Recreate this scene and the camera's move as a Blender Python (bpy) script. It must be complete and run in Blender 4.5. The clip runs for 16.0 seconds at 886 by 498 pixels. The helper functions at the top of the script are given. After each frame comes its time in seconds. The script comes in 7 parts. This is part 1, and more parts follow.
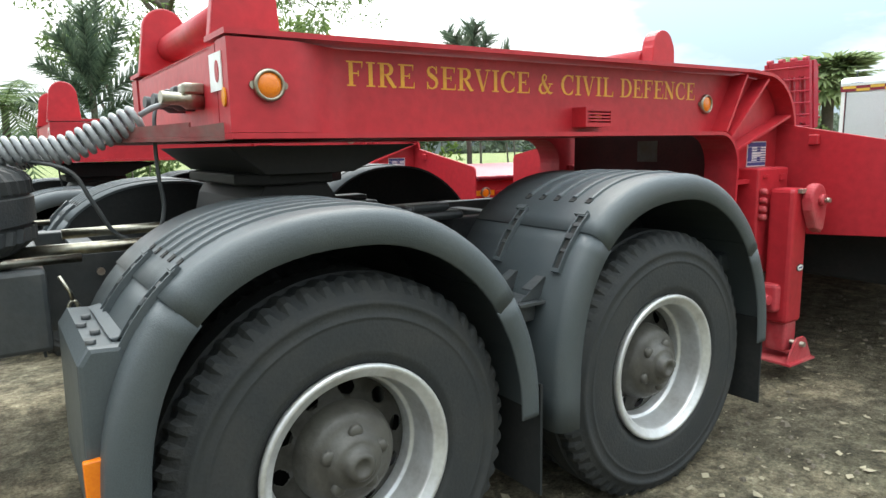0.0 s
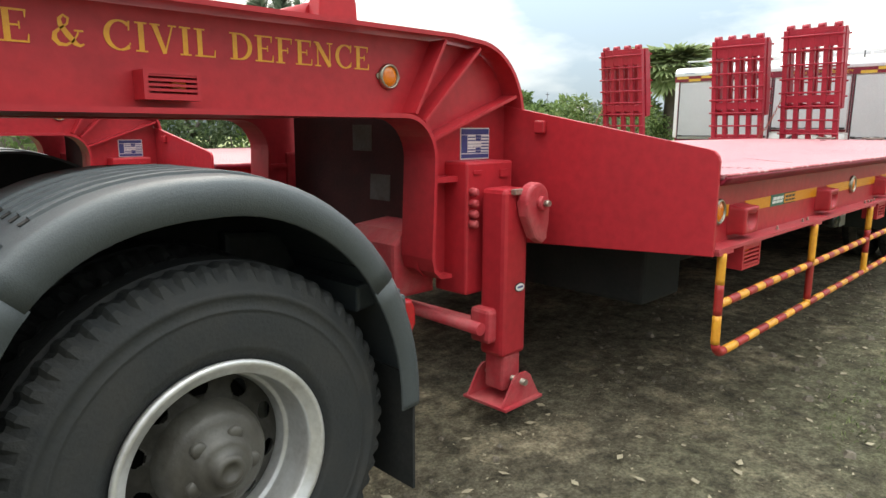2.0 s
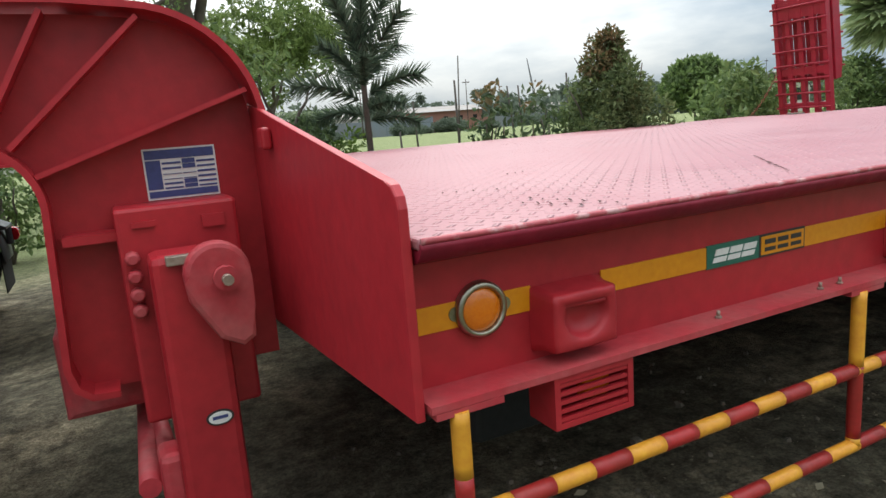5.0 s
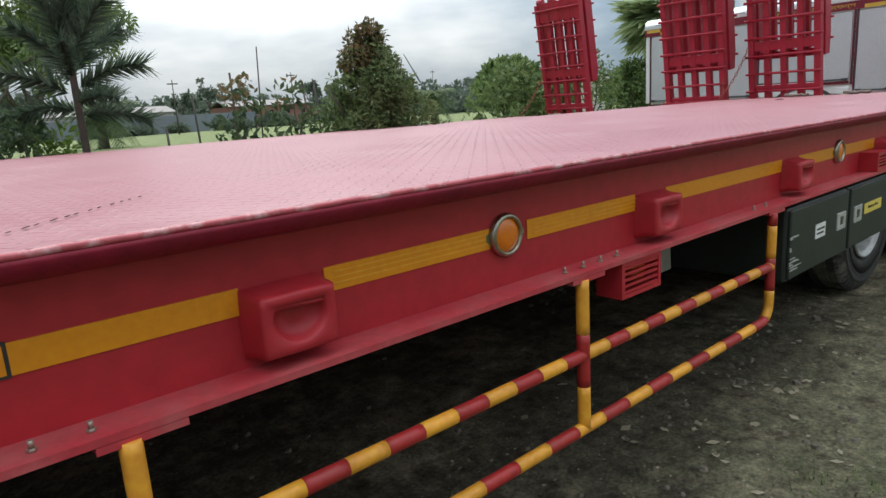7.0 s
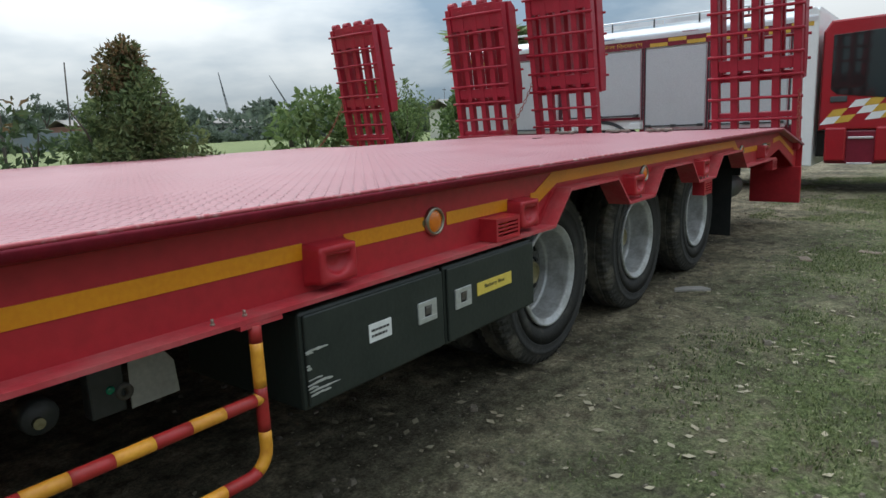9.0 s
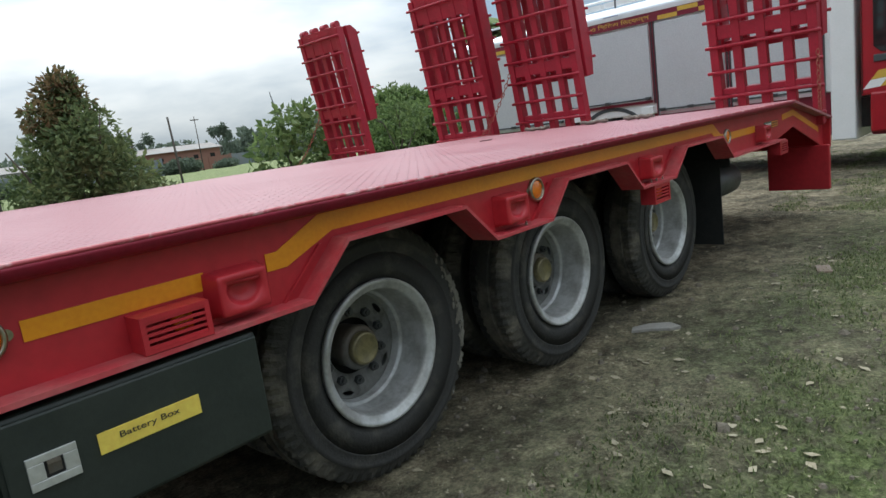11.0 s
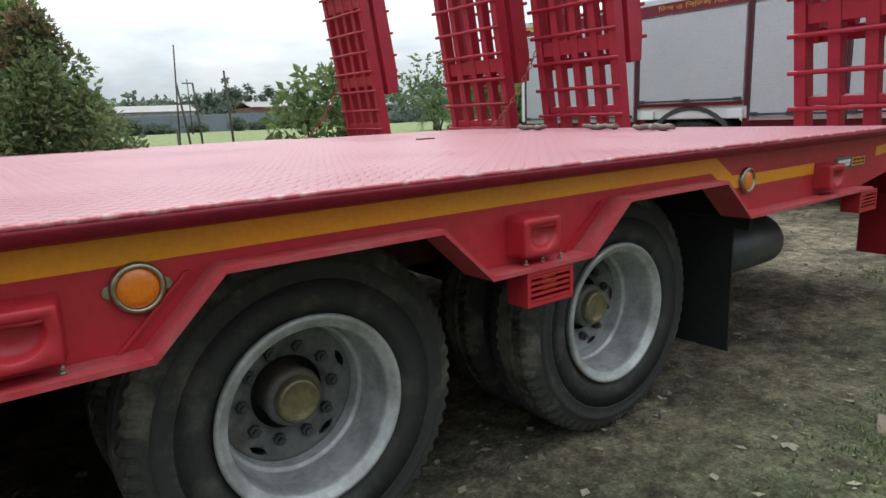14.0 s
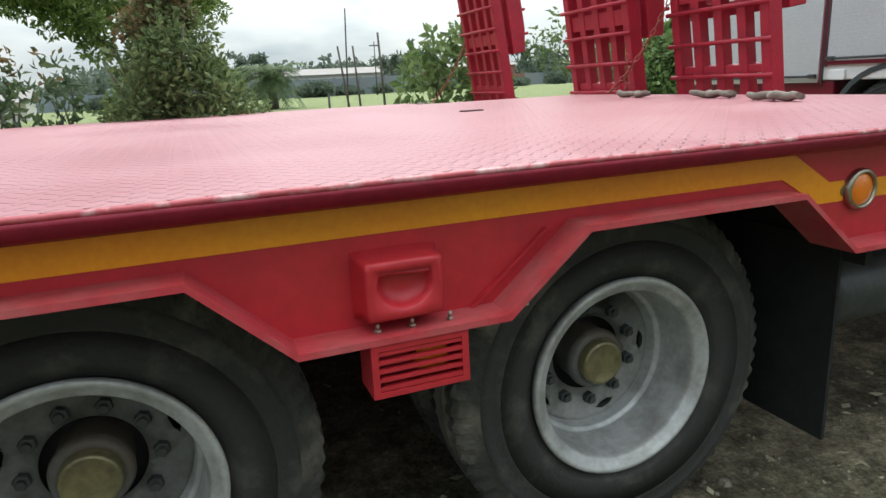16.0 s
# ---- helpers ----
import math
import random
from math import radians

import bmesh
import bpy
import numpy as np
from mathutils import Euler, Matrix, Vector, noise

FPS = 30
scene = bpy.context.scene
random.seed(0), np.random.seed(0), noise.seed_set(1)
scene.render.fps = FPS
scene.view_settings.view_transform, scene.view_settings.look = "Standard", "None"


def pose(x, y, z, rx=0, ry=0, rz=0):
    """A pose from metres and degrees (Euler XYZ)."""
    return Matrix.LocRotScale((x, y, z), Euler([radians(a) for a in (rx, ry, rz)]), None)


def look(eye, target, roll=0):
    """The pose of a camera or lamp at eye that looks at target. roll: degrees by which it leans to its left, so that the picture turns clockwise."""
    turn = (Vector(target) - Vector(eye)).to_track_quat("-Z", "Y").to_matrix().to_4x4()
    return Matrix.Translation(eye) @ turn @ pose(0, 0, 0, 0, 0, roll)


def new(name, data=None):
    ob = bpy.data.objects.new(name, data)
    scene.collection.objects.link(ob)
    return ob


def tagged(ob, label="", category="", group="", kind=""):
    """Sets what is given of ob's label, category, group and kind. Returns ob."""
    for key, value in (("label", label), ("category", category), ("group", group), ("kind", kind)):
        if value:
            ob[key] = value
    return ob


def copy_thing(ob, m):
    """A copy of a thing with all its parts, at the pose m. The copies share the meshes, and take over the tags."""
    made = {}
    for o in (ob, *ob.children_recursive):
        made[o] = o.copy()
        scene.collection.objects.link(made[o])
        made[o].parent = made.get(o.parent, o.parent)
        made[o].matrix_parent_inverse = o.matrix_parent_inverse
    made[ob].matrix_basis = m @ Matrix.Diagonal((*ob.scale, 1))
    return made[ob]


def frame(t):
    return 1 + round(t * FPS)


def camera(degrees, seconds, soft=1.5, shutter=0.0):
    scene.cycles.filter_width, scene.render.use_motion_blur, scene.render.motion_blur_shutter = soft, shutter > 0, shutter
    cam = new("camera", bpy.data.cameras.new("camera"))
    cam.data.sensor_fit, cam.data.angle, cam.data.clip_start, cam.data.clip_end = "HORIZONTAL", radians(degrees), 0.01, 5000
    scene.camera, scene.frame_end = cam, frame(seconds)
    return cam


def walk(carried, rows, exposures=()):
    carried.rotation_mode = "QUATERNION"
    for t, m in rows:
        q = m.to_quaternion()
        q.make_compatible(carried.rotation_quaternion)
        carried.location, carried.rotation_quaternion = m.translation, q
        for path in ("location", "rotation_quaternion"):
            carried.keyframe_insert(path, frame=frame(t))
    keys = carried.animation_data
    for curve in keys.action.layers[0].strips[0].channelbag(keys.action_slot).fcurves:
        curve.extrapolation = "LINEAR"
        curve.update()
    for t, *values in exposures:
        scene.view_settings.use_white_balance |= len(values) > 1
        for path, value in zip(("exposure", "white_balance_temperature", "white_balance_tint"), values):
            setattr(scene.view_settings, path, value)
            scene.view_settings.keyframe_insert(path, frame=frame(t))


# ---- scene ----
cam = camera(68.4, 16.0)
PATH = [
    (0, (-0.047, 0.415, 1.379), (1.072, 2.043, 1.068), -1.0),
    (0.5, (0.243, 0.396, 1.38), (1.406, 1.995, 1.075), 0.6),
    (1, (0.626, 0.438, 1.398), (1.911, 1.941, 1.098), -2.1),
    (1.5, (1.005, 0.398, 1.387), (2.249, 1.934, 1.079), -1.0),
    (2, (1.421, 0.464, 1.374), (2.806, 1.86, 1.009), 0.2),
    (2.5, (1.761, 0.447, 1.387), (3.226, 1.765, 1.045), -3.2),
    (3, (2.134, 0.42, 1.394), (3.319, 1.97, 0.957), -2.4),
    (3.5, (2.473, 0.485, 1.374), (3.622, 2.075, 0.985), 0.8),
    (3.7, (2.606, 0.487, 1.386), (3.759, 2.07, 0.981), -1.9),
    (5.8, (4.13, 0.554, 1.378), (4.943, 2.347, 1.028), -3.1),
    (6, (4.262, 0.533, 1.375), (5.197, 2.266, 1.025), -2.8),
    (6.5, (4.621, 0.553, 1.364), (5.76, 2.144, 0.947), -0.6),
    (7, (5.017, 0.466, 1.355), (6.291, 1.947, 0.93), -3.6),
    (7.5, (5.381, 0.321, 1.379), (6.73, 1.724, 0.923), -4.5),
    (8, (5.798, 0.235, 1.392), (7.323, 1.471, 1.007), -3.3),
    (8.5, (6.181, 0.113, 1.389), (7.746, 1.317, 1.071), -2.8),
    (9, (6.579, 0.027, 1.396), (8.123, 1.241, 1.02), -2.5),
    (9.5, (7.016, -0.005, 1.407), (8.639, 1.074, 0.959), -5.0),
    (10, (7.436, -0.124, 1.412), (8.966, 1.111, 1.047), -3.6),
    (10.2, (7.595, -0.171, 1.402), (9.1, 1.096, 1.044), -5.1),
    (12.3, (9.244, -0.023, 1.329), (10.486, 1.504, 0.973), -2.6),
    (12.5, (9.405, -0.011, 1.35), (10.603, 1.55, 0.99), -0.9),
    (13, (9.736, 0.052, 1.358), (10.856, 1.666, 0.985), -1.2),
    (13.5, (10.056, 0.12, 1.367), (11.318, 1.612, 0.94), -1.3),
    (14, (10.384, 0.15, 1.361), (11.556, 1.718, 0.953), -2.3),
    (14.5, (10.656, 0.181, 1.343), (11.705, 1.816, 0.868), -3.0),
    (15, (10.926, 0.282, 1.344), (12.089, 1.807, 0.778), -1.6),
    (15.5, (11.202, 0.323, 1.34), (12.189, 2.003, 0.89), -0.4),
    (16, (11.436, 0.389, 1.362), (12.125, 2.2, 0.863), -2.9),
]
walk(cam, [(t, look(eye, target, roll)) for t, eye, target, roll in PATH],
     exposures=[(0, 0.88, 6800, 7), (1.5, 0.73, 7050, 10), (2.2, 0.69, 7300, 10), (3.0, 0.68, 7200, 10), (3.5, 0.95, 7000, 10), (6, -0.38, 6700, 9), (6.5, -0.33, 6600, 9), (7.5, -0.11, 6570, 9), (8, -0.13, 6550, 9), (8.5, -0.42, 6450, 8), (9.0, -0.38, 6350, 8), (9.5, 0.05, 6350, 8), (10, -0.25, 6350, 7), (12.5, -0.1, 6500, 9), (14, 0.0, 6500, 9), (14.5, 0.03, 6550, 9), (15, 0.4, 6550, 9), (15.5, 0.36, 6650, 8), (16, 0.2, 6700, 6)])

# ---- world and light ----
world = bpy.data.worlds.new("overcast_sky")
scene.world = world
world.use_nodes = True
wn, wl = world.node_tree.nodes, world.node_tree.links
wn.clear()
w_out = wn.new("ShaderNodeOutputWorld")
w_bg = wn.new("ShaderNodeBackground")
w_sky = wn.new("ShaderNodeTexSky")
w_sky.sky_type = "NISHITA"
w_sky.sun_disc = False
w_sky.sun_elevation, w_sky.sun_rotation = radians(52), radians(30)
w_co = wn.new("ShaderNodeTexCoord")
w_map = wn.new("ShaderNodeMapping")
w_map.inputs["Scale"].default_value = (1.0, 1.0, 3.2)
w_noise = wn.new("ShaderNodeTexNoise")
w_noise.inputs["Scale"].default_value = 1.7
w_noise.inputs["Detail"].default_value = 7
w_noise.inputs["Roughness"].default_value = 0.52
w_ramp = wn.new("ShaderNodeValToRGB")
w_ramp.color_ramp.elements[0].position, w_ramp.color_ramp.elements[0].color = 0.41, (4.0, 5.4, 6.9, 1)
w_ramp.color_ramp.elements[1].position, w_ramp.color_ramp.elements[1].color = 0.62, (13.6, 14.0, 14.1, 1)
w_mix = wn.new("ShaderNodeMixRGB")
w_mix.inputs[0].default_value = 0.88
wl.new(w_co.outputs["Generated"], w_map.inputs["Vector"])
wl.new(w_map.outputs["Vector"], w_noise.inputs["Vector"])
wl.new(w_noise.outputs["Fac"], w_ramp.inputs["Fac"])
wl.new(w_sky.outputs["Color"], w_mix.inputs[1])
wl.new(w_ramp.outputs["Color"], w_mix.inputs[2])
# the cloud is brighter round the hidden sun
w_nrm = wn.new("ShaderNodeVectorMath")
w_nrm.operation = "NORMALIZE"
wl.new(w_co.outputs["Generated"], w_nrm.inputs[0])
w_dot = wn.new("ShaderNodeVectorMath")
w_dot.operation = "DOT_PRODUCT"
w_dot.inputs[1].default_value = Vector((8, 14, 20.6)).normalized()
wl.new(w_nrm.outputs["Vector"], w_dot.inputs[0])
w_glow = wn.new("ShaderNodeMapRange")
w_glow.inputs["From Min"].default_value, w_glow.inputs["From Max"].default_value = -0.5, 1.0
w_glow.inputs["To Min"].default_value, w_glow.inputs["To Max"].default_value = 0.52, 1.38
wl.new(w_dot.outputs["Value"], w_glow.inputs["Value"])
w_mul = wn.new("ShaderNodeMixRGB")
w_mul.blend_type = "MULTIPLY"
w_mul.inputs[0].default_value = 1.0
wl.new(w_mix.outputs["Color"], w_mul.inputs[1])
wl.new(w_glow.outputs["Result"], w_mul.inputs[2])
# an overcast sky is brighter overhead than at the horizon
w_sep = wn.new("ShaderNodeSeparateXYZ")
wl.new(w_nrm.outputs["Vector"], w_sep.inputs[0])
w_up = wn.new("ShaderNodeMapRange")
w_up.inputs["To Min"].default_value, w_up.inputs["To Max"].default_value = 0.56, 2.5
wl.new(w_sep.outputs["Z"], w_up.inputs["Value"])
w_zen = wn.new("ShaderNodeMixRGB")
w_zen.blend_type = "MULTIPLY"
w_zen.inputs[0].default_value = 1.0
wl.new(w_mul.outputs["Color"], w_zen.inputs[1])
wl.new(w_up.outputs["Result"], w_zen.inputs[2])
wl.new(w_zen.outputs["Color"], w_bg.inputs["Color"])
w_bg.inputs["Strength"].default_value = 0.1
wl.new(w_bg.outputs["Background"], w_out.inputs["Surface"])

sun = new("sun", bpy.data.lights.new("sun", "SUN"))
sun.data.energy, sun.data.angle, sun.data.color = 1.6, radians(35), (1.0, 0.96, 0.9)
sun.matrix_world = look((8, 14, 20.6), (0, 0, 0))

# ---- materials ----
def material(name, colour, rough=0.5, metal=0.0, second=None, scale=6.0, bump=0.0, bump_scale=60.0, amount=0.5,
             spec=0.5, coat=0.0, per_object=0.0, low=0.4, high=0.65, rough2=None):
    """A surface with two scales of variation: broad patches of a second colour, fine grain in colour and relief."""
    m = bpy.data.materials.new(name)
    m.use_nodes = True
    n, l = m.node_tree.nodes, m.node_tree.links
    b = n["Principled BSDF"]
    b.inputs["Roughness"].default_value, b.inputs["Metallic"].default_value = rough, metal
    b.inputs["Specular IOR Level"].default_value = spec
    b.inputs["Coat Weight"].default_value, b.inputs["Coat Roughness"].default_value = coat, 0.12
    co = n.new("ShaderNodeTexCoord")
    big, fine = n.new("ShaderNodeTexNoise"), n.new("ShaderNodeTexNoise")
    big.inputs["Scale"].default_value, big.inputs["Detail"].default_value, big.inputs["Roughness"].default_value = scale, 6, 0.6
    fine.inputs["Scale"].default_value, fine.inputs["Detail"].default_value = bump_scale, 4
    ramp = n.new("ShaderNodeValToRGB")
    ramp.color_ramp.elements[0].position, ramp.color_ramp.elements[1].position = low, high
    mix = n.new("ShaderNodeMixRGB")
    mix.inputs[1].default_value = (*colour, 1)
    mix.inputs[2].default_value = (*(second or [c * 0.72 for c in colour]), 1)
    grain = n.new("ShaderNodeMixRGB")
    grain.blend_type = "OVERLAY"
    grain.inputs[0].default_value = 0.25
    fac = n.new("ShaderNodeMath")
    fac.operation, fac.inputs[1].default_value = "MULTIPLY", amount
    for node in (big, fine):
        l.new(co.outputs["Object"], node.inputs["Vector"])
    l.new(big.outputs["Fac"], ramp.inputs["Fac"])
    l.new(ramp.outputs["Color"], fac.inputs[0])
    l.new(fac.outputs[0], mix.inputs[0])
    l.new(mix.outputs["Color"], grain.inputs[1])
    l.new(fine.outputs["Fac"], grain.inputs[2])
    last = grain
    if per_object:
        info, hsv, rng = n.new("ShaderNodeObjectInfo"), n.new("ShaderNodeHueSaturation"), n.new("ShaderNodeMapRange")
        rng.inputs["To Min"].default_value, rng.inputs["To Max"].default_value = 1 - per_object, 1 + per_object
        l.new(info.outputs["Random"], rng.inputs["Value"])
        l.new(rng.outputs["Result"], hsv.inputs["Value"])
        l.new(last.outputs["Color"], hsv.inputs["Color"])
        last = hsv
    l.new(last.outputs["Color"], b.inputs["Base Color"])
    if rough2 is not None:
        rr = n.new("ShaderNodeMapRange")
        rr.inputs["From Min"].default_value, rr.inputs["From Max"].default_value = 0.3, 0.7
        rr.inputs["To Min"].default_value, rr.inputs["To Max"].default_value = rough, rough2
        l.new(big.outputs["Fac"], rr.inputs["Value"])
        l.new(rr.outputs["Result"], b.inputs["Roughness"])
    if bump:
        bp = n.new("ShaderNodeBump")
        bp.inputs["Strength"].default_value, bp.inputs["Distance"].default_value = bump, 0.01
        l.new(fine.outputs["Fac"], bp.inputs["Height"])
        l.new(bp.outputs["Normal"], b.inputs["Normal"])
    return m


RED = material("red_enamel", (0.43, 0.022, 0.032), 0.36, second=(0.35, 0.020, 0.028), scale=1.6, bump=0.10, bump_scale=24, amount=0.7, spec=0.4, rough2=0.48)
RED_DUST = material("dusty_red_enamel", (0.44, 0.035, 0.048), 0.5, second=(0.42, 0.13, 0.125), scale=7, bump=0.2, bump_scale=40, amount=0.55, rough2=0.7)
WORN_EDGE = material("worn_edge_paint", (0.42, 0.07, 0.085), 0.45, second=(0.62, 0.40, 0.40), scale=22, bump=0.1, bump_scale=70, amount=0.8, low=0.5, high=0.66)
# flap rubber, and the near-black shade of filler panels and spare box
FLAP_SHADE = material("black_flap_and_shade", (0.020, 0.022, 0.022), 0.85, second=(0.032, 0.031, 0.03), scale=6, bump=0.2, bump_scale=50, spec=0.2)
# the lip's red, darkened for the shade below the deck edge
LIP_SHADE = material("lip_red_with_shade", (0.25, 0.012, 0.032), 0.5, second=(0.16, 0.012, 0.026), scale=5, bump=0.25, bump_scale=30, amount=0.7, spec=0.3)
# deck red made pink, the sky's sheen mixed into the base colour
RED_DECK = material("red_deck_with_sheen", (0.33, 0.105, 0.125), 0.42, second=(0.40, 0.19, 0.205), scale=2.2, bump=0.05, bump_scale=120, amount=0.6, spec=0.5, rough2=0.5)
RED_RAMP = material("red_ramp_paint", (0.37, 0.014, 0.034), 0.45, second=(0.27, 0.012, 0.026), scale=5, bump=0.15, bump_scale=50, amount=0.6)
RED_GRIME = material("grimy_red_paint", (0.20, 0.04, 0.04), 0.55, second=(0.16, 0.10, 0.085), scale=9, bump=0.2, bump_scale=40, amount=0.8)
# black steel darkened further for the shade under the neck
SHADED_STEEL = material("shaded_black_steel", (0.018, 0.018, 0.018), 0.6, second=(0.022, 0.02, 0.018), scale=8, spec=0.3)
LABEL_YELLOW = material("pale_yellow_label", (0.74, 0.56, 0.10), 0.45, second=(0.62, 0.46, 0.08), scale=20)
YELLOW = material("yellow_tape", (0.73, 0.28, 0.008), 0.35, second=(0.60, 0.22, 0.01), scale=3, bump=0.05, amount=0.5)
GOLD = material("gold_letter_film", (0.75, 0.36, 0.03), 0.35, second=(0.62, 0.28, 0.02), scale=9, amount=0.5)
TUBE_YELLOW = material("yellow_tube_paint", (0.74, 0.34, 0.03), 0.45, second=(0.55, 0.2, 0.03), scale=18, amount=0.45, bump=0.1, per_object=0.12)
TUBE_RED = material("red_tube_paint", (0.36, 0.02, 0.02), 0.45, second=(0.26, 0.03, 0.02), scale=18, amount=0.5, bump=0.1, per_object=0.12)
AMBER = material("amber_lens", (0.76, 0.19, 0.006), 0.22, second=(0.7, 0.16, 0.004), scale=30, bump=0.1, bump_scale=180, coat=0.5)
RED_LENS = material("red_lens", (0.42, 0.006, 0.014), 0.2, second=(0.32, 0.006, 0.01), scale=20, coat=0.6)
CHROME = material("steel_bezel", (0.40, 0.38, 0.31), 0.32, metal=1.0, second=(0.24, 0.21, 0.15), scale=40, amount=0.6)
BOLT = material("zinc_bolt", (0.42, 0.36, 0.30), 0.45, metal=0.7, second=(0.2, 0.13, 0.1), scale=50)
RUBBER = material("tyre_rubber", (0.018, 0.021, 0.022), 0.75, second=(0.030, 0.030, 0.028), scale=7, bump=0.25, bump_scale=90, amount=0.7)
MUD_TREAD = material("mud_caked_tread", (0.048, 0.047, 0.041), 0.9, second=(0.21, 0.19, 0.15), scale=5, bump=0.4, bump_scale=60, amount=0.65, low=0.52, high=0.66)
RUBBER_OLD = material("muddy_tyre_rubber", (0.030, 0.030, 0.028), 0.82, second=(0.14, 0.13, 0.105), scale=7, bump=0.35, bump_scale=70, amount=0.5, low=0.52, high=0.72)
BLACK_PLASTIC = material("black_mudguard_plastic", (0.050, 0.061, 0.066), 0.42, second=(0.062, 0.071, 0.073), scale=5, bump=0.18, bump_scale=260, amount=0.6, rough2=0.55)
BLACK_STEEL = material("black_chassis_steel", (0.036, 0.041, 0.043), 0.42, second=(0.07, 0.07, 0.068), scale=9, bump=0.2, bump_scale=40)
DARK_GREEN = material("dark_green_box_paint", (0.014, 0.020, 0.017), 0.5, second=(0.027, 0.033, 0.028), scale=5, bump=0.12, bump_scale=45, amount=0.6)
# red steel darkened for the shade under the deck; also dark deck marks
UNDER = material("shaded_and_marked_red_steel", (0.075, 0.018, 0.018), 0.8, second=(0.03, 0.012, 0.012), scale=6, bump=0.2)
RIM_SILVER = material("silver_rim_paint", (0.62, 0.63, 0.63), 0.33, metal=0.55, second=(0.42, 0.41, 0.39), scale=8, bump=0.06, amount=0.6)
RIM_GREY = material("grey_rim_paint", (0.52, 0.53, 0.525), 0.36, metal=0.3, second=(0.30, 0.295, 0.275), scale=9, bump=0.10, amount=0.8, low=0.42, high=0.62, rough2=0.55)
DISC_GREY = material("dusty_and_dimmed_grey", (0.115, 0.115, 0.112), 0.55, second=(0.085, 0.068, 0.048), scale=6, bump=0.2, amount=0.9, low=0.38, high=0.6)
DISC_OILY = material("oily_brown_wheel_disc", (0.085, 0.082, 0.072), 0.38, second=(0.045, 0.041, 0.034), scale=7, bump=0.2, amount=0.9, low=0.4, high=0.6, rough2=0.6)
DISC_DUSTY = material("muddy_wheel_disc", (0.30, 0.30, 0.285), 0.48, second=(0.11, 0.10, 0.085), scale=9, bump=0.25, amount=0.75, low=0.46, high=0.66)
HUB_OLIVE = material("greasy_olive_hub", (0.27, 0.235, 0.125), 0.3, metal=0.5, second=(0.10, 0.085, 0.06), scale=18, bump=0.2, amount=0.7)
# near-black fill that paints the dark inside recesses, gaps and openings
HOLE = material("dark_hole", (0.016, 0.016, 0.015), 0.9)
WHITE = material("white_vinyl", (0.78, 0.79, 0.77), 0.45, second=(0.6, 0.6, 0.57), scale=8)
BLUE_INK = material("blue_plate_ink", (0.05, 0.07, 0.22), 0.4)
GREEN_INK = material("green_decal", (0.02, 0.14, 0.10), 0.4)
DARK_INK = material("dark_ink", (0.03, 0.028, 0.028), 0.5)
CANVAS = material("dirty_canvas_strap", (0.22, 0.18, 0.15), 0.9, second=(0.07, 0.06, 0.05), scale=14, bump=0.4)
CHAIN_STEEL = material("rusty_chain", (0.34, 0.07, 0.05), 0.6, metal=0.3, second=(0.3, 0.2, 0.15), scale=60)
CREAM = material("cream_painted_plate", (0.42, 0.41, 0.37), 0.6, second=(0.33, 0.31, 0.27), scale=9)
GREEN_LENS = material("green_lens", (0.02, 0.30, 0.16), 0.15)
CEMENT = material("dried_cement", (0.17, 0.16, 0.135), 0.95, second=(0.17, 0.16, 0.13), scale=30, bump=0.4)
COIL_GREY = material("grey_coiled_hose", (0.27, 0.28, 0.285), 0.32, second=(0.13, 0.135, 0.14), scale=20)


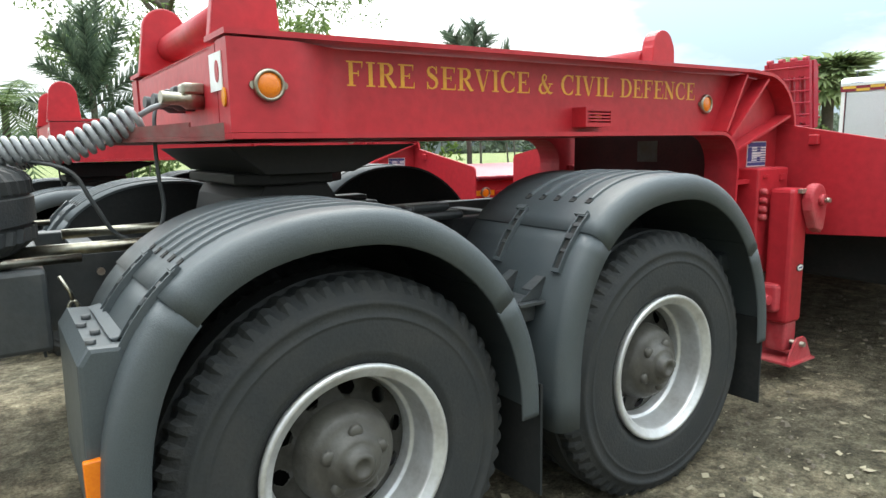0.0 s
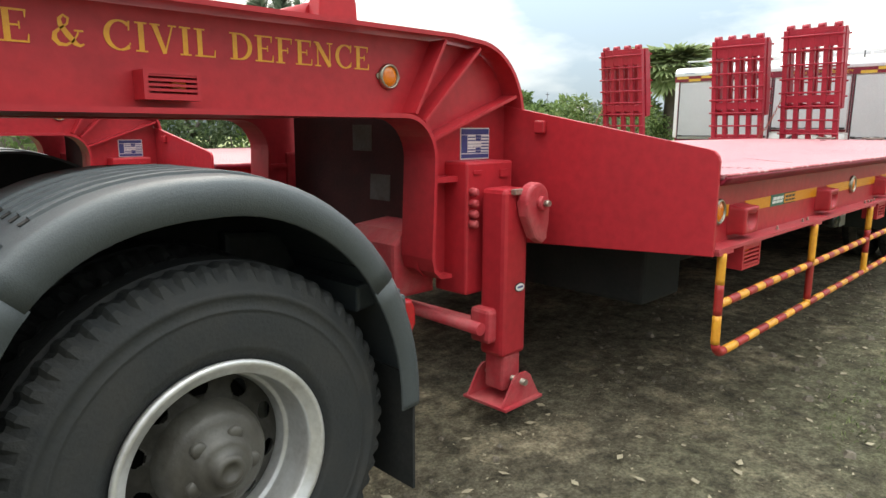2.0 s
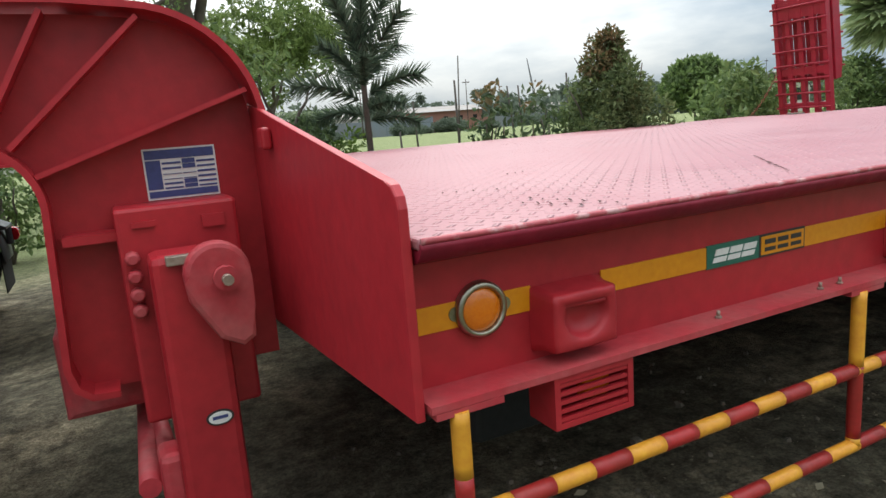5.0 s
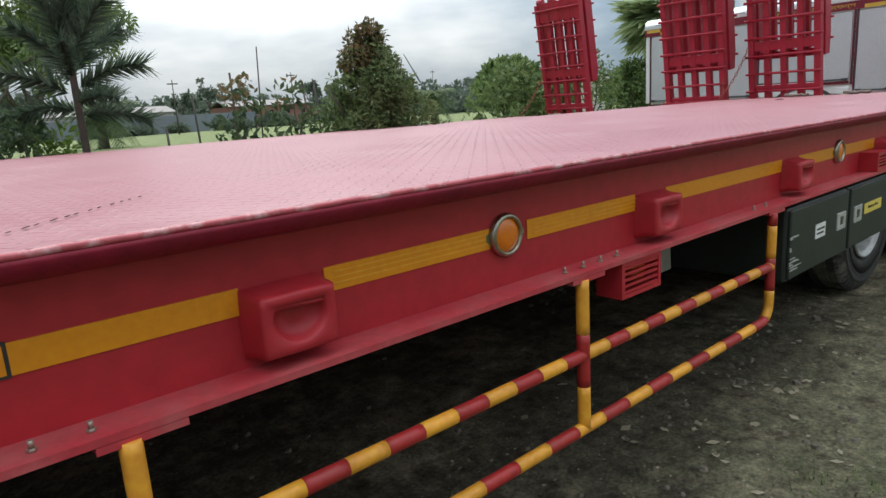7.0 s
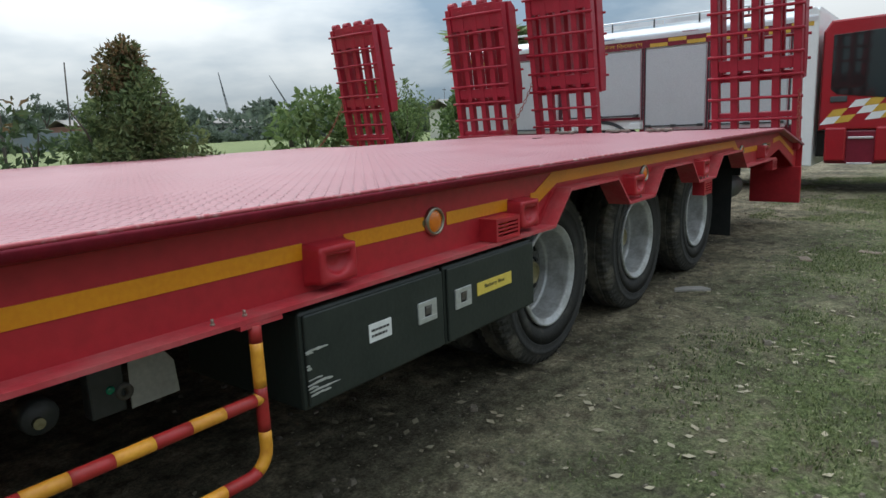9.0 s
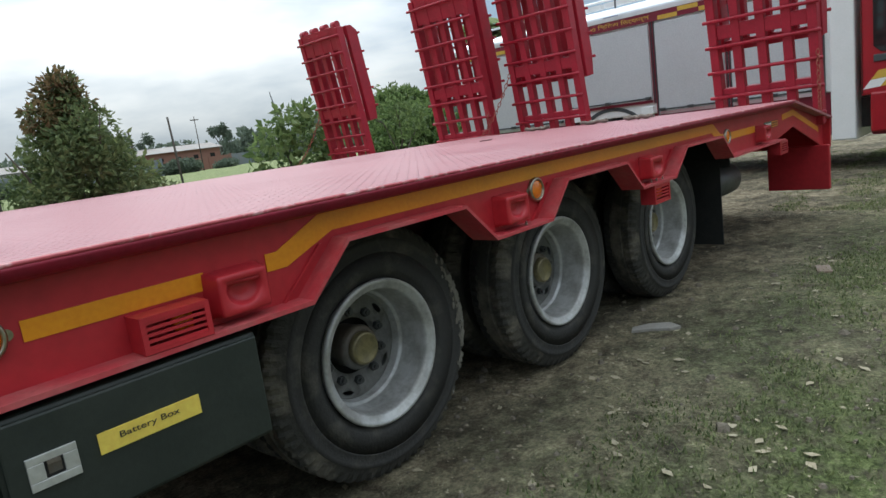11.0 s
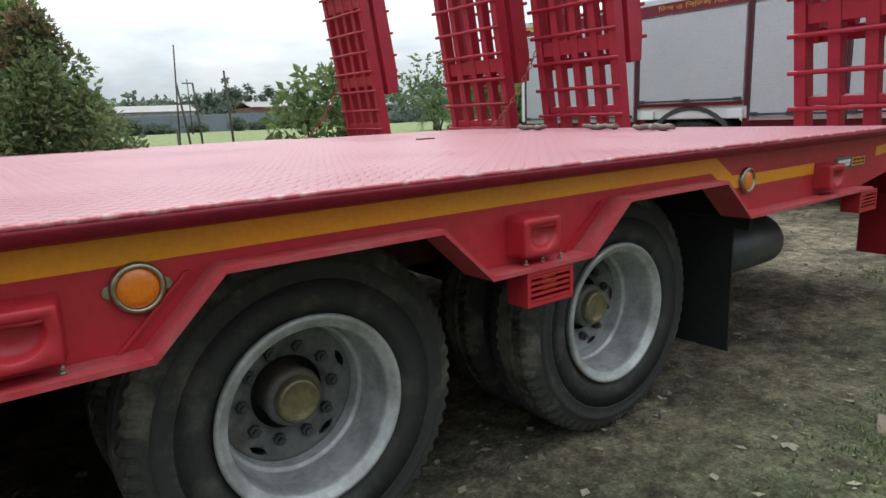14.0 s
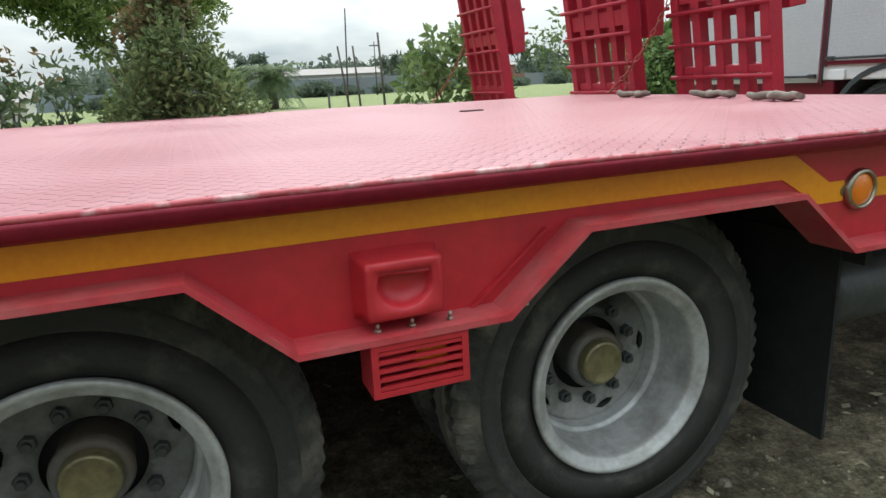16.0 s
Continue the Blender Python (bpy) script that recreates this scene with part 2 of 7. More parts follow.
def chequer_plate(m, pitch=0.042):
    """Adds the raised bars of chequer plate, lying crosswise in turn, to a material's relief."""
    n, l = m.node_tree.nodes, m.node_tree.links
    b = n["Principled BSDF"]
    co = n.new("ShaderNodeTexCoord")
    mp = n.new("ShaderNodeMapping")
    mp.inputs["Rotation"].default_value = (0, 0, radians(45))
    mp.inputs["Scale"].default_value = (1 / pitch, 1 / pitch, 0.0)
    l.new(co.outputs["Object"], mp.inputs["Vector"])
    check = n.new("ShaderNodeTexChecker")
    check.inputs["Scale"].default_value = 1.0
    l.new(mp.outputs["Vector"], check.inputs["Vector"])
    sep = n.new("ShaderNodeSeparateXYZ")
    l.new(mp.outputs["Vector"], sep.inputs["Vector"])
    heights = []
    for a, c in (("X", "Y"), ("Y", "X")):
        parts = []
        for ax, width in ((a, 0.16), (c, 0.44)):
            fr = n.new("ShaderNodeMath"); fr.operation = "FRACT"
            l.new(sep.outputs[ax], fr.inputs[0])
            sb = n.new("ShaderNodeMath"); sb.operation, sb.inputs[1].default_value = "SUBTRACT", 0.5
            l.new(fr.outputs[0], sb.inputs[0])
            ab = n.new("ShaderNodeMath"); ab.operation = "ABSOLUTE"
            l.new(sb.outputs[0], ab.inputs[0])
            rg = n.new("ShaderNodeMapRange")
            rg.inputs["From Min"].default_value, rg.inputs["From Max"].default_value = width, width - 0.12
            l.new(ab.outputs[0], rg.inputs["Value"])
            parts.append(rg)
        mu = n.new("ShaderNodeMath"); mu.operation = "MULTIPLY"
        l.new(parts[0].outputs["Result"], mu.inputs[0])
        l.new(parts[1].outputs["Result"], mu.inputs[1])
        heights.append(mu)
    pick = n.new("ShaderNodeMixRGB")
    l.new(check.outputs["Fac"], pick.inputs[0])
    l.new(heights[0].outputs[0], pick.inputs[1])
    l.new(heights[1].outputs[0], pick.inputs[2])
    bp = n.new("ShaderNodeBump")
    bp.inputs["Strength"].default_value, bp.inputs["Distance"].default_value = 1.0, 0.008
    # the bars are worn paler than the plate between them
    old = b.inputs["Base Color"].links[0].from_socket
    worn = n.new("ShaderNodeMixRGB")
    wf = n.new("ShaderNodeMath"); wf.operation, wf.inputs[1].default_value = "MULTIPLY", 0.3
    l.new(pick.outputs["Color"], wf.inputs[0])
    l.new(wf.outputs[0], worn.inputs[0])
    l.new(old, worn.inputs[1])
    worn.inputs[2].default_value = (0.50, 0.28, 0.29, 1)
    # dark scuffs dragged along the deck
    smp = n.new("ShaderNodeMapping")
    smp.inputs["Scale"].default_value = (2.2, 9.0, 1.0)
    l.new(co.outputs["Object"], smp.inputs["Vector"])
    sc = n.new("ShaderNodeTexNoise")
    sc.inputs["Scale"].default_value, sc.inputs["Detail"].default_value, sc.inputs["Roughness"].default_value = 1.6, 7, 0.7
    l.new(smp.outputs["Vector"], sc.inputs["Vector"])
    sr = n.new("ShaderNodeMapRange")
    sr.inputs["From Min"].default_value, sr.inputs["From Max"].default_value, sr.inputs["To Max"].default_value = 0.66, 0.74, 0.7
    l.new(sc.outputs["Fac"], sr.inputs["Value"])
    scuff = n.new("ShaderNodeMixRGB")
    l.new(sr.outputs["Result"], scuff.inputs[0])
    l.new(worn.outputs["Color"], scuff.inputs[1])
    scuff.inputs[2].default_value = (0.20, 0.035, 0.045, 1)
    l.new(scuff.outputs["Color"], b.inputs["Base Color"])
    # the bars are worn flat in places
    wear = n.new("ShaderNodeTexNoise")
    wear.inputs["Scale"].default_value = 0.9
    l.new(co.outputs["Object"], wear.inputs["Vector"])
    ws = n.new("ShaderNodeMapRange")
    ws.inputs["From Min"].default_value, ws.inputs["From Max"].default_value = 0.42, 0.6
    ws.inputs["To Min"].default_value = 0.55
    l.new(wear.outputs["Fac"], ws.inputs["Value"])
    l.new(ws.outputs["Result"], bp.inputs["Strength"])
    l.new(pick.outputs["Color"], bp.inputs["Height"])
    l.new(bp.outputs["Normal"], b.inputs["Normal"])


chequer_plate(RED_DECK)

# ---- mesh helpers ----
def box(bm, x0, x1, y0, y1, z0, z1, bevel=0.0):
    vs = [bm.verts.new((x, y, z)) for x in (x0, x1) for y in (y0, y1) for z in (z0, z1)]
    fs = [bm.faces.new([vs[i] for i in q]) for q in ((0, 1, 3, 2), (4, 6, 7, 5), (0, 4, 5, 1), (2, 3, 7, 6), (0, 2, 6, 4), (1, 5, 7, 3))]
    if bevel:
        es = list({e for f in fs for e in f.edges})
        bmesh.ops.bevel(bm, geom=es, offset=bevel, segments=2, affect="EDGES", profile=0.5)
    return vs


def solid(bm, ring, shift, bevel=0.0):
    """A prism: a closed ring of points, carried by the vector shift."""
    a = [bm.verts.new(p) for p in ring]
    b = [bm.verts.new(Vector(p) + Vector(shift)) for p in ring]
    n = len(ring)
    fs = [bm.faces.new(a), bm.faces.new(b[::-1])]
    for i in range(n):
        fs.append(bm.faces.new((a[i], b[i], b[(i + 1) % n], a[(i + 1) % n])))
    if bevel:
        es = list({e for f in fs[:2] for e in f.edges})
        bmesh.ops.bevel(bm, geom=es, offset=bevel, segments=2, affect="EDGES", profile=0.5)


def slab_y(bm, pts, y0, y1, bevel=0.0):
    solid(bm, [(x, y0, z) for x, z in pts], (0, y1 - y0, 0), bevel)


def slab_x(bm, pts, x0, x1, bevel=0.0):
    solid(bm, [(x0, y, z) for y, z in pts], (x1 - x0, 0, 0), bevel)


def slab_z(bm, pts, z0, z1, bevel=0.0):
    solid(bm, [(x, y, z0) for x, y in pts], (0, 0, z1 - z0), bevel)


def tube(bm, path, r, n=10, close=False):
    """A round bar swept along a path; r may be a number or a list."""
    path = [Vector(p) for p in path]
    rings, up = [], None
    for i, p in enumerate(path):
        q0 = path[i - 1] if (i or close) else p
        q1 = path[(i + 1) % len(path)] if (i + 1 < len(path) or close) else p
        d = (q1 - q0).normalized()
        if up is None:
            up = d.orthogonal().normalized()
        up = (up - d * up.dot(d))
        up = up.normalized() if up.length > 1e-6 else d.orthogonal().normalized()
        side = d.cross(up)
        rr = r[i] if isinstance(r, (list, tuple)) else r
        rings.append([bm.verts.new(p + (up * math.cos(2 * math.pi * k / n) + side * math.sin(2 * math.pi * k / n)) * rr) for k in range(n)])
    m = len(rings)
    for i in range(m if close else m - 1):
        a, b = rings[i], rings[(i + 1) % m]
        for k in range(n):
            bm.faces.new((a[k], a[(k + 1) % n], b[(k + 1) % n], b[k])).smooth = True
    if not close:
        bm.faces.new(rings[0][::-1])
        bm.faces.new(rings[-1])


def lathe(bm, prof, cx, cz, n=48, smooth=True, closed=False):
    """Turns (radius, y) pairs round the line x = cx, z = cz."""
    rings = []
    for r, y in prof:
        if r < 1e-6:
            rings.append([bm.verts.new((cx, y, cz))])
        else:
            rings.append([bm.verts.new((cx + r * math.cos(2 * math.pi * k / n), y, cz + r * math.sin(2 * math.pi * k / n))) for k in range(n)])
    m = len(rings)
    for i in range(m if closed else m - 1):
        a, b = rings[i], rings[(i + 1) % m]
        for k in range(n):
            k2 = (k + 1) % n
            if len(a) == 1 and len(b) == 1:
                continue
            if len(a) == 1:
                f = bm.faces.new((a[0], b[k], b[k2]))
            elif len(b) == 1:
                f = bm.faces.new((a[k], b[0], a[k2]))
            else:
                f = bm.faces.new((a[k], b[k], b[k2], a[k2]))
            f.smooth = smooth


def arc(cx, cz, r, a0, a1, n):
    return [(cx + r * math.cos(radians(a0 + (a1 - a0) * i / n)), cz + r * math.sin(radians(a0 + (a1 - a0) * i / n))) for i in range(n + 1)]


def ribbon(bm, pts, y0, y1, t):
    """A plate of thickness t that follows a line of (x, z) points, wide from y0 to y1."""
    out = []
    for i, p in enumerate(pts):
        a, b = Vector(pts[max(i - 1, 0)]), Vector(pts[min(i + 1, len(pts) - 1)])
        d = (b - a).normalized()
        out.append((p[0] - d.y * t, p[1] + d.x * t))
    rows = []
    for p, q in zip(pts, out):
        rows.append([bm.verts.new(v) for v in ((p[0], y0, p[1]), (p[0], y1, p[1]), (q[0], y1, q[1]), (q[0], y0, q[1]))])
    for a, b in zip(rows, rows[1:]):
        for k in range(4):
            f = bm.faces.new((a[k], a[(k + 1) % 4], b[(k + 1) % 4], b[k]))
    bm.faces.new(rows[0])
    bm.faces.new(rows[-1][::-1])


def thing(name, at, label, category, group="", kind=""):
    ob = new(name)
    ob.location = at
    ob.empty_display_size = 0.2
    return tagged(ob, label, category, group, kind)


def origin_of(ob):
    p = Vector(ob.location)
    while ob.parent:
        ob = ob.parent
        p = p + ob.location
    return p


def finish(name, bm, mat):
    bmesh.ops.recalc_face_normals(bm, faces=bm.faces)
    me = bpy.data.meshes.new(name)
    bm.to_mesh(me)
    bm.free()
    for m in (mat if isinstance(mat, (list, tuple)) else [mat]):
        me.materials.append(m)
    return me


def part(name, bm, mat, parent, label=""):
    """A bmesh, given in world places, as one mesh under a thing or a part."""
    p = origin_of(parent)
    bmesh.ops.translate(bm, verts=bm.verts, vec=-p)
    ob = new(name, finish(name, bm, mat))
    ob.parent = parent
    return tagged(ob, label)


def sub(name, mesh, parent, at, label=""):
    """Another object on a mesh that is there already, at a place of the world."""
    ob = new(name, mesh)
    ob.parent = parent
    ob.location = Vector(at) - origin_of(parent)
    return tagged(ob, label)


def single(name, bm, mat, at, label, category, group="", kind=""):
    """A thing of one mesh."""
    bmesh.ops.translate(bm, verts=bm.verts, vec=-Vector(at))
    ob = new(name, finish(name, bm, mat))
    ob.location = at
    return tagged(ob, label, category, group, kind)


def lettering(name, text, size, width, mat, parent, at, rot, depth=0.002, bold=0.0, label="", shear=0.0):
    """Raised letters as one mesh; width: how wide the whole line is to be."""
    cu = bpy.data.curves.new(name, "FONT")
    cu.body, cu.size, cu.extrude, cu.offset, cu.shear = text, size, depth, bold, shear
    ob = bpy.data.objects.new(name, cu)
    scene.collection.objects.link(ob)
    bpy.context.view_layer.update()
    me = bpy.data.meshes.new_from_object(ob)
    bpy.data.objects.remove(ob)
    me.name = name
    xs = [v.co.x for v in me.vertices]
    ys = [v.co.y for v in me.vertices]
    k = width / (max(xs) - min(xs))
    kz = size / (max(ys) - min(ys))
    me.transform(Matrix.Translation((0, 0, 0)) @ Matrix.Diagonal((k, kz, 1, 1)) @ Matrix.Translation((-min(xs), -min(ys), 0)))
    me.materials.clear()
    me.materials.append(mat)
    o = new(name, me)
    o.parent = parent
    o.matrix_basis = Matrix.Translation(Vector(at) - origin_of(parent)) @ Euler([radians(a) for a in rot]).to_matrix().to_4x4()
    return tagged(o, label)

# ---- serif letters ----
def pen(bm, pts, widths, y, depth):
    """Draws a stroke of changing width along (x, z) points as thin raised plates."""
    for i in range(len(pts) - 1):
        a, b = Vector(pts[i]), Vector(pts[i + 1])
        p0, p1 = Vector(pts[max(i - 1, 0)]), Vector(pts[min(i + 2, len(pts) - 1)])
        ta, tb = (b - p0).normalized(), (p1 - a).normalized()
        na, nb = Vector((-ta.y, ta.x)) * widths[i], Vector((-tb.y, tb.x)) * widths[i + 1]
        ring = [a + na, a - na, b - nb, b + nb]
        solid(bm, [(q.x, y, q.y) for q in ring], (0, depth, 0))


def glyph(ch):
    """Strokes of a roman capital in a box one high: (points, half widths); and its width."""
    T, N = 0.085, 0.026

    def bar(x0, z0, x1, z1):
        if abs(x1 - x0) > abs(z1 - z0):
            return ([(x0, (z0 + z1) / 2), (x1, (z0 + z1) / 2)], [abs(z1 - z0) / 2] * 2)
        return ([((x0 + x1) / 2, z0), ((x0 + x1) / 2, z1)], [abs(x1 - x0) / 2] * 2)

    def stem(x, w=T):
        return [bar(x - w, 0, x + w, 1), bar(x - w - 0.09, 0, x + w + 0.09, 0.05), bar(x - w - 0.09, 0.95, x + w + 0.09, 1.0)]

    def bow(cx, cz, rx, rz, a0, a1, thin0=N, thin1=N, n=16):
        pts, ws = [], []
        for i in range(n + 1):
            a = radians(a0 + (a1 - a0) * i / n)
            pts.append((cx + rx * math.cos(a), cz + rz * math.sin(a)))
            ws.append(N + (T - N) * abs(math.cos(a)) ** 1.3)
        return (pts, ws)
    if ch == "I":
        return stem(0.2), 0.40
    if ch in "FEL":
        s = stem(0.2)
        if ch in "FE":
            s += [bar(0.2, 0.945, 0.66, 1.0), ([(0.655, 1.0), (0.64, 0.76)], [0.03, 0.012]), bar(0.2, 0.49, 0.5, 0.54), bar(0.475, 0.40, 0.51, 0.63)]
        if ch in "EL":
            s += [bar(0.2, 0.0, 0.68, 0.055), ([(0.675, 0.0), (0.70, 0.27)], [0.03, 0.012])]
        return s, 0.72
    if ch == "R":
        return stem(0.2) + [([(0.2, 0.972), (0.38, 0.972)], [N, N]), bow(0.38, 0.745, 0.21, 0.227, 90, -90), ([(0.38, 0.518), (0.2, 0.518)], [N, N]), ([(0.37, 0.51), (0.52, 0.28), (0.68, 0.03), (0.79, 0.025)], [0.05, T, 0.07, 0.03])], 0.80
    if ch == "D":
        return stem(0.2) + [([(0.2, 0.972), (0.36, 0.972)], [N, N]), bow(0.36, 0.5, 0.38, 0.472, 90, -90, n=20), ([(0.36, 0.028), (0.2, 0.028)], [N, N])], 0.84
    if ch == "C":
        return [bow(0.46, 0.5, 0.37, 0.478, 48, 312, n=24), ([(0.73, 1.0), (0.715, 0.68)], [0.028, 0.02]), ([(0.70, 0.15), (0.745, 0.27)], [0.02, 0.014])], 0.80
    if ch == "S":
        pts = [(0.52, 0.80), (0.44, 0.93), (0.33, 0.972), (0.19, 0.92), (0.14, 0.79), (0.19, 0.65), (0.33, 0.55), (0.48, 0.44), (0.54, 0.29), (0.49, 0.12), (0.34, 0.028), (0.2, 0.06), (0.11, 0.21)]
        return [(pts, [0.02, 0.03, 0.03, 0.045, 0.065, 0.085, 0.095, 0.09, 0.07, 0.05, 0.03, 0.03, 0.02]), bar(0.50, 0.68, 0.545, 1.0), bar(0.085, 0.0, 0.13, 0.32)], 0.64
    if ch == "V":
        return [([(0.13, 0.98), (0.42, 0.0)], [T, T * 0.8]), ([(0.42, 0.0), (0.68, 0.98)], [N, N]), bar(0.0, 0.95, 0.3, 1.0), bar(0.55, 0.95, 0.8, 1.0)], 0.80
    if ch == "N":
        return [bar(0.15, 0.0, 0.20, 1.0), bar(0.68, 0.0, 0.73, 1.0), ([(0.15, 0.96), (0.70, 0.03)], [T, T]), bar(0.05, 0, 0.3, 0.05), bar(0.02, 0.95, 0.22, 1.0), bar(0.58, 0.95, 0.83, 1.0)], 0.88
    if ch == "&":
        pts = [(0.86, 0.10), (0.76, 0.03), (0.64, 0.09), (0.45, 0.36), (0.28, 0.66), (0.27, 0.84), (0.37, 0.965), (0.49, 0.87), (0.46, 0.70), (0.28, 0.55), (0.13, 0.38), (0.11, 0.2), (0.22, 0.05), (0.4, 0.03), (0.58, 0.16), (0.69, 0.36), (0.74, 0.50)]
        return [(pts, [0.02, 0.04, 0.07, T, 0.07, 0.05, 0.03, 0.04, 0.03, 0.03, 0.06, 0.08, 0.06, 0.04, 0.03, 0.025, 0.02]), bar(0.62, 0.48, 0.86, 0.53)], 0.90
    return [], 0.34


def serif_line(text, x, z, height, width, y, mat, parent):
    """A line of raised serif capitals on a wall that faces -y, each letter a part."""
    total = sum(glyph(c)[1] + 0.07 for c in text)
    k = width / total
    for c in text:
        strokes, w = glyph(c)
        if strokes:
            bm = bmesh.new()
            for i, (pts, ws) in enumerate(strokes):
                pen(bm, [(x + px * k, z + pz * height) for px, pz in pts], [q * (k + height) / 2 for q in ws], y - 0.0015 - 0.0002 * i, 0.0025)
            part("letter", bm, mat, parent)
        x += (w + 0.07) * k

# ---- wheels ----
def tyre_mesh(name, R, bead, width, mat, notches=46, cutdeep=0.02, groove=0.004, tread=None):
    """A truck tyre round the y axis; its outer wall lies at y = 0."""
    bm = bmesh.new()
    seg = notches * 4
    prof = [(bead - 0.012, 0.05), (bead + 0.004, 0.028), (bead + 0.03, 0.012), (bead + 0.036, 0.008), (bead + 0.045, 0.008), ((R + bead) / 2, 0.0), (R - 0.122, groove * 0.75), (R - 0.120, 0.0), (R - 0.114, 0.0), (R - 0.112, groove), (R - 0.085, groove), (R - 0.082, 0.0),
            (R - 0.068, 0.0), (R - 0.065, 0.004 + groove), (R - 0.045, 0.014), (R - 0.014, 0.03), (R, 0.052), (R, 0.09), (R - 0.012, 0.094), (R - 0.012, 0.102),
            (R + 0.001, 0.106), (R + 0.001, width - 0.106), (R - 0.012, width - 0.102), (R - 0.012, width - 0.094), (R, width - 0.09), (R, width - 0.052), (R - 0.045, width - 0.014), ((R + bead) / 2, width), (bead, width - 0.03)]
    rings = []
    for i, (r, y) in enumerate(prof):
        ring = []
        for k in range(seg):
            cut = (k % 4) in (2, 3) and i in (15, 16, 17, 24, 25)
            rr = r - (cutdeep if cut else 0.0)
            yy = y + (cutdeep * 0.6 if (cut and i == 15) else 0.0)
            a = 2 * math.pi * (k + (0.8 if i in (17, 24) else 0.0)) / seg
            ring.append(bm.verts.new((rr * math.cos(a), yy, rr * math.sin(a))))
        rings.append(ring)
    for i, (a, b) in enumerate(zip(rings, rings[1:])):
        for k in range(seg):
            k2 = (k + 1) % seg
            f = bm.faces.new((a[k], b[k], b[k2], a[k2]))
            f.smooth = i < 14
            f.material_index = 1 if tread and 13 <= i <= 23 else 0
    me = finish(name, bm, mat)
    if tread:
        me.materials.append(tread)
    return me


def rim_mesh(name, r, depth, mat):
    bm = bmesh.new()
    lathe(bm, [(r - 0.03, 0.075), (r + 0.004, 0.035), (r + 0.012, 0.012), (r + 0.010, 0.003), (r + 0.003, 0.0), (r - 0.005, 0.002), (r - 0.010, 0.010), (r - 0.026, 0.016),
               (r - 0.031, 0.022), (r - 0.033, 0.034), (r - 0.038, 0.075), (r - 0.043, depth * 0.74), (r - 0.047, depth * 0.78), (r - 0.054, depth * 0.79), (r - 0.057, depth * 0.83), (r - 0.060, depth * 0.95), (r - 0.064, depth), (r - 0.05, depth + 0.05)], 0, 0, 64)
    return finish(name, bm, mat)


def disc_mesh(name, r, hub_r, y_edge, y_mid, holes, mat, small=False):
    """The wheel's dished disc with its round of hand holes."""
    bm = bmesh.new()
    per = 32
    seg = holes * per
    mid, tall, wide = (r - 0.028, 0.010, 0.028) if small else (r - 0.046, 0.024, 0.026)
    rs = [hub_r, hub_r + 0.03, hub_r + 0.05] + [mid + tall * (j / 4 - 1) for j in range(9)] + [mid + tall * 1.3, r]
    pitch = 2 * math.pi * mid / seg

    def is_open(i, k):
        if not 3 <= i <= 10:
            return False
        u = (k % per - per / 2 + 0.5) * pitch / wide
        v = ((i - 3) / 4 - 0.875)
        return u * u + v * v < 1.0
    ys = [y_mid + (y_edge - y_mid) * ((q - hub_r) / (r - hub_r)) ** 1.4 for q in rs]
    rings = [[bm.verts.new((q * math.cos(2 * math.pi * k / seg), y, q * math.sin(2 * math.pi * k / seg))) for k in range(seg)] for q, y in zip(rs, ys)]
    for i, (a, b) in enumerate(zip(rings, rings[1:])):
        for k in range(seg):
            if is_open(i, k):
                continue
            k2 = (k + 1) % seg
            bm.faces.new((a[k], b[k], b[k2], a[k2])).smooth = True
    bmesh.ops.solidify(bm, geom=bm.faces[:], thickness=0.012)
    return finish(name, bm, mat)


def turned_mesh(name, prof, mat, n=40):
    bm = bmesh.new()
    lathe(bm, prof, 0, 0, n)
    return finish(name, bm, mat)


def nut_mesh(name, r, h, mat):
    bm = bmesh.new()
    ring = [(r * math.cos(i * math.pi / 3), 0, r * math.sin(i * math.pi / 3)) for i in range(6)]
    solid(bm, ring, (0, -h, 0), 0.002)
    tube(bm, [(0, -h, 0), (0, -h - 0.012, 0)], r * 0.55, 8)
    return finish(name, bm, mat)


T_TYRE = tyre_mesh("tyre", 0.522, 0.292, 0.27, RUBBER_OLD, 64, 0.008, 0.0012, MUD_TREAD)
T_RIM = rim_mesh("rim", 0.285, 0.205, RIM_GREY)
T_DISC = disc_mesh("disc", 0.226, 0.118, 0.20, 0.212, 5, DISC_DUSTY, True)
T_HUB = turned_mesh("hub", [(0.088, 0.32), (0.088, 0.20), (0.092, 0.178), (0.094, 0.165), (0.090, 0.150), (0.080, 0.142), (0.072, 0.144), (0.0, 0.144)], DISC_GREY)
T_CAP = turned_mesh("hub_cap", [(0.070, 0.15), (0.069, 0.122), (0.064, 0.114), (0.056, 0.114), (0.050, 0.118), (0.0, 0.116)], HUB_OLIVE)
# drum coloured near-black for the shade behind the disc
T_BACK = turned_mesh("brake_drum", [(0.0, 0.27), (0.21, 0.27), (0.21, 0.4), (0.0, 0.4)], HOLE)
NUT = nut_mesh("wheel_nut", 0.020, 0.022, BLACK_STEEL)
D_TYRE = tyre_mesh("tyre", 0.558, 0.298, 0.29, RUBBER, 58, 0.011, 0.0025)
D_RIM = rim_mesh("rim", 0.293, 0.155, RIM_SILVER)
D_DISC = disc_mesh("disc", 0.243, 0.10, 0.165, 0.12, 10, DISC_OILY)
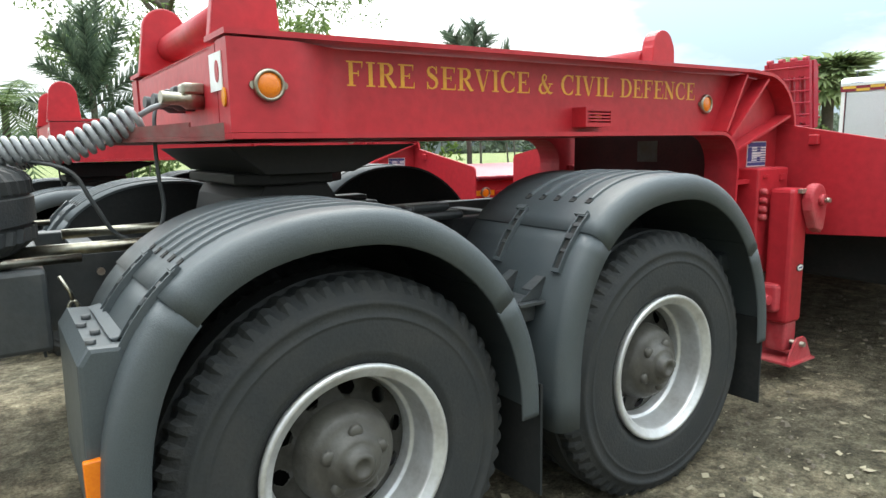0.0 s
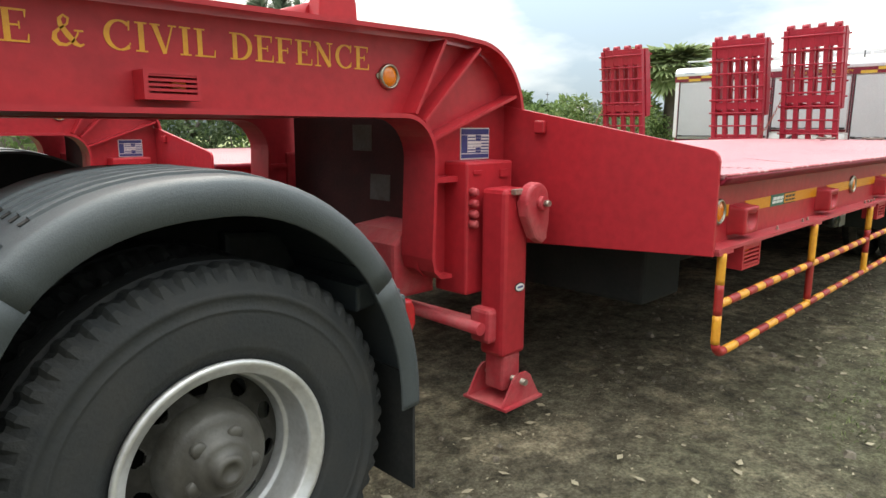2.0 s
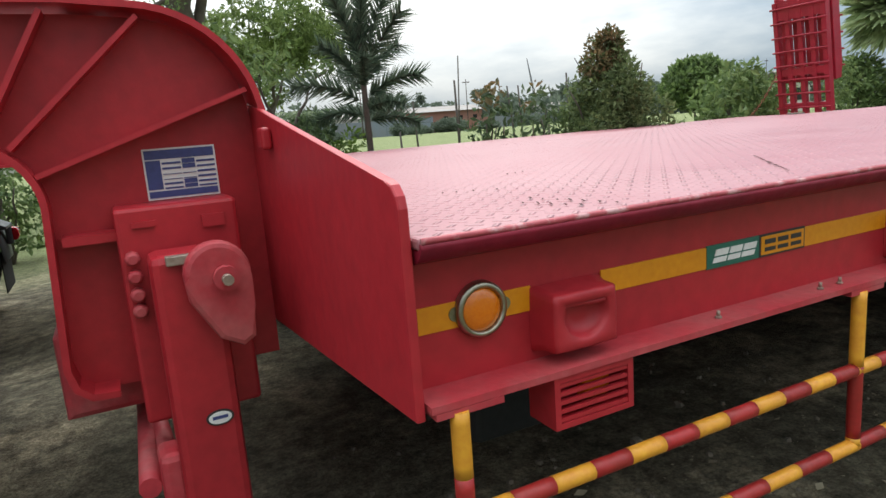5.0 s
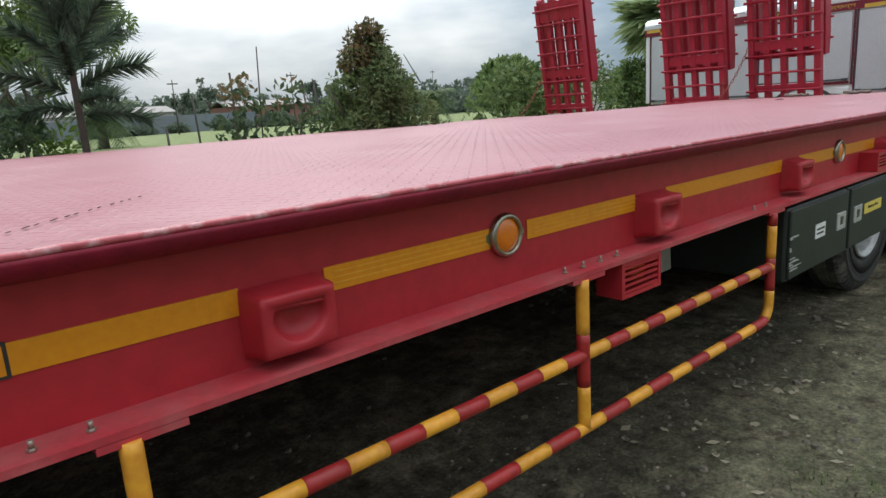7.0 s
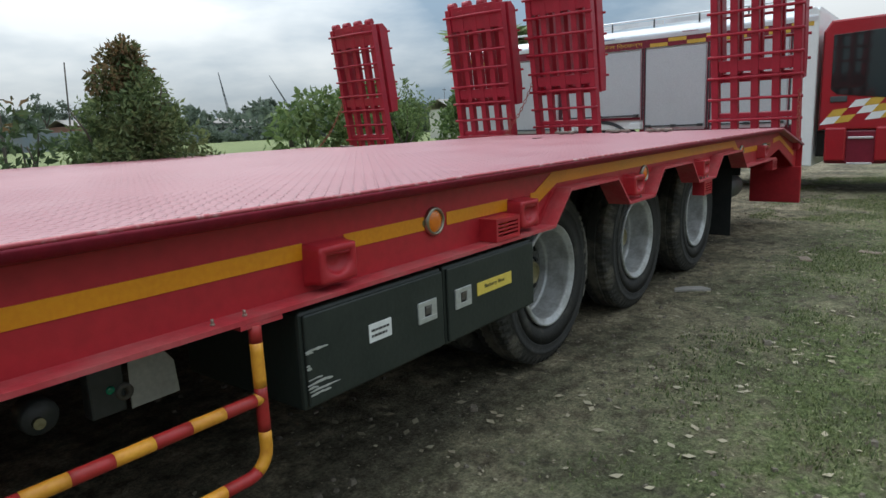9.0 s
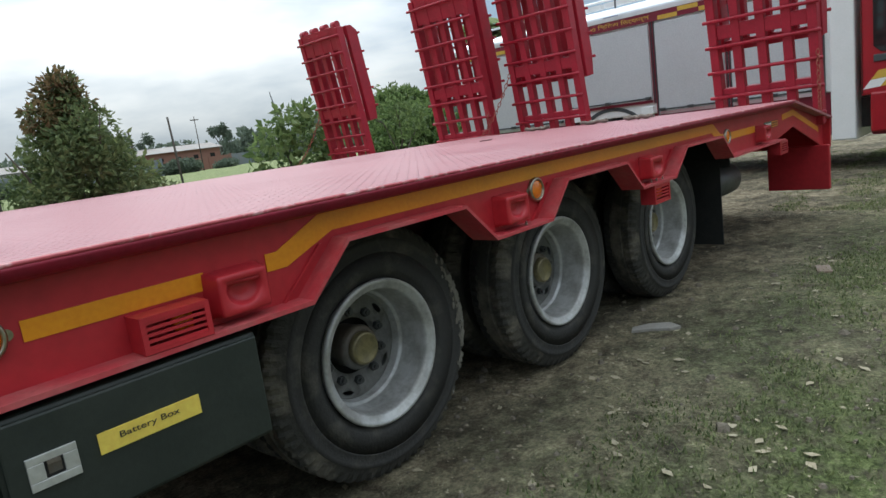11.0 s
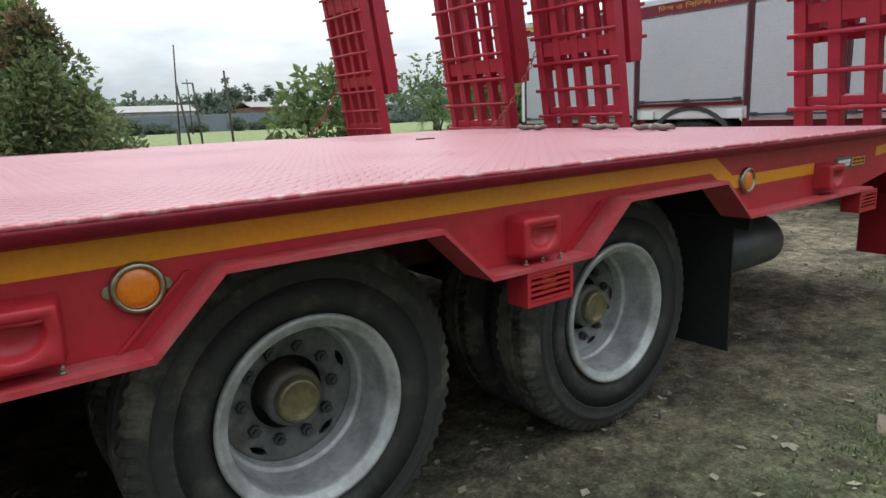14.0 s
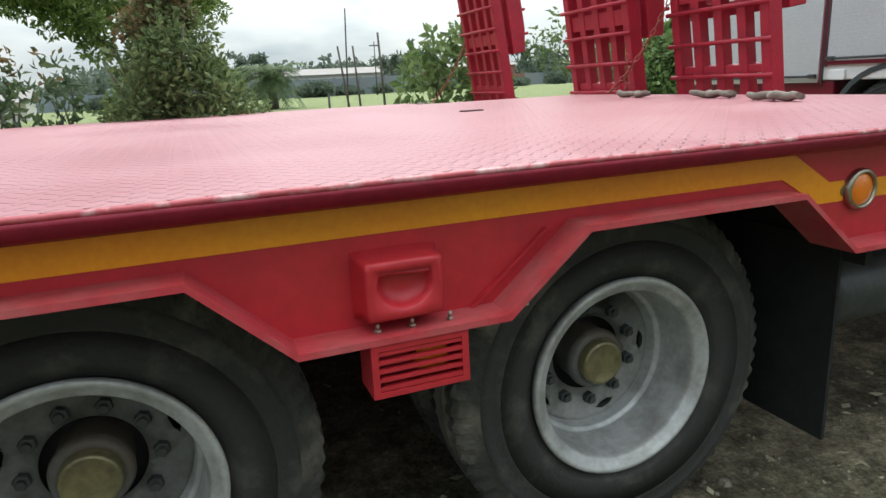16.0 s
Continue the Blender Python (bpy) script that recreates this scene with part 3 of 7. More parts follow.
D_HUB = turned_mesh("hub", [(0.166, 0.17), (0.160, 0.115), (0.150, 0.085), (0.138, 0.066), (0.118, 0.056), (0.09, 0.052), (0.08, 0.028), (0.066, 0.022), (0.046, 0.022), (0.044, 0.0), (0.036, -0.006), (0.024, -0.006), (0.02, 0.004), (0.0, 0.004)], DISC_OILY)
LUG = turned_mesh("hub_lug", [(0.024, 0.03), (0.024, 0.004), (0.018, -0.002), (0.0, -0.002)], DISC_OILY, 8)


def splash_mesh():
    """Thin ragged flakes stuck on a tyre's shoulder."""
    r, bm = random.Random(4), bmesh.new()
    for k in range(150):
        a, q = radians(r.gauss(6, 14)), min(0.49, max(0.425, r.gauss(0.47, 0.014)))
        w = r.uniform(0.003, 0.010)
        y = -0.0035 if q < 0.455 else -0.0035 + 0.0105 * (q - 0.455) / 0.02
        c = Vector((q * math.cos(a), y, q * math.sin(a)))
        n = r.randint(5, 7)
        ring = [c + Vector((w * r.uniform(0.5, 1.1) * math.cos(t * 6.283 / n), 0, 2.2 * w * r.uniform(0.5, 1.1) * math.sin(t * 6.283 / n))) for t in range(n)]
        solid(bm, [tuple(p) for p in ring], (0, 0.006, 0))
    return finish("cement_splash", bm, CEMENT)


def wheel(parent, x, y, z, kind, side=1, spin=0.0):
    """A road wheel: tyre, rim, disc, hub and nuts. side 1 shows its face to the near side, -1 to the far side."""
    tyre, rim, disc, hub = (T_TYRE, T_RIM, T_DISC, T_HUB) if kind == "trailer" else (D_TYRE, D_RIM, D_DISC, D_HUB)
    t = sub("wheel_tyre", tyre, parent, (x, y, z), "black rubber truck tyre with lugged shoulders")
    t.rotation_euler = (0, radians(spin), 0 if side > 0 else math.pi)
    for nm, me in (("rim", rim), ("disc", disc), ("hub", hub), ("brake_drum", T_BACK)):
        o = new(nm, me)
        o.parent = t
    if kind == "trailer":
        o = new("hub_cap", T_CAP)
        o.parent = t
    for k in range(10 if kind == "trailer" else 0):
        a = 2 * math.pi * (k + 0.5) / 10
        o = new("wheel_nut", NUT)
        o.parent = t
        r, yy = (0.150, 0.208) if kind == "trailer" else (0.168, 0.128)
        o.location = (r * math.cos(a), yy, r * math.sin(a))
    if kind != "trailer":
        for k in range(5):
            a = 2 * math.pi * k / 5 + 0.4
            o = new("hub_lug", LUG)
            o.parent = t
            o.location = (0.09 * math.cos(a), 0.04, 0.09 * math.sin(a))
    return t


# ---- low-bed trailer ----
YN, YF = 1.50, 5.10          # outer edges of the deck
WEB = 1.585                  # face of the near side beam
GN, GF = 2.50, 4.10          # outer edges of the gooseneck's flanges
GW = 2.605                   # face of the gooseneck's near web
AXLES = (9.815, 11.13, 12.508)
ARCH = [(9.33, 0.89), (9.50, 1.05), (10.08, 1.05), (10.25, 0.89), (10.66, 0.89), (10.82, 1.05), (11.40, 1.05), (11.57, 0.89),
        (12.00, 0.89), (12.19, 1.05), (12.79, 1.05), (12.98, 0.89)]


def mirror(pts):
    return [(x, YN + YF - y) for x, y in pts]


def build_trailer():
    tr = thing("lowbed_trailer", (9.3, 3.3, 0), "long red low-bed trailer with gooseneck, chequer-plate deck and raised loading ramps", "trailer", "parked trailers")

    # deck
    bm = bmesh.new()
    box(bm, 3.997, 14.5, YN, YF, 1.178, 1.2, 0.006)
    part("deck_plate", bm, RED_DECK, tr, "red chequer-plate deck, sky sheen paled into its colour")
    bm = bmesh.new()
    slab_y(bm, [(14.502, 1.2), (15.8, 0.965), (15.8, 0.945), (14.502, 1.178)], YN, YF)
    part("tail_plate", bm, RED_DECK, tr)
    # worn lip along the deck's edge, slightly dented
    rnd = random.Random(5)
    bm = bmesh.new()
    path = [(4.002 + 10.498 * i / 300, YN + 0.001 + rnd.uniform(-0.0006, 0.0006), 1.1938 + rnd.uniform(-0.0008, 0.0004)) for i in range(301)]
    tube(bm, path, [0.0065 for _ in path], 6)
    part("deck_edge", bm, WORN_EDGE, tr, "scuffed deck edge with the paint worn off")
    # rolled lip, the shade on its face is in the material colour
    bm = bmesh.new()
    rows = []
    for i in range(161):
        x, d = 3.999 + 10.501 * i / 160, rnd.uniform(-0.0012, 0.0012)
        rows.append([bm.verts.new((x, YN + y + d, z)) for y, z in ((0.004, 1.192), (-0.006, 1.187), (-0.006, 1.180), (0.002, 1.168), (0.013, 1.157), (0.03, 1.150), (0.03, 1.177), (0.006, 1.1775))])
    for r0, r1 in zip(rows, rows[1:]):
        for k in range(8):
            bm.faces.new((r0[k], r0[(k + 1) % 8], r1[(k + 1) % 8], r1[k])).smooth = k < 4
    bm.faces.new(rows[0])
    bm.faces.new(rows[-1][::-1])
    part("deck_lip", bm, LIP_SHADE, tr, "rolled red lip under the deck edge, darkened for its shade")
    # small torn plates and welds on the deck
    for x, y, s in ((12.8, 3.58, 0.12), (4.0, 3.82, 0.07)):
        bm = bmesh.new()
        box(bm, x, x + s, y, y + 0.05, 1.199, 1.207, 0.003)
        part("deck_lug", bm, UNDER, tr)
    # seams of the cover plate at the deck's front
    for y in (2.40, 3.60):
        bm = bmesh.new()
        box(bm, 4.0, 4.115, y, y + 0.012, 1.2, 1.2025)
        part("plate_seam", bm, UNDER, tr)

    for side in (0, 1):
        def Y(y):
            return y if side == 0 else YN + YF - y
        # web with wheel arches
        bm = bmesh.new()
        low = [(3.997, 0.885)] + ARCH + [(14.20, 0.885), (14.75, 0.96), (15.8, 0.66)]
        slab_y(bm, low + [(15.8, 0.94), (14.5, 1.176), (3.997, 1.176)], Y(WEB), Y(WEB + 0.012))
        part("side_beam", bm, RED, tr, "glossy red side beam with three wheel arches")
        # bottom flange follows the arches
        bm = bmesh.new()
        pts = [(3.997, 0.886)] + [(x, z - 0.004) for x, z in ARCH] + [(14.20, 0.886)]
        ribbon(bm, pts, Y(YN), Y(WEB + 0.05), 0.014)
        part("bottom_flange", bm, RED_DUST, tr)
        # deck side rail under the lip
        bm = bmesh.new()
        slab_x(bm, [(Y(YN + 0.032), 1.176), (Y(WEB + 0.02), 1.176), (Y(WEB + 0.02), 1.150), (Y(YN + 0.04), 1.150)], 3.997, 14.5)
        part("rail", bm, RED, tr)
        if side == 0:
            # reflective tape
            tape = [(4.02, 0), (4.27, 0), (4.45, 0), (4.765, 0), (5.12, 0), (5.48, 0), (5.66, 0), (6.13, 0), (6.27, 0), (6.77, 0), (6.95, 0), (7.86, 0), (8.035, 0), (8.45, 0), (8.59, 0), (9.04, 0)]
            for a, b in zip(tape[::1], tape[1:]):
                bm = bmesh.new()
                if (a[0], b[0]) in ((4.27, 4.45), (4.765, 5.12), (5.48, 5.66), (6.13, 6.27), (6.77, 6.95), (7.86, 8.035), (8.45, 8.59)):
                    bm.free()
                    continue
                x0 = a[0]
                box(bm, x0, b[0], WEB - 0.003, WEB + 0.001, 1.005, 1.056)
                ridges = 5.6 < x0 < 6.5
                strip = part("tape_strip", bm, YELLOW, tr, "yellow reflective tape")
                for q in (1.018, 1.030, 1.042) if ridges else ():
                    bm = bmesh.new()
                    box(bm, x0 + 0.02, b[0], WEB - 0.005, WEB - 0.002, q, q + 0.003)
                    part("ridge", bm, GOLD, strip)
            bm = bmesh.new()
            up = [(9.24, 1.006), (9.31, 1.006), (9.50, 1.083), (12.80, 1.083), (12.93, 1.006), (13.02, 1.006), (13.02, 1.06), (12.965, 1.06), (12.83, 1.145), (9.46, 1.145), (9.28, 1.06), (9.24, 1.06)]
            slab_y(bm, up, WEB - 0.003, WEB + 0.001)
            part("tape_strip", bm, YELLOW, tr, "yellow reflective tape")
            bm = bmesh.new()
            box(bm, 13.14, 13.70, WEB - 0.003, WEB + 0.001, 1.005, 1.056)
            part("tape_strip", bm, YELLOW, tr, "yellow reflective tape")
            bm = bmesh.new()
            slab_y(bm, [(14.42, 1.04), (14.75, 1.06), (15.60, 0.83), (15.60, 0.88), (14.75, 1.11), (14.42, 1.09)], WEB - 0.003, WEB + 0.001)
            part("tape_strip", bm, YELLOW, tr, "yellow reflective tape")
        # stiffener lips beside the arches
        for (x0, z0), (x1, z1) in ((ARCH[5], ARCH[4]), (ARCH[9], ARCH[8]), (ARCH[1], ARCH[0])):
            s = 0.055
            bm = bmesh.new()
            slab_y(bm, [(x1 - s - 0.01, z1 + 0.004), (x1 - s, z1 + 0.004), (x0 - s, z0), (x0 - s - 0.01, z0)], Y(WEB - 0.012), Y(WEB))
            part("arch_rib", bm, RED, tr)

    # rear cross panel, bumper and tail skirts
    bm = bmesh.new()
    box(bm, 15.79, 15.82, YN + 0.02, YF - 0.02, 0.66, 0.955, 0.006)
    part("rear_panel", bm, RED, tr)
    for y0, y1 in ((1.485, 2.06), (4.54, 5.115)):
        bm = bmesh.new()
        box(bm, 15.57, 15.63, y0, y1, 0.255, 0.70, 0.01)
        part("bumper_panel", bm, RED, tr, "red hanging rear bumper panel")
    # belly: cross members and main beams below the deck, shade in their colour
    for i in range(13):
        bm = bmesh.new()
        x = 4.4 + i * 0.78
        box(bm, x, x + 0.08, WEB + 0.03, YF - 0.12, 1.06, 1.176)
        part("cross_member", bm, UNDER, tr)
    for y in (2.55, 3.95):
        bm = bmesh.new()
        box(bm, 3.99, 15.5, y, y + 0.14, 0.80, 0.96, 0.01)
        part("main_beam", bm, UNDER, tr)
    # added black sheet, fills the dark gap above the mud flap
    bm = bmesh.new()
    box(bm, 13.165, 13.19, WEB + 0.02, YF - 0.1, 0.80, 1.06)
    part("bulkhead", bm, FLAP_SHADE, tr)
    # added dark plates that close off daylight between the wheels
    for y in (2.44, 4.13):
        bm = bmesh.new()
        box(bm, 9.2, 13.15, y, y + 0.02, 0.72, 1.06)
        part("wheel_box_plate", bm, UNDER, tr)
    # valves, air tanks
    bm = bmesh.new()
    tube(bm, [(5.1, 2.25, 0.72), (5.15, 2.25, 0.72), (6.05, 2.25, 0.72), (6.1, 2.25, 0.72)], [0.08, 0.14, 0.14, 0.08], 16)
    part("air_tank", bm, BLACK_STEEL, tr, "black steel air tank")
    # box in near-black, for the shade below the deck
    bm = bmesh.new()
    box(bm, 4.35, 4.75, 2.0, 3.1, 0.5, 0.86, 0.02)
    part("spare_box", bm, FLAP_SHADE, tr)
    # valves and fittings hung under the deck
    bm = bmesh.new()
    lathe(bm, [(0.0, 1.90), (0.045, 1.90), (0.05, 1.91), (0.05, 1.97), (0.0, 1.97)], 7.19, 0.67, 20)
    vb = part("brake_valve", bm, BLACK_STEEL, tr, "round black brake valve")
    bm = bmesh.new()
    tube(bm, [(7.18, 1.90, 0.66), (7.18, 1.885, 0.66)], 0.016, 10)
    part("valve_plug", bm, CHROME, vb)
    bm = bmesh.new()
    lathe(bm, [(0.012, 1.95), (0.012, 1.93), (0.026, 1.928), (0.028, 1.95)], 7.43, 0.65, 18)
    part("hose_socket", bm, DISC_GREY, tr)
    # pale plate and its dark bracket with a green lens
    bm = bmesh.new()
    slab_y(bm, [(7.445, 0.59), (7.602, 0.592), (7.594, 0.70), (7.56, 0.745), (7.449, 0.745)], 1.93, 1.936, 0.002)
    part("info_plate", bm, CREAM, tr, "pale cream metal plate")
    bm = bmesh.new()
    box(bm, 7.33, 7.435, 1.935, 1.99, 0.59, 0.74, 0.008)
    br = part("valve_bracket", bm, BLACK_STEEL, tr)
    bm = bmesh.new()
    lathe(bm, [(0.0, 1.928), (0.010, 1.928), (0.013, 1.932), (0.013, 1.936), (0.0, 1.936)], 7.39, 0.668, 14)
    part("lens", bm, GREEN_LENS, br, "small green lens")
    for y, z in ((1.98, 0.80), (2.02, 0.77)):
        bm = bmesh.new()
        tube(bm, [(4.6 + 0.5 * k, y + 0.008 * (k % 2), z - 0.012 * (k % 3)) for k in range(9)], 0.011, 6)
        part("air_pipe", bm, BLACK_STEEL, tr)
    # gouges across the deck's plates: rows of short scraped ticks
    bm = bmesh.new()
    rg = random.Random(9)
    for (gx, gy), (hx, hy), n in (((5.08, 1.60), (5.47, 2.0), 15), ((4.40, 1.75), (4.46, 1.50), 7), ((4.34, 1.70), (4.40, 1.53), 5), ((4.74, 2.37), (4.84, 2.40), 3), ((4.33, 2.07), (4.50, 1.98), 4)):
        for k in range(n):
            u = (k + rg.uniform(-0.2, 0.2)) / n
            x, y, ln, w = gx + (hx - gx) * u, gy + (hy - gy) * u, rg.uniform(0.012, 0.028), rg.uniform(0.003, 0.0065)
            solid(bm, [(x, y, 1.2035), (x + w, y, 1.2035), (x + w + 0.5 * ln, y + ln, 1.2035), (x + 0.5 * ln, y + ln, 1.2035)], (0, 0, 0.001))
    tagged(part("gouge", bm, UNDER, tr, "dark gouge across the deck plates"), kind="stuff")

    # tie-down pockets
    for side in (0, 1):
        for x in (4.355, 5.565, 6.857, 7.945, 9.12, 10.43, 11.785, 13.80):
            bm = bmesh.new()
            c = 0.022
            sg = 1 if side == 0 else -1
            y0 = WEB if side == 0 else YF - 0.085
            ring = []
            for k in range(40):
                t = 2 * math.pi * k / 40
                ct, st = math.cos(t), math.sin(t)
                q = 1 / max(abs(ct), abs(st)) ** 0.92
                ring.append((ct * q, st * q))
            rows = []
            # side wall, rolled edge, flat face, then the bowl sinking back
            for grow, kind, dep in ((1.12, 0, 0.001), (1.0, 0, 0.030), (0.975, 0, 0.062), (0.95, 0, 0.070), (0.88, 0, 0.073), (1.0, 1, 0.073), (0.95, 1, 0.070), (0.86, 1, 0.059), (0.74, 1, 0.047), (0.40, 1, 0.042)):
                row = []
                for k, (u, v) in enumerate(ring):
                    t = 2 * math.pi * k / 40
                    if kind == 0:
                        px, pz = x + 0.082 * grow * u * 0.98, 0.985 + 0.062 * grow * v * 0.98
                    else:
                        px, pz = x + 0.058 * grow * math.cos(t), 0.995 + (0.027 if math.sin(t) > 0 else 0.050) * grow * max(-1.0, min(math.sin(t) * 2.2, 1.0) if math.sin(t) > 0 else math.sin(t))
                    row.append(bm.verts.new((px, y0 - sg * dep, pz)))
                rows.append(row)
            for r0, r1 in zip(rows, rows[1:]):
                for k in range(40):
                    bm.faces.new((r0[k], r0[(k + 1) % 40], r1[(k + 1) % 40], r1[k])).smooth = True
            bm.faces.new(rows[-1])
            pk = part("tie_down", bm, RED, tr, "pressed red tie-down plate with a hook hollow")
            bm = bmesh.new()
            tube(bm, [(p, y0 - sg * 0.064, q) for p, q in [(x - 0.056 + 0.0093 * j, 1.018 + 0.002 * math.sin(j * 0.5)) for j in range(13)]], 0.006, 8)
            part("hook_bar", bm, RED, pk)

    # amber side markers
    def marker(x, y, z, r=0.055):
        bm = bmesh.new()
        lathe(bm, [(r * 0.76, y), (r * 0.78, y - 0.016), (r * 0.86, y - 0.02), (r, y - 0.014), (r * 1.02, y - 0.001)], x, z, 32)
        for s in (-1, 1):
            slab_y(bm, arc(x + s * r * 0.98, z, r * 0.26, 0, 360, 12)[:-1], y - 0.006, y)
        m = part("side_marker", bm, CHROME, tr, "round amber marker lamp in a steel bezel")
        bm = bmesh.new()
        lathe(bm, [(0.0, y - 0.019), (r * 0.4, y - 0.018), (r * 0.7, y - 0.014), (r * 0.8, y - 0.008)], x, z, 32)
        part("lens", bm, AMBER, m, "amber lens")

    for x in (4.152, 6.185, 8.505, 10.66, 13.075):
        marker(x, WEB, 1.032)
    marker(0.668, GN, 1.612, 0.052)
    marker(3.19, GW, 1.612, 0.052)

    # louvred lamp boxes
    def louvre(x0, x1, y, z0, z1):
        bm = bmesh.new()
        for a in ((x0, x0 + 0.014, z0, z1), (x1 - 0.014, x1, z0, z1), (x0 + 0.014, x1 - 0.014, z1 - 0.012, z1), (x0 + 0.014, x1 - 0.014, z0, z0 + 0.012)):
            box(bm, a[0], a[1], y, y + 0.09, a[2], a[3])
        box(bm, x0 + 0.014, x1 - 0.014, y + 0.08, y + 0.09, z0 + 0.012, z1 - 0.012)
        lb = part("lamp_guard", bm, RED, tr, "red louvred guard box over a marker lamp")
        n = 5
        for i in range(n):
            z = z0 + (z1 - z0) * (i + 1) / (n + 1)
            bm = bmesh.new()
            box(bm, x0 + 0.014, x1 - 0.014, y + 0.002, y + 0.012, z - 0.004, z + 0.004)
            part("slat", bm, RED, lb)
        bm = bmesh.new()
        box(bm, x0 + 0.10, x1 - 0.03, y + 0.035, y + 0.07, z0 + 0.025, z1 - 0.02, 0.01)
        part("lamp", bm, AMBER, lb, "amber lamp")

    for x0, x1 in ((4.262, 4.462), (6.582, 6.79), (11.705, 11.905), (14.06, 14.27)):
        louvre(x0, x1, YN + 0.004, 0.776, 0.884)
    louvre(8.815, 9.0, YN - 0.002, 0.902, 0.998)
    louvre(2.16, 2.34, GN + 0.02, 1.486, 1.575)

    # bolts along the bottom flange
    bolt = nut_mesh("bolt", 0.008, 0.006, BOLT)
    for x in (4.75, 5.12, 5.2, 6.36, 6.44, 6.52, 6.6, 7.5, 7.6, 11.73, 11.8, 11.88, 10.5, 12.05):
        b = sub("bolt", bolt, tr, (x, YN + 0.035, 0.900))
        b.rotation_euler = (radians(-90), 0, 0)

    # side guard of striped tube
    gx, gz, R = (4.055, 5.245, 6.402, 7.61), (0.443, 0.662), 0.07

    def striped(pts, first, step=0.098):
        """A tube cut into short painted lengths."""
        pts = [Vector(p) for p in pts]
        fine = [pts[0]]
        for a, b in zip(pts, pts[1:]):
            k = max(1, int((b - a).length / 0.0245))
            fine += [a.lerp(b, (i + 1) / k) for i in range(k)]
        run, cut, col = 0.0, [fine[0]], first
        for a, b in zip(fine, fine[1:]):
            cut.append(b)
            run += (b - a).length
            if run >= step:
                yield cut, col
                run, cut, col = 0.0, [b], 1 - col
        if len(cut) > 1:
            yield cut, col

    guard = None
    for x in gx:
        bm = bmesh.new()
        box(bm, x - 0.05, x + 0.09, YN + 0.0, YN + 0.08, 0.872, 0.885)
        pad = part("mounting_pad" if guard else "side_guard", bm, RED_DUST, guard or tr, "" if guard else "side guard of red and yellow striped steel tube")
        guard = guard or pad
    y = 1.49 + 0.02
    loop = [(gx[0], y, 0.878), (gx[0], y, gz[0] + R)] + [(gx[0] + R - R * math.cos(radians(a)), y, gz[0] + R - R * math.sin(radians(a))) for a in (15, 30, 45, 60, 75, 90)]
    loop += [(gx[3] - R + R * math.sin(radians(a)), y, gz[0] + R - R * math.cos(radians(a))) for a in (0, 15, 30, 45, 60, 75, 90)] + [(gx[3], y, 0.878)]
    runs = [(loop, 0, 0.105), ([(gx[0], y, gz[1]), (gx[3], y, gz[1])], 0, 0.098), ([(gx[1], y, 0.878), (gx[1], y, gz[0])], 0, 0.2), ([(gx[2], y, 0.878), (gx[2], y, gz[0])], 0, 0.15)]
    for pts, first, step in runs:
        for cut, col in striped(pts, first, step):
            bm = bmesh.new()
            tube(bm, cut, 0.0185, 12)
            part("tube_length", bm, TUBE_RED if col else TUBE_YELLOW, guard)

    # tool boxes
    for x0, x1, n in ((7.763, 8.452, 0), (8.462, 9.125, 1)):
        bm = bmesh.new()
        box(bm, x0, x1, 1.515, 2.15, 0.555, 0.868, 0.012)
        bx = part("tool_box", bm, DARK_GREEN, tr, "dark green steel tool box hung under the deck")
        bm = bmesh.new()
        box(bm, x0 + 0.012, x1 - 0.008, 1.502, 1.517, 0.568, 0.858, 0.006)
        dr = part("door", bm, DARK_GREEN, bx)
        hx = (8.292, 8.515)[n]
        bm = bmesh.new()
        for a in ((hx, hx + 0.105, 0.688, 0.708), (hx, hx + 0.105, 0.749, 0.767), (hx, hx + 0.034, 0.7082, 0.7488), (hx + 0.074, hx + 0.105, 0.7082, 0.7488)):
            box(bm, a[0], a[1], 1.496, 1.503, a[2], a[3], 0.0015)
        lt = part("latch", bm, RIM_SILVER, dr, "recessed steel paddle latch")
        bm = bmesh.new()
        box(bm, hx + 0.034, hx + 0.074, 1.5005, 1.5015, 0.708, 0.749)
        part("recess", bm, HOLE, lt)
        bm = bmesh.new()
        slab_x(bm, [(1.4985, 0.716), (1.494, 0.740), (1.4955, 0.7485), (1.5, 0.7485)], hx + 0.04, hx + 0.068)
        part("paddle", bm, DISC_GREY, lt)
    bm = bmesh.new()
    box(bm, 8.04, 8.148, 1.4985, 1.5025, 0.695, 0.757)
    st = part("sticker", bm, WHITE, tr, "white label with two lines of small print")
    bm = bmesh.new()
    for z, x1 in ((0.735, 8.135), (0.716, 8.125)):
        x = 8.05
        while x < x1:
            w = rnd.uniform(0.006, 0.018)
            box(bm, x, min(x + w, x1), 1.497, 1.4987, z - 0.004, z + 0.004)
            x += w + 0.004
    part("print_bar", bm, DARK_INK, st)
    bm = bmesh.new()
    box(bm, 8.666, 8.922, 1.4985, 1.5025, 0.708, 0.760)
    st = part("sticker", bm, LABEL_YELLOW, tr, "pale yellow battery box label")
    lettering("print", "Battery Box", 0.020, 0.15, DARK_INK, st, (8.715, 1.4975, 0.727), (90, 0, 0), 0.0006)
    # scraped paint at the box's corner
    sr = random.Random(4)
    for z, a, b in ((0.655, 7.775, 7.83), (0.640, 7.77, 7.87), (0.628, 7.77, 7.81), (0.618, 7.775, 7.90), (0.606, 7.78, 7.86), (0.745, 7.77, 7.86), (0.740, 7.772, 7.80), (0.700, 7.77, 7.785), (0.690, 7.772, 7.79)):
        bm = bmesh.new()
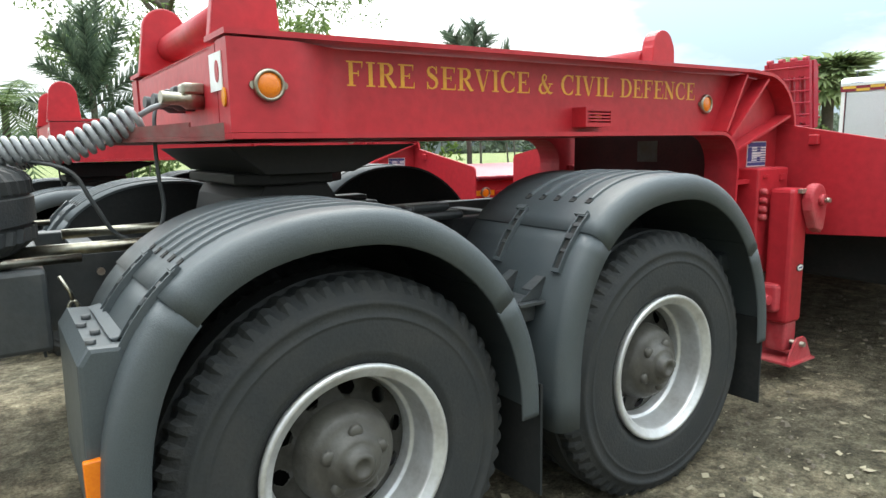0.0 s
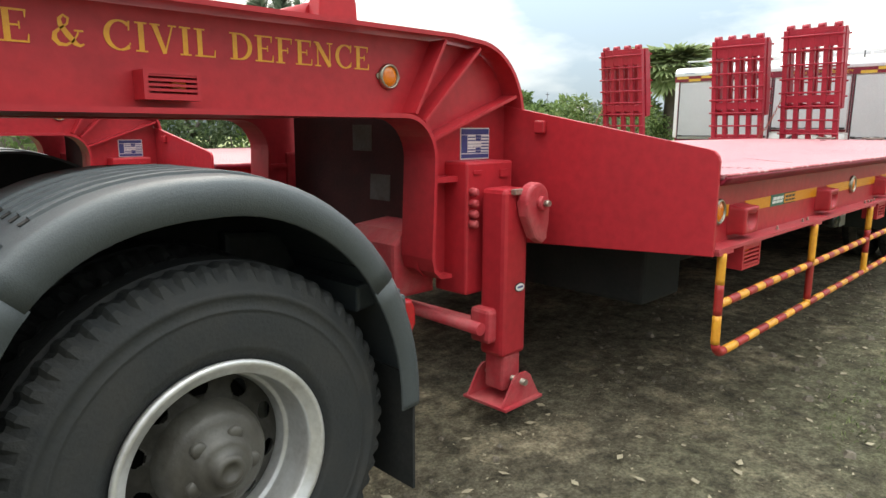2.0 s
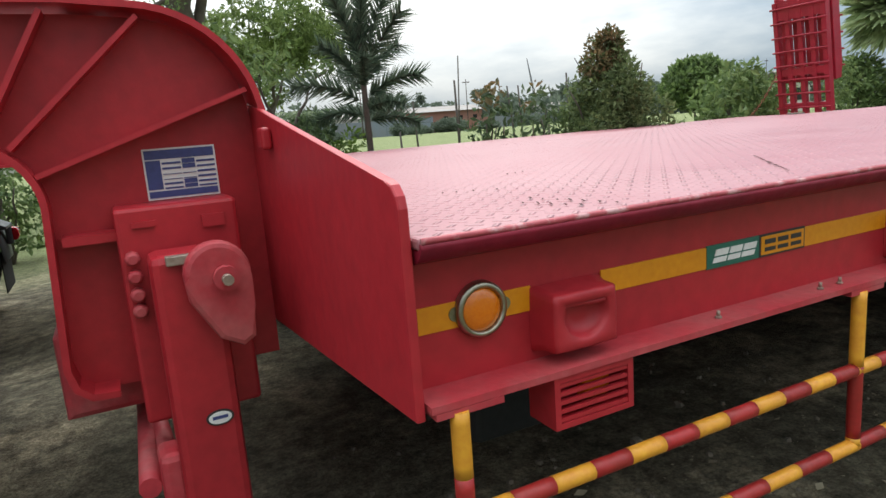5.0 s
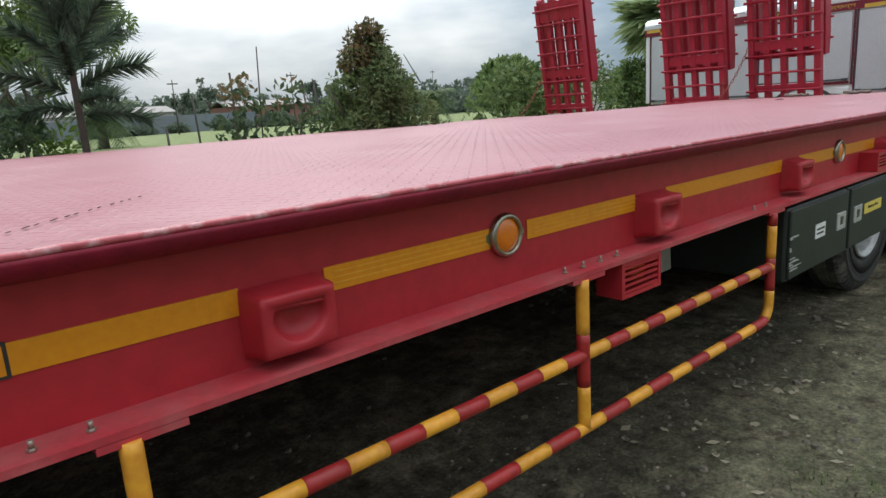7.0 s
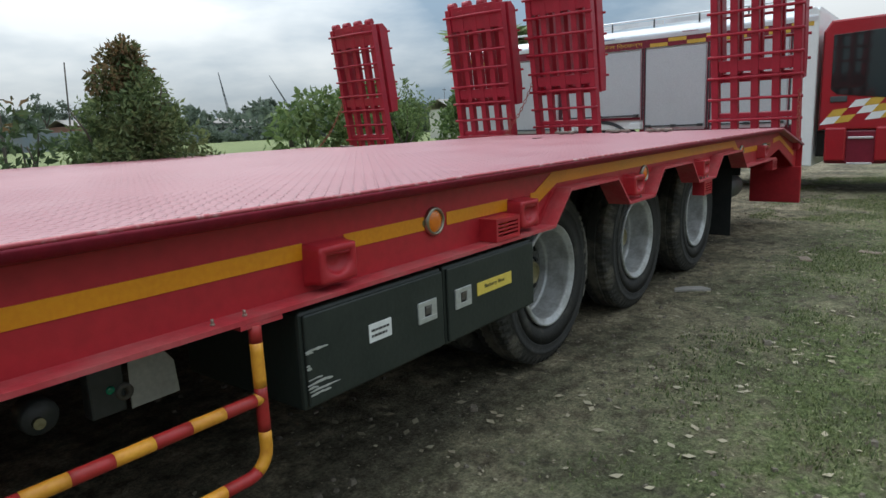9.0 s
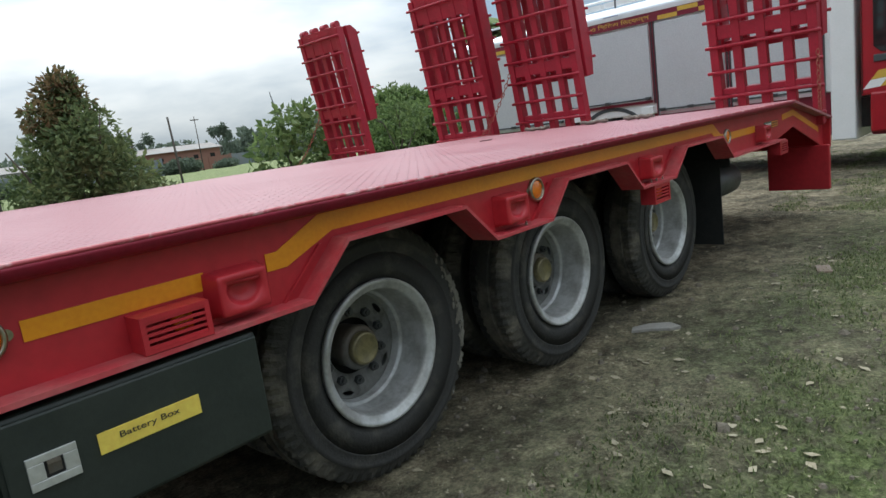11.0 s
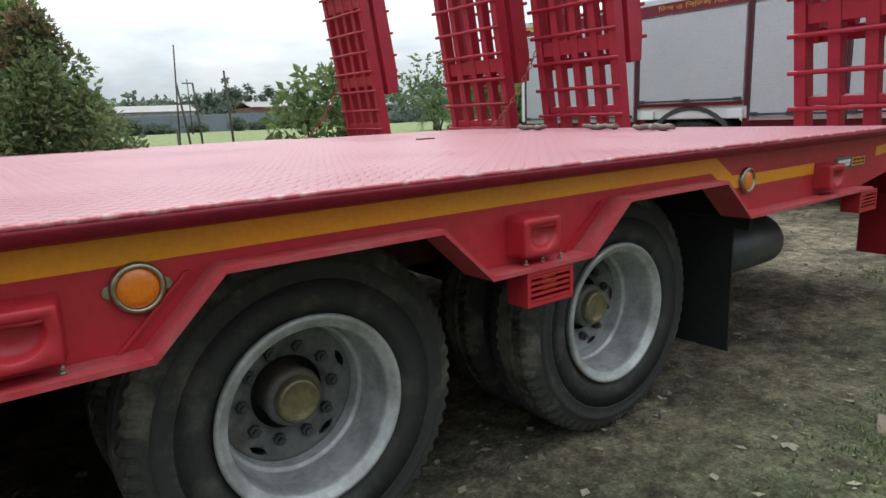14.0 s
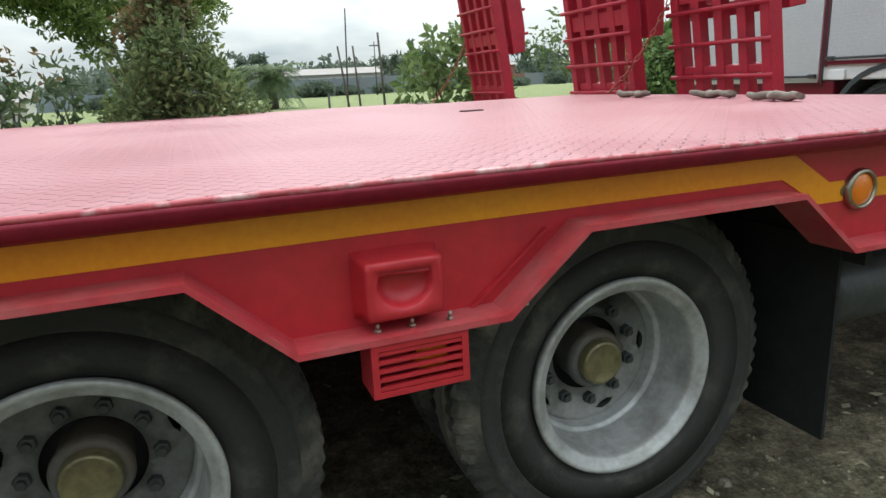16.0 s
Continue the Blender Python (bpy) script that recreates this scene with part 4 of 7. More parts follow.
        h = sr.uniform(0.003, 0.009)
        n = 7
        top = [(a + (b - a) * i / n, z + h * sr.uniform(0.4, 1.0) * math.sin(math.pi * (i + 0.4) / (n + 0.8))) for i in range(n + 1)]
        bot = [(a + (b - a) * i / n, z - h * sr.uniform(0.1, 0.5)) for i in range(n + 1)]
        slab_y(bm, top + bot[::-1], 1.4998, 1.5025)
        part("scratch", bm, RIM_SILVER, tr, "scraped bare metal")

    # maker's decals
    for x in (4.765, 13.93):
        bm = bmesh.new()
        box(bm, x, x + 0.18, WEB - 0.0045, WEB - 0.0005, 1.003, 1.059)
        dc = part("decal", bm, GREEN_INK, tr, "green and yellow maker's decal")
        bm = bmesh.new()
        box(bm, x + 0.182, x + 0.355, WEB - 0.004, WEB - 0.0005, 1.003, 1.059)
        part("decal_panel", bm, DARK_INK, dc)
        bm = bmesh.new()
        box(bm, x + 0.188, x + 0.349, WEB - 0.0055, WEB - 0.003, 1.008, 1.054)
        part("decal_panel", bm, YELLOW, dc)
        # plain slanted bars for the marks
        for a, w in ((0.018, 0.044), (0.068, 0.042), (0.116, 0.044)):
            for z0, z1 in ((1.016, 1.028), (1.032, 1.047)):
                bm = bmesh.new()
                sh0, sh1 = (z0 - 1.016) * 0.4, (z1 - 1.016) * 0.4
                slab_y(bm, [(x + a + sh0, z0), (x + a + w + sh0, z0), (x + a + w + sh1, z1), (x + a + sh1, z1)], WEB - 0.0062, WEB - 0.004)
                part("decal_mark", bm, WHITE, dc)
        for a in (0.2, 0.248, 0.298):
            for z0, z1 in ((1.016, 1.026), (1.034, 1.046)):
                bm = bmesh.new()
                box(bm, x + a, x + a + 0.04, WEB - 0.0065, WEB - 0.005, z0, z1)
                part("decal_mark", bm, DARK_INK, dc)

    # bogie wheels, axles, mud flaps
    splash = splash_mesh()
    for i, x in enumerate(AXLES):
        for y, s in ((1.79, 1), (2.12, 1), (YN + YF - 1.79, -1), (YN + YF - 2.12, -1)):
            w = wheel(tr, x, y, 0.52, "trailer", s, 17 * i + 40 * (s < 0))
            if i == 0 and y == 1.79:
                # dried cement splashed on the first tyre's shoulder
                o = tagged(new("cement_splash", splash), "pale dried cement flakes on the tyre", kind="stuff")
                o.parent = w
        bm = bmesh.new()
        tube(bm, [(x, 2.3, 0.52), (x, YF - 0.8, 0.52)], 0.075, 12)
        box(bm, x - 0.05, x + 0.05, 2.5, 2.75, 0.55, 0.82)
        box(bm, x - 0.05, x + 0.05, 3.85, 4.1, 0.55, 0.82)
        part("axle", bm, BLACK_STEEL, tr)
    for y0, y1 in ((1.67, 2.38), (4.22, 4.93)):
        bm = bmesh.new()
        pts = [(y0, 0.22), (y1, 0.22), (y1, 0.86), (y0, 0.86)]
        slab_x(bm, pts, 13.15, 13.162)
        part("mud_flap", bm, FLAP_SHADE, tr, "black rubber mud flap")
    bm = bmesh.new()
    tube(bm, [(13.20, 1.83, 0.655), (13.22, 1.83, 0.655), (13.24, 1.83, 0.655), (13.70, 1.83, 0.655), (13.735, 1.83, 0.655), (13.755, 1.83, 0.655)], [0.06, 0.115, 0.128, 0.128, 0.11, 0.05], 20)
    part("air_tank", bm, BLACK_STEEL, tr, "black steel air tank")

    # gooseneck
    neck_top = [(0.535, 1.765)] + [(3.50, 1.785)] + arc(3.66, 1.455, 0.32, 88, 2, 12)
    for side in (0, 1):
        def Y(y):
            return y if side == 0 else GN + GF - y
        web = [(0.54, 1.462), (3.20, 1.462)] + arc(3.20, 1.29, 0.172, 90, 0, 8)[1:] + [(3.38, 0.74), (3.42, 0.70), (3.972, 0.70), (3.972, 1.45)] + arc(3.66, 1.455, 0.312, 2, 86, 12) + [(3.50, 1.775), (0.54, 1.755)]
        bm = bmesh.new()
        slab_y(bm, web, Y(GW), Y(GW + 0.014))
        part("neck_web", bm, RED, tr, "red gooseneck side web")
        bm = bmesh.new()
        ribbon(bm, neck_top + [(3.98, 1.33)], Y(GN), Y(GW + 0.12), 0.018)
        part("top_flange", bm, RED, tr)
        bm = bmesh.new()
        ribbon(bm, [(0.54, 1.444), (3.20, 1.444)] + arc(3.20, 1.27, 0.174, 90, 0, 8)[1:] + [(3.374, 0.80), (3.39, 0.74), (3.43, 0.705), (3.50, 0.70)], Y(GN), Y(GW + 0.10), 0.018)
        part("bottom_flange", bm, RED, tr)
        # head block, scooped back to the web
        bm = bmesh.new()
        box(bm, 0.54, 0.75, min(Y(GN + 0.004), Y(GW)), max(Y(GN + 0.004), Y(GW)), 1.4635, 1.757)
        plan = [(0.5395, GN + 0.002), (0.70, GN + 0.002)] + [(0.74 + 0.27 * t, GN + 0.002 + (GW - 0.001 - GN - 0.002) * t * t * (3 - 2 * t)) for t in [k / 12 for k in range(13)]] + [(1.04, GW - 0.001)]
        lo, hi = [[bm.verts.new((p, Y(q), z)) for p, q in plan] for z in (1.4635, 1.757)]
        for k in range(len(plan) - 1):
            quad = (lo[k], lo[k + 1], hi[k + 1], hi[k])
            bm.faces.new(quad if side == 0 else quad[::-1]).smooth = True
        part("neck_head", bm, RED, tr)
        # gussets
        for a, b in (((3.27, 1.462), (3.455, 1.772)), ((3.325, 1.43), (3.69, 1.757)), ((3.374, 1.355), (3.952, 1.555))):
            d = (Vector(b) - Vector(a)).normalized()
            nrm = Vector((-d.y, d.x)) * 0.007
            bm = bmesh.new()
            slab_y(bm, [tuple(Vector(a) + nrm), tuple(Vector(b) + nrm), tuple(Vector(b) - nrm), tuple(Vector(a) - nrm)], Y(GN + 0.012), Y(GW))
            part("gusset", bm, RED, tr)
    for x0, x1, z0 in ((0.545, 3.5, 1.74), (0.60, 3.3, 1.452)):
        bm = bmesh.new()
        box(bm, x0, x1, GW + 0.1, GF - 0.24, z0, z0 + 0.012)
        part("neck_plate", bm, RED_DUST, tr)
    # front wall of the neck, its shelf and hose couplings
    bm = bmesh.new()
    box(bm, 0.545, 0.565, GN + 0.145, GF - 0.145, 1.462, 1.75)
    part("neck_front", bm, RED, tr)
    bm = bmesh.new()
    slab_z(bm, [(0.56, GN + 0.06), (0.45, GN + 0.16), (0.25, 2.90), (0.22, 3.3), (0.25, 3.70), (0.45, GF - 0.16), (0.56, GF - 0.06)], 1.440, 1.452)
    part("neck_apron", bm, RED_GRIME, tr)
    for (ax, ay), (bx, by) in (((0.56, GN + 0.06), (0.45, GN + 0.16)), ((0.45, GN + 0.16), (0.25, 2.90)), ((0.25, 2.90), (0.22, 3.3)), ((0.22, 3.3), (0.25, 3.70)), ((0.25, 3.70), (0.45, GF - 0.16)), ((0.45, GF - 0.16), (0.56, GF - 0.06))):
        bm = bmesh.new()
        solid(bm, [(ax, ay, 1.453), (bx, by, 1.453), (bx, by, 1.485), (ax, ay, 1.500)], (0.008, 0.008, 0))
        part("apron_lip", bm, RED_GRIME, tr)
    bm = bmesh.new()
    box(bm, 0.5365, 0.5405, 2.56, 2.69, 1.60, 1.72)
    lb = part("notice", bm, WHITE, tr, "white notice with a red mark")
    bm = bmesh.new()
    slab_x(bm, [(2.605 + 0.02 * math.cos(radians(a)), 1.66 + 0.035 * math.sin(radians(a))) for a in range(0, 360, 24)], 0.534, 0.537)
    part("notice_mark", bm, RED, lb)
    bm = bmesh.new()
    slab_x(bm, [(2.545 + 0.017 * math.cos(radians(a)), 1.575 + 0.03 * math.sin(radians(a))) for a in range(0, 360, 24)], 0.533, 0.539)
    part("reflector", bm, YELLOW, tr, "small yellow reflector")
    for yy in (2.83, 2.95, 3.1):
        bm = bmesh.new()
        tube(bm, [(0.55, yy, 1.585), (0.49, yy, 1.585), (0.47, yy - 0.01, 1.585), (0.40, yy - 0.02, 1.59)], [0.034, 0.034, 0.022, 0.022], 12)
        box(bm, 0.47, 0.55, yy - 0.035, yy + 0.035, 1.60, 1.64, 0.01)
        part("hose_coupling", bm, CHROME if yy < 2.9 else BLACK_STEEL, tr, "air hose coupling")

    # rear wall of the neck pit, coloured dark for its shade, its box and stickers
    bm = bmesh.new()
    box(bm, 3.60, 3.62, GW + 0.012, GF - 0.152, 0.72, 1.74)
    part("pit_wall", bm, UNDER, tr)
    bm = bmesh.new()
    slab_y(bm, [(3.34, 0.58), (3.60, 0.58), (3.60, 0.92), (3.40, 0.90), (3.34, 0.84)], 2.72, 3.10, 0.02)
    part("winch_box", bm, RED_DUST, tr, "red steel winch box")
    # white notices coloured grey, dimmed for the pit's shade
    for y0, z0 in ((3.2, 1.28), (3.05, 1.0)):
        bm = bmesh.new()
        box(bm, 3.594, 3.599, y0, y0 + 0.16, z0, z0 + 0.14)
        part("notice", bm, DISC_GREY, tr)

    # upright stops on the neck
    for x, y0, y1 in ((3.10, 2.72, 2.76), (3.10, 3.84, 3.88)):
        bm = bmesh.new()
        slab_y(bm, [(x - 0.10, 1.77), (x + 0.11, 1.77), (x + 0.10, 1.93)] + arc(x, 1.945, 0.085, 0, 180, 10) + [(x - 0.09, 1.93)], y0 + 0.1, y1 + 0.14, 0.006)
        part("stop_plate", bm, RED, tr)
    bm = bmesh.new()
    tube(bm, [(3.05, 2.9, 1.87), (3.05, 3.85, 1.87)], 0.06, 16)
    part("roller", bm, RED, tr)
    for y in (2.66, 3.86):
        bm = bmesh.new()
        slab_y(bm, [(0.535, 1.77), (0.785, 1.77), (0.765, 1.98)] + arc(0.665, 1.985, 0.10, 0, 180, 12) + [(0.565, 1.98)], y, y + 0.05, 0.008)
        part("post_plate", bm, RED, tr, "tall red post plate")
    bm = bmesh.new()
    slab_y(bm, [(0.58, 1.765), (0.84, 1.765), (0.83, 1.88)] + arc(0.715, 1.89, 0.115, 0, 180, 12) + [(0.60, 1.88)], 3.98, 4.02, 0.006)
    tube(bm, [(0.69, 2.72, 1.90), (0.69, 3.98, 1.90)], 0.065, 16)
    part("front_roller", bm, RED, tr)

    # wing plates at the deck's front
    for side in (0, 1):
        def Y(y):
            return y if side == 0 else YN + YF - y
        bm = bmesh.new()
        wing = [(Y(2.66), 0.80), (Y(2.66), 1.525), (Y(1.58), 1.329)] + [(Y(1.565 - 0.05 * math.sin(radians(a))), 1.277 + 0.05 * math.cos(radians(a))) for a in (0, 30, 60, 90)] + [(Y(1.515), 0.872)]
        slab_x(bm, wing, 3.972, 3.992, 0.004)
        part("wing_plate", bm, RED, tr, "red front wing plate sloping to the deck")
        bm = bmesh.new()
        box(bm, 3.942, 3.970, min(Y(2.34), Y(2.40)), max(Y(2.34), Y(2.40)), 1.38, 1.44, 0.008)
        part("wing_lug", bm, RED, tr)
    # front wall below the deck, its shade put into the colour
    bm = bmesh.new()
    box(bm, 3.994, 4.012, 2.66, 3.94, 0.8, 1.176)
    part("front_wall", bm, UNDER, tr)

    # landing legs
    for side in (0, 1):
        s = 1 if side == 0 else -1
        c = 2.335 if side == 0 else GN + GF - 2.335

        def B(bm, x0, x1, a, b, z0, z1, bev=0.0):
            box(bm, x0, x1, min(c + s * a, c + s * b), max(c + s * a, c + s * b), z0, z1, bev)
        bm = bmesh.new()
        B(bm, 3.52, 3.84, 0.115, 0.32, 0.61, 1.225, 0.012)
        B(bm, 3.39, 3.53, 0.17, 0.31, 1.135, 1.16)
        B(bm, 3.56, 3.62, 0.105, 0.12, 1.17, 1.185)
        B(bm, 3.74, 3.80, 0.105, 0.12, 1.15, 1.185)
        part("leg_bracket", bm, RED, tr)
        bm = bmesh.new()
        B(bm, 3.582, 3.752, -0.06, 0.085, 0.33, 1.11, 0.022)
        leg = part("landing_leg", bm, RED, tr, "red square landing leg with a flared foot")
        bm = bmesh.new()
        B(bm, 3.608, 3.732, -0.047, 0.072, 0.16, 0.34, 0.016)
        part("inner_tube", bm, RED_DUST, leg)
        bm = bmesh.new()
        B(bm, 3.535, 3.81, -0.125, 0.14, 0.105, 0.12, 0.003)
        for e in (-0.105, 0.11):
            slab_y(bm, [(3.54, 0.119), (3.805, 0.119), (3.735, 0.235), (3.705, 0.255), (3.645, 0.255), (3.615, 0.235)], c + s * e, c + s * (e + 0.012))
        part("foot", bm, RED_DUST, leg, "flared steel foot")
        bm = bmesh.new()
        tube(bm, [(3.672, c - s * 0.13, 0.215), (3.672, c + s * 0.14, 0.215)], 0.016, 10)
        part("foot_pin", bm, BOLT, leg)
        bm = bmesh.new()
        B(bm, 3.53, 3.60, -0.02, 0.10, 0.40, 0.565, 0.02)
        tube(bm, [(3.565, c, 0.48), (3.50, GN + GF - c, 0.48)], 0.03, 10)
        part("cross_shaft", bm, RED_DUST, leg)
        # gear case: a tear-drop
        bm = bmesh.new()
        tear = arc(3.735, 1.055, 0.082, -10, 190, 14) + [(3.66, 0.99), (3.72, 0.885), (3.775, 0.855), (3.81, 0.875), (3.815, 0.96)]
        slab_y(bm, tear, c - s * 0.065, c - s * 0.125, 0.014)
        case = part("gear_case", bm, RED_DUST, leg, "tear-drop gear case")
        bm = bmesh.new()
        tube(bm, [(3.75, c - s * 0.12, 1.045), (3.75, c - s * 0.15, 1.045)], 0.032, 14)
        part("shaft_boss", bm, RED_DUST, case)
        bm = bmesh.new()
        tube(bm, [(3.75, c - s * 0.15, 1.045), (3.75, c - s * 0.175, 1.045)], 0.014, 10)
        part("shaft_end", bm, BOLT, case)
        bm = bmesh.new()
        B(bm, 3.62, 3.74, -0.085, -0.058, 1.085, 1.11, 0.003)
        
        part("crank_stub", bm, BOLT, leg)
        for z in (1.09, 1.04, 0.99, 0.945):
            bm = bmesh.new()
            tube(bm, [(3.55, c + s * 0.12, z), (3.55, c + s * 0.085, z), (3.55, c + s * 0.075, z)], [0.02, 0.02, 0.012], 8)
            part("leg_bolt", bm, RED_DUST, leg)
        if side == 0:
            bm = bmesh.new()
            slab_y(bm, [(3.695 + 0.036 * math.cos(radians(a)), 0.655 + 0.022 * math.sin(radians(a))) for a in range(0, 360, 15)], c - 0.0635, c - 0.0595)
            lab = part("badge", bm, DARK_INK, leg, "small oval maker's badge")
            bm = bmesh.new()
            slab_y(bm, [(3.695 + 0.03 * math.cos(radians(a)), 0.655 + 0.017 * math.sin(radians(a))) for a in range(0, 360, 15)], c - 0.065, c - 0.063)
            part("badge_face", bm, WHITE, lab)
            bm = bmesh.new()
            box(bm, 3.675, 3.715, c - 0.0662, c - 0.0645, 0.652, 0.661)
            part("print_bar", bm, BLUE_INK, lab)

    # data plate with rows of print
    bm = bmesh.new()
    box(bm, 3.652, 3.855, GW - 0.004, GW + 0.001, 1.25, 1.405)
    pl = part("data_plate", bm, WHITE, tr, "blue and white data plate with rows of small print")
    bm = bmesh.new()
    z = 1.256
    box(bm, 3.657, 3.85, GW - 0.006, GW - 0.0035, 1.374, 1.40)
    box(bm, 3.657, 3.70, GW - 0.006, GW - 0.0035, 1.285, 1.371)
    for k in range(6):
        zz = 1.284 + k * 0.0148
        box(bm, 3.704, 3.755, GW - 0.006, GW - 0.0035, zz, zz + (0.006 if k not in (2, 3) else 0.002))
        box(bm, 3.759, 3.795, GW - 0.006, GW - 0.0035, zz, zz + (0.013 if k not in (2, 3) else 0.002))
        box(bm, 3.799, 3.85, GW - 0.006, GW - 0.0035, zz, zz + 0.006)
    box(bm, 3.657, 3.85, GW - 0.006, GW - 0.0035, 1.257, 1.279)
    part("print_bar", bm, BLUE_INK, pl)

    # lettering
    serif_line("FIRE SERVICE & CIVIL DEFENCE", 0.998, 1.632, 0.088, 2.098, GW, GOLD, tr)

    # ramps: two folded sections each
    piv = Vector((15.62, 0, 1.0))
    turn = Matrix.Translation(piv) @ Matrix.Rotation(radians(-8.5), 4, "Y") @ Matrix.Translation(-piv)
    for y0 in (1.54, 4.13):
        y1 = y0 + 0.98

        def put(name, bm, parent, label=""):
            mid = Vector((0, y0 + 0.49, 1.0))
            grow = Matrix.Translation(mid) @ Matrix.Diagonal((1, 1.04, 1.065, 1)) @ Matrix.Translation(-mid)
            bmesh.ops.transform(bm, matrix=turn @ grow, verts=bm.verts)
            return part(name, bm, RED_RAMP, parent, label)
        X = 15.54
        bm = bmesh.new()
        box(bm, X, X + 0.13, y0, y0 + 0.085, 0.92, 3.11, 0.01)
        rp = put("ramp", bm, tr, "red steel loading ramp folded upright")
        bm = bmesh.new()
        box(bm, X, X + 0.13, y1 - 0.085, y1, 0.92, 3.11, 0.01)
        put("side_beam", bm, rp)
        # cross plates, the widest at the top
        for z0, z1 in ((2.80, 3.13), (1.84, 1.97), (1.30, 1.36)):
            bm = bmesh.new()
            box(bm, X + 0.02, X + 0.11, y0 + 0.086, y1 - 0.086, z0, z1, 0.006)
            put("cross_plate", bm, rp)
        for i in range(3):
            bm = bmesh.new()
            yy = y0 + 0.262 + i * 0.228
            box(bm, X + 0.012, X + 0.105, yy - 0.042, yy + 0.042, 0.95, 3.08, 0.006)
            put("ramp_bar", bm, rp)
        for i in range(9):
            bm = bmesh.new()
            zz = 1.04 + i * 0.245
            tube(bm, [(X - 0.014, y0 - 0.03, zz), (X - 0.014, y0 + 0.4, zz + 0.004), (X - 0.014, y1 + 0.03, zz)], 0.017, 8)
            put("rung", bm, rp)
        for i in range(4):
            bm = bmesh.new()
            yy = y0 + 0.1 + i * 0.26
            tube(bm, [(X + 0.08, yy - 0.06, 3.145), (X + 0.08, yy + 0.06, 3.145)], 0.055, 12)
            put("hinge", bm, rp)
        # second section, folded flat behind the first
        for yy in (y0 + 0.0, y1 - 0.085):
            bm = bmesh.new()
            slab_y(bm, [(X + 0.20, 1.70), (X + 0.36, 1.70), (X + 0.40, 1.96), (X + 0.40, 3.02), (X + 0.30, 3.11), (X + 0.20, 3.11)], yy, yy + 0.085, 0.008)
            put("flap_beam", bm, rp)
        for z0, z1 in ((1.70, 1.80), (3.00, 3.10)):
            bm = bmesh.new()
            box(bm, X + 0.22, X + 0.34, y0 + 0.086, y1 - 0.086, z0, z1, 0.008)
            put("flap_plate", bm, rp)
        for i in range(3):
            bm = bmesh.new()
            yy = y0 + 0.262 + i * 0.228
            box(bm, X + 0.23, X + 0.33, yy - 0.040, yy + 0.040, 1.80, 3.0, 0.006)
            put("flap_bar", bm, rp)
        for i in range(5):
            bm = bmesh.new()
            zz = 1.90 + i * 0.27
            tube(bm, [(X + 0.41, y0 - 0.03, zz), (X + 0.41, y1 + 0.03, zz)], 0.016, 8)
            put("flap_rung", bm, rp)
        bm = bmesh.new()
        box(bm, X + 0.06, X + 0.26, y0 + 0.2, y1 - 0.2, 3.03, 3.10, 0.01)
        put("hinge_plate", bm, rp)
        # holding chain
        ya = y1 - 0.06 if y0 < 3 else y0 + 0.04
        yb = ya + (-0.02 if y0 < 3 else 0.0)
        bm = bmesh.new()
        a, b = Vector((15.40, y0 + 0.98 if y0 > 3 else y0 - 0.02, 1.95 if y0 > 3 else 1.62)), Vector((14.95 if y0 > 3 else 15.38, y0 + 1.25 if y0 > 3 else y0 - 0.03, 1.16 if y0 > 3 else 1.03))
        n = 17
        for k in range(n):
            p = a.lerp(b, k / n) - Vector((0, 0, 0.22 * math.sin(math.pi * k / n) * 0.4))
            q = a.lerp(b, (k + 1) / n) - Vector((0, 0, 0.22 * math.sin(math.pi * (k + 1) / n) * 0.4))
            d = (q - p).normalized()
            u = d.orthogonal().normalized()
            v = d.cross(u)
            w = u if k % 2 else v
            mid = (p + q) / 2
            h = (q - p).length * 0.62
            tube(bm, [mid + d * h * math.cos(2 * math.pi * j / 8) + w * 0.017 * math.sin(2 * math.pi * j / 8) for j in range(8)], 0.0055, 6, True)
        part("chain", bm, CHAIN_STEEL, rp, "slack red chain holding the ramp")
    # the neck sits a little lower and further back than drawn above
    for ob in tr.children_recursive:
        p = origin_of(ob)
        for v in (ob.data.vertices if ob.data.users == 1 else ()):
            w = p + v.co
            if ob.name.startswith(("landing_leg", "leg_bracket")) or ob.parent.name.startswith(("landing_leg", "gear_case", "badge")):
                v.co.x += 0.035
                v.co.y += 0.015
            elif w.x < 3.995 and w.z > 1.1:
                v.co.z -= 0.03 * min((w.z - 1.1) / 0.2, 1.0)
                v.co.x += max(min(0.05 - 0.0077 * (w.x - 0.6), 0.06 * (3.7 - w.x)), 0.0)
    return tr


trailer = build_trailer()
trailer2 = copy_thing(trailer, pose(9.08, 7.17, -0.11))
tagged(trailer2, "second red low-bed trailer parked alongside with its ramps up")

